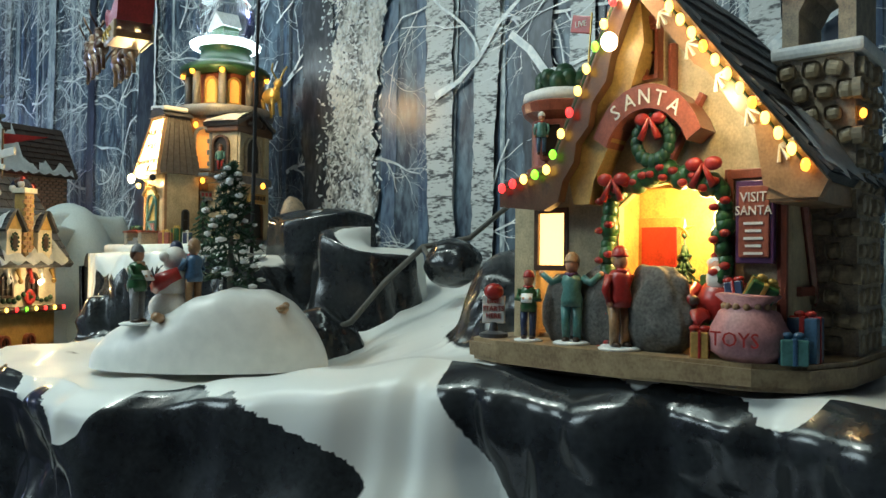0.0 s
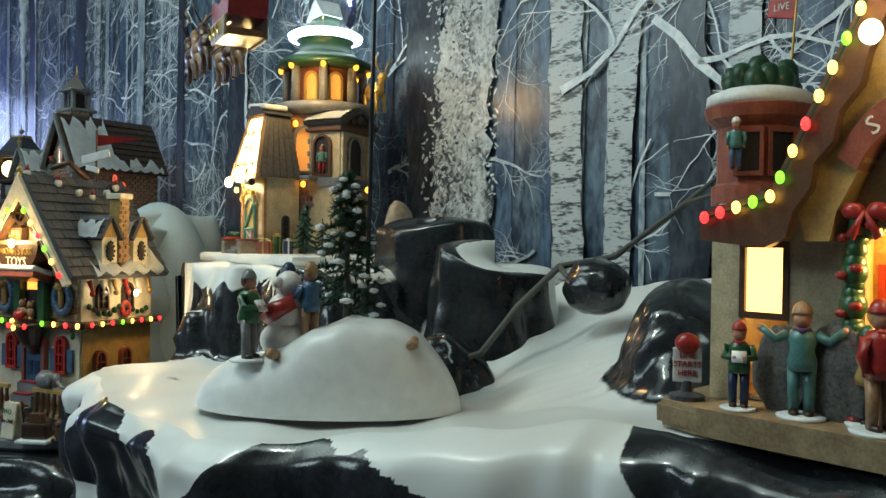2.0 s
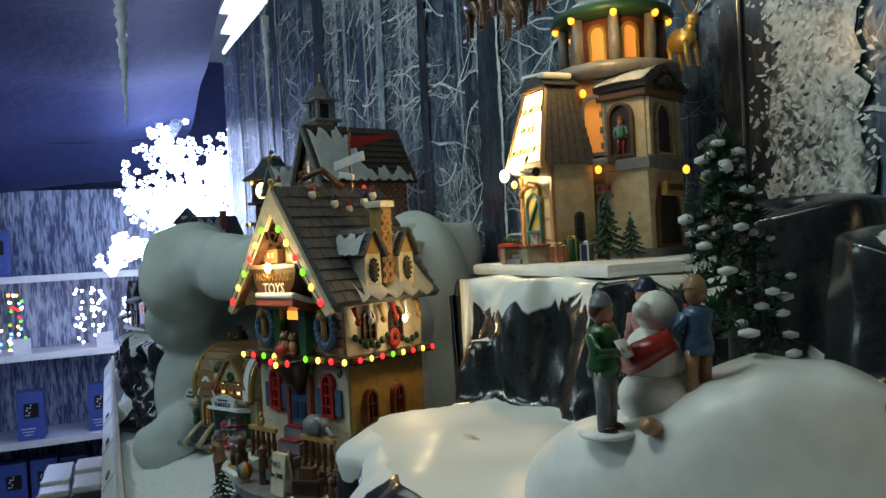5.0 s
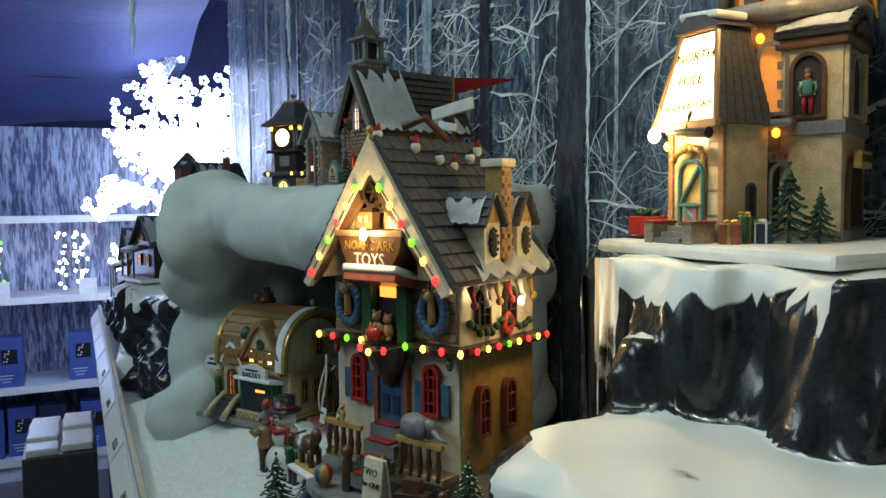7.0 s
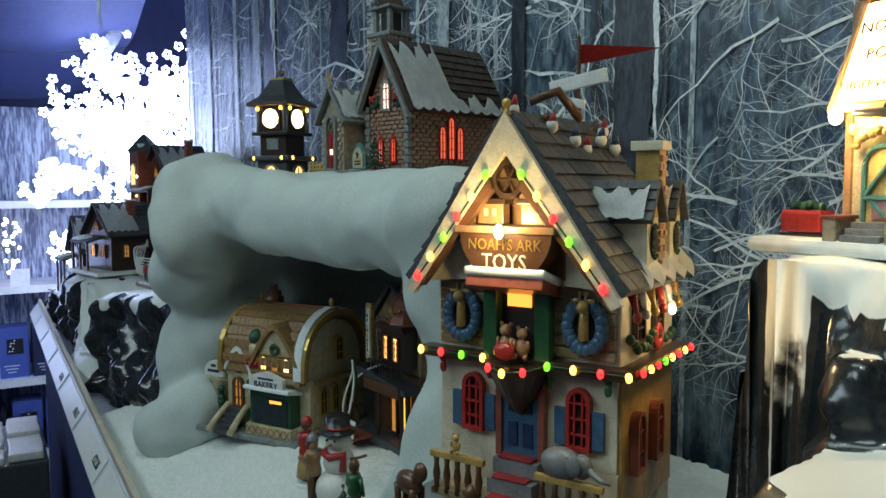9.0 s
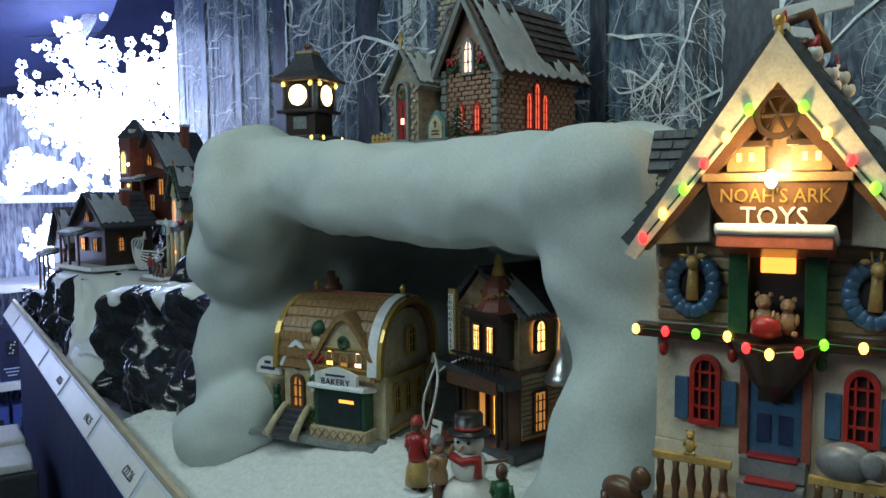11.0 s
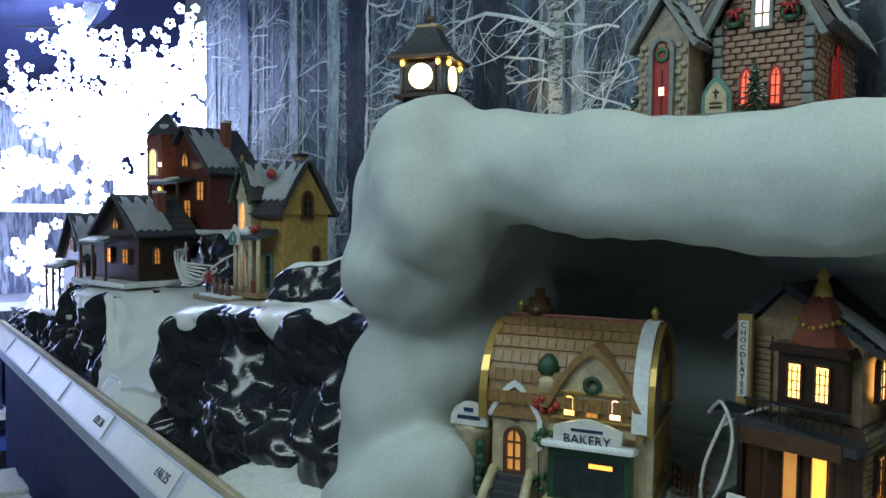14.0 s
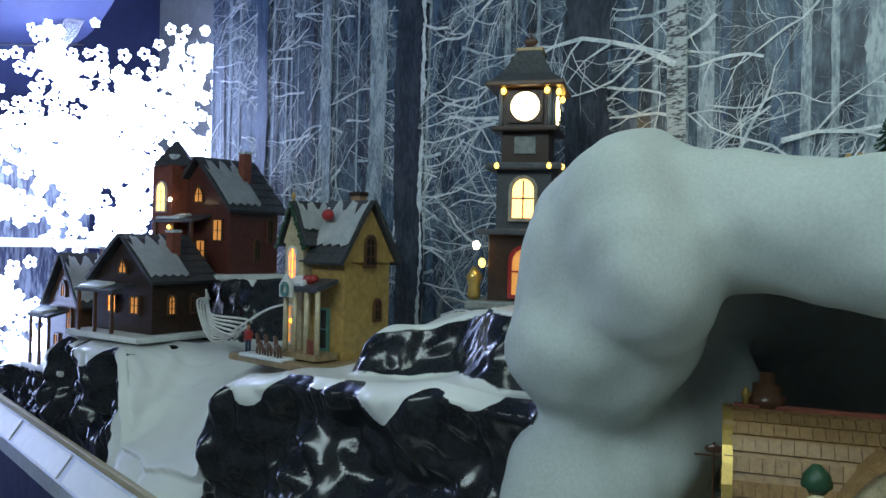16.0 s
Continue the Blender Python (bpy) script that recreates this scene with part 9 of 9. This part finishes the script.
tube(rod, [(-0.7112, 0.434, 1.625), (-0.705, 0.40, 1.632), (-0.672, 0.30, 1.600), (-0.660, 0.279, 1.560)], 0.0009, 6)
tagged(part("hanging_rod", rod, BLACK), "thin black upright rod behind the mound", "rod")

# bare branch lying against the rocks
br = bmesh.new()
tube(br, [(-0.66, 0.47, 1.268), (-0.62, 0.49, 1.285), (-0.615, 0.53, 1.325), (-0.60, 0.57, 1.362), (-0.56, 0.60, 1.372), (-0.50, 0.62, 1.42), (-0.45, 0.63, 1.46), (-0.38, 0.63, 1.49)], [0.0025, 0.003, 0.0032, 0.0032, 0.003, 0.0026, 0.002, 0.001], 8)
tube(br, [(-0.50, 0.62, 1.42), (-0.47, 0.61, 1.425), (-0.43, 0.60, 1.45)], [0.0025, 0.002, 0.001], 6)
tube(br, [(-0.60, 0.57, 1.362), (-0.575, 0.555, 1.35), (-0.56, 0.55, 1.352)], [0.003, 0.002, 0.001], 6)
tagged(part("bare_branch", br, BARK, None, "", True), "bare grey branch lying over the rocks", "branch")
bd_ = bmesh.new()
ball(bd_, (0, 0, 0.006), (0.013, 0.007, 0.007), 10, 8)
ball(bd_, (0.012, 0, 0.011), 0.005, 8, 6)
cyl(bd_, (-0.010, 0, 0.007), (-0.026, 0, 0.009), 0.004, 0.002, 6)
bdo = part("toy_bird", bd_, TAN, None, "", True)
bdo.matrix_world = pose(-0.588, 0.388, 1.300, 0, 0, 130) @ Matrix.Diagonal((0.7, 0.7, 0.6, 1))
tagged(bdo, "small brown model bird on the mound", "bird")

# ---------------------------------------------------------------- snow scene before the cave
figurine(pose(-1.545, 0.218, 1.066, 0, 0, 200), 0.078, REDP, OCHRE, REDP, "painted lady figure in a red cape", "down", skirt=True, extra=PINKP)
figurine(pose(-1.480, 0.200, 1.070, 0, 0, 120), 0.075, TAN, BROWN, GREYP, "painted boy figure in a tan coat reaching out", "wide", extra=GREYP)
sm = bmesh.new()
ball(sm, (0, 0, 0.020), (0.026, 0.024, 0.022), 16, 10, 0)
ball(sm, (0, 0, 0.050), (0.017, 0.016, 0.016), 16, 10, 0)
ball(sm, (0, 0, 0.072), (0.014, 0.0135, 0.0135), 14, 9, 0)
lathe(sm, ((0.020, 0.081), (0.020, 0.083), (0.0125, 0.084), (0.013, 0.098), (0.012, 0.099)), (0, 0, 0), 16, 1)
lathe(sm, ((0.0130, 0.0845), (0.0132, 0.088)), (0, 0, 0), 16, 2)
tube(sm, [(-0.012, -0.010, 0.060), (0, -0.016, 0.058), (0.013, -0.009, 0.061), (0.014, -0.012, 0.044)], 0.0042, 7, 2)
for s in (-1, 1):
    tube(sm, [(s * 0.014, 0, 0.054), (s * 0.030, -0.006, 0.060), (s * 0.040, -0.006, 0.064)], 0.0016, 6, 3)
    ball(sm, (s * 0.005, -0.013, 0.075), 0.0016, 6, 5, 1)
cyl(sm, (0, -0.012, 0.071), (0, -0.024, 0.070), 0.002, 0.0004, 6, 4)
smo = part("snowman", sm, [WHITEP, BLACK, REDP, BROWN, OCHRE], None, "", True)
smo.matrix_world = pose(-1.462, 0.222, 1.068, 0, 0, 30)
tagged(smo, "white snowman with a black top hat and red scarf", "snowman")
figurine(pose(-1.405, 0.215, 1.075, 0, 0, 200), 0.062, GREENP, BROWN, BROWN, "painted child figure in a green coat", "down", extra=OCHRE)
for x, y, h in ((-1.375, 0.190, 0.062), (-1.350, 0.215, 0.040)):
    t4 = thing("fir_tree", "small glossy green fir tree on the snow", "tree", pose(x, y, 1.066))
    fir(t4, (0, 0, 0), h, h * 0.33, name="crown", per=8)
bm = bmesh.new()
tube(bm, [(-1.335 + 0.022 * math.cos(a), 0.175 + 0.006 * math.sin(a), 1.085 + 0.012 * math.sin(a)) for a in np.linspace(0, 6.2, 16).tolist()], 0.0014, 6)
tagged(part("cable", bm, GREYP, None, "", True), "grey lead loop on the snow", "cable", "cables")

# ---------------------------------------------------------------- glowing blossom tree at the far end
led = thing("light_tree", "white artificial tree covered in glowing blossoms", "light tree", pose(-4.22, 0.50, 0.0))
rr = random.Random(31)
bt, bb_ = bmesh.new(), Heap()
tube(bt, [(0.0, 0.10, 0.0), (0.01, 0.10, 0.6), (-0.01, 0.08, 1.1), (0.0, 0.06, 1.5)], [0.035, 0.03, 0.025, 0.02], 8)


def blossom(p):
    s, o_ = rr.uniform(0.009, 0.015), rr.uniform(0, 1.2)
    for j in range(5):
        a = 1.2566 * j + o_
        bb_.ball((p[0] + rr.uniform(-1, 1) * s * 0.3, p[1] + s * math.cos(a), p[2] + s * math.sin(a)), (s * 0.40, s * 0.62, s * 0.62))


def limb(p, d, ln, r, depth):
    pts = [Vector(p)]
    for i in range(4):
        d = (d + Vector((rr.uniform(-0.2, 0.2), rr.uniform(-0.35, 0.35), rr.uniform(-0.2, 0.35)))).normalized()
        pts.append(pts[-1] + d * ln / 4)
    tube(bt, pts, [r * (1 - 0.14 * i) for i in range(5)], 5)
    for i, q in enumerate(pts[1:]):
        for _ in range(2 if depth < 2 else 1):
            blossom(q + Vector((rr.uniform(-0.03, 0.03), rr.uniform(-0.04, 0.04), rr.uniform(-0.04, 0.04))))
        if depth:
            limb(q, (d + Vector((rr.uniform(-0.5, 0.5), rr.uniform(-1, 1), rr.uniform(-0.8, 0.9)))).normalized(), ln * rr.uniform(0.45, 0.7), r * 0.6, depth - 1)


for k in range(6):
    a = -2.5 + 0.95 * k + rr.uniform(-0.2, 0.2)
    limb((0, 0.06, 1.25 + 0.06 * k), Vector((rr.uniform(-0.3, 0.3), math.sin(a) * 0.9 - 0.25, math.cos(a) * 0.75 + 0.35)).normalized(), rr.uniform(0.30, 0.42), 0.010, 2)
for k in range(330):
    r_ = rr.gauss(0, 0.16)
    blossom((rr.uniform(-0.05, 0.10), 0.06 + r_ * 0.9, 1.62 + rr.gauss(0, 0.19)))
P("trunk", bt, TWIGW, led, None, "", True)
bb_.make("blossoms", LED, led, "glowing white blossoms", "stuff")

# ---------------------------------------------------------------- far shelving with boxed lights
shv = thing("shop_shelving", "white steel shop shelving with blue boxes", "shelving", pose(-5.0, 0, 0))
PRINTW = print_mat("shelf_back_print", (0.06, 0.08, 0.16), (0.38, 0.44, 0.56), 26, 4, 0.44, 0.58)
bx("back_panel", (-0.36, -0.50, 1.0), (0.02, 2.6, 1.66), PRINTW, shv)
bx("plinth", (-0.16, -0.50, 0.045), (0.38, 2.58, 0.09), STEEL, shv)
for z in (0.10, 0.47, 0.925, 1.335):
    bx("shelf", (-0.16, -0.50, z), (0.40, 2.6, 0.022), STEEL, shv)
    bx("shelf_strip", (0.045, -0.50, z - 0.004), (0.008, 2.6, 0.036), LABEL, shv)
BOXB = mat("blue_carton", (0.06, 0.10, 0.34), 0.45, col2=(0.045, 0.075, 0.26), scale=6, bump=0.05)
BOXD = mat("dark_carton", (0.02, 0.026, 0.07), 0.4, scale=6, bump=0.05)
rr = random.Random(8)
proto = {}
for key, material in (("pale", BOXB), ("dark", BOXD)):
    o = thing("light_carton", "blue printed carton of fairy lights on a shelf" if key == "pale" else "dark navy printed carton of fairy lights", "carton", pose(-4.995, 0, 0.5), "boxed lights")
    bx("carton", (-0.07, 0, 0.125), (0.14, 0.128, 0.25), material, o, bev=0.002)
    bx("picture", (0.0012, 0.005, 0.155), (0.002, 0.072, 0.075), BLACK, o, bev=0)
    for i in range(7):
        bx("printed_spark", (0.0026, -0.020 + 0.008 * (i % 4) + 0.004 * (i // 4), 0.132 + 0.013 * ((i * 3) % 5)), (0.001, 0.007, 0.007), WHITEP, o, bev=0)
    for i in range(3):
        bx("text_bar", (0.0014, -0.012, 0.060 - 0.016 * i), (0.001, 0.070 - 0.016 * i, 0.005), STEEL, o, bev=0)
    proto[key] = o
first = set()
for z in (0.482, 0.112):
    y = -1.70
    while y < 0.40:
        k = rr.random()
        if k < 0.85:
            key = "pale" if k < 0.45 else "dark"
            m_ = pose(-4.985 - rr.uniform(0, 0.05), y, z, 0, 0, rr.uniform(-2, 2))
            if key not in first:
                proto[key].matrix_world = m_
                first.add(key)
            else:
                copy_thing(proto[key], m_)
        y += 0.145 + (0.05 if k > 0.7 else 0.0)
for y in (-1.5, -1.32, -1.16, -0.9, -0.62, -0.46):
    copy_thing(proto["dark" if y < -0.8 else "pale"], pose(-4.99, y, 1.347))
# demonstration light strings on the middle shelf
for y0, mats, n_ in ((-0.42, [B_RED, B_GREEN, glow("blue_bulb", (0.2, 0.4, 1.0), 4), B_WHITE, B_WARM], 46), (-0.02, [glow("ice_bulb", (0.9, 0.85, 1.0), 12)], 46), (-1.0, [B_WHITE, B_RED], 40)):
    st = thing("light_string", "string of small lit bulbs on a shelf", "fairy lights", pose(-5.02, y0, 0.940), "demonstration lights")
    pts = [(rr.uniform(-0.02, 0.03), 0.075 * math.sin(i * 2.1) * rr.uniform(0.5, 1.2), 0.02 + 0.30 * rr.random()) for i in range(n_)]
    bmw = bmesh.new()
    tube(bmw, pts, 0.0012, 4)
    P("light_wire", bmw, DKGREEN, st)
    for i, p in enumerate(pts):
        b1 = bmesh.new()
        ball(b1, p, 0.0085, 7, 5)
        P("light_bulb", b1, mats[i % len(mats)], st, None, "", True)
    bx("hang_tag", (0.04, 0.06, 0.03), (0.002, 0.085, 0.10), WHITEP, st)
# low table of white packs beside the rail
tb = thing("low_display", "dark crate of glossy white packs below the rail", "display crate", pose(-3.25, -0.07, 0.0))
bx("crate", (0, 0, 0.335), (0.42, 0.20, 0.67), DKGREY, tb, bev=0.006)
for i in range(4):
    for j in range(2):
        bx("white_pack", (-0.15 + 0.10 * i, -0.048 + 0.096 * j, 0.678 + 0.005 * ((i + j) % 3)), (0.092, 0.086, 0.022), WHITEP, tb, bev=0.006, rz=rr.uniform(-6, 6))

# ---------------------------------------------------------------- icicles, foil strip, beam and ceiling panel
def icicle(m, h, r, label):
    ic = thing("hanging_icicle", label, "icicle", m, "icicles")
    bm = bmesh.new()
    n = 26
    prof = [(max(r * (i / n) ** 0.8 * (1 + 0.28 * math.sin(i * 2.3)), 0.0006), -h + h * i / n) for i in range(n + 1)]
    lathe(bm, prof, (0, 0, 0), 10)
    for v in bm.verts:
        v.co += Vector(noise.noise_vector(v.co * 60)) * r * 0.35
    P("ice", bm, ICEM, ic, None, "", True)
    bx("cap", (0, 0, 0.012), (r * 1.8, r * 1.8, 0.03), WHITEP, ic, bev=0.003)
    bm = bmesh.new()
    cyl(bm, (0, 0, 0.02), (0, 0, 0.66), 0.0006, 0.0006, 5)
    P("thread", bm, WHITEP, ic)


icicle(pose(-2.5, 0.136, 2.075, 0, 3, 0), 0.335, 0.016, "long clear plastic icicle hanging from the ceiling")
icicle(pose(-2.5, 0.504, 2.02), 0.30, 0.011, "slim clear plastic icicle hanging near the banner")
lead("cable", [(-2.7, -0.7, 2.16), (-2.6, -0.2, 2.10), (-2.52, 0.136, 2.10), (-2.5, 0.35, 2.13), (-2.5, 0.56, 2.12)], 0.006, FOIL, "silver tinsel cord along the ceiling")
lead("cable", [(-4.6, -1.2, 1.985), (-4.6, 0.1, 2.00), (-4.55, 0.52, 2.05)], 0.003, BLACK, "thin black cord below the canopy")
bm = bmesh.new()
pts = [(-4.30, 0.46, 2.16), (-4.33, 0.40, 2.02), (-4.36, 0.32, 1.90)]
for a, b in zip(pts, pts[1:]):
    vs_ = [bm.verts.new((a[0], a[1] - 0.03, a[2])), bm.verts.new((a[0], a[1] + 0.03, a[2])), bm.verts.new((b[0], b[1] + 0.03, b[2])), bm.verts.new((b[0], b[1] - 0.03, b[2]))]
    bm.faces.new(vs_)
bmesh.ops.solidify(bm, geom=bm.faces[:], thickness=0.006)
tagged(part("foil_strip", bm, FOIL), "crumpled silver foil strip at the canopy edge", "foil")
grl = thing("ceiling_light", "white louvred ceiling light at the canopy edge", "light fitting", pose(-3.75, 0.66, 2.42))
for i in range(4):
    bx("light_panel", (0, 0, 0.09 * i - 0.12), (0.30, 0.14, 0.012), glow("fitting_lamp", (0.9, 0.95, 1.0), 2.5) if i == 0 else bpy.data.materials["fitting_lamp"], grl)
bx("frame", (0, 0.10, 0), (0.34, 0.04, 0.44), STEEL, grl)
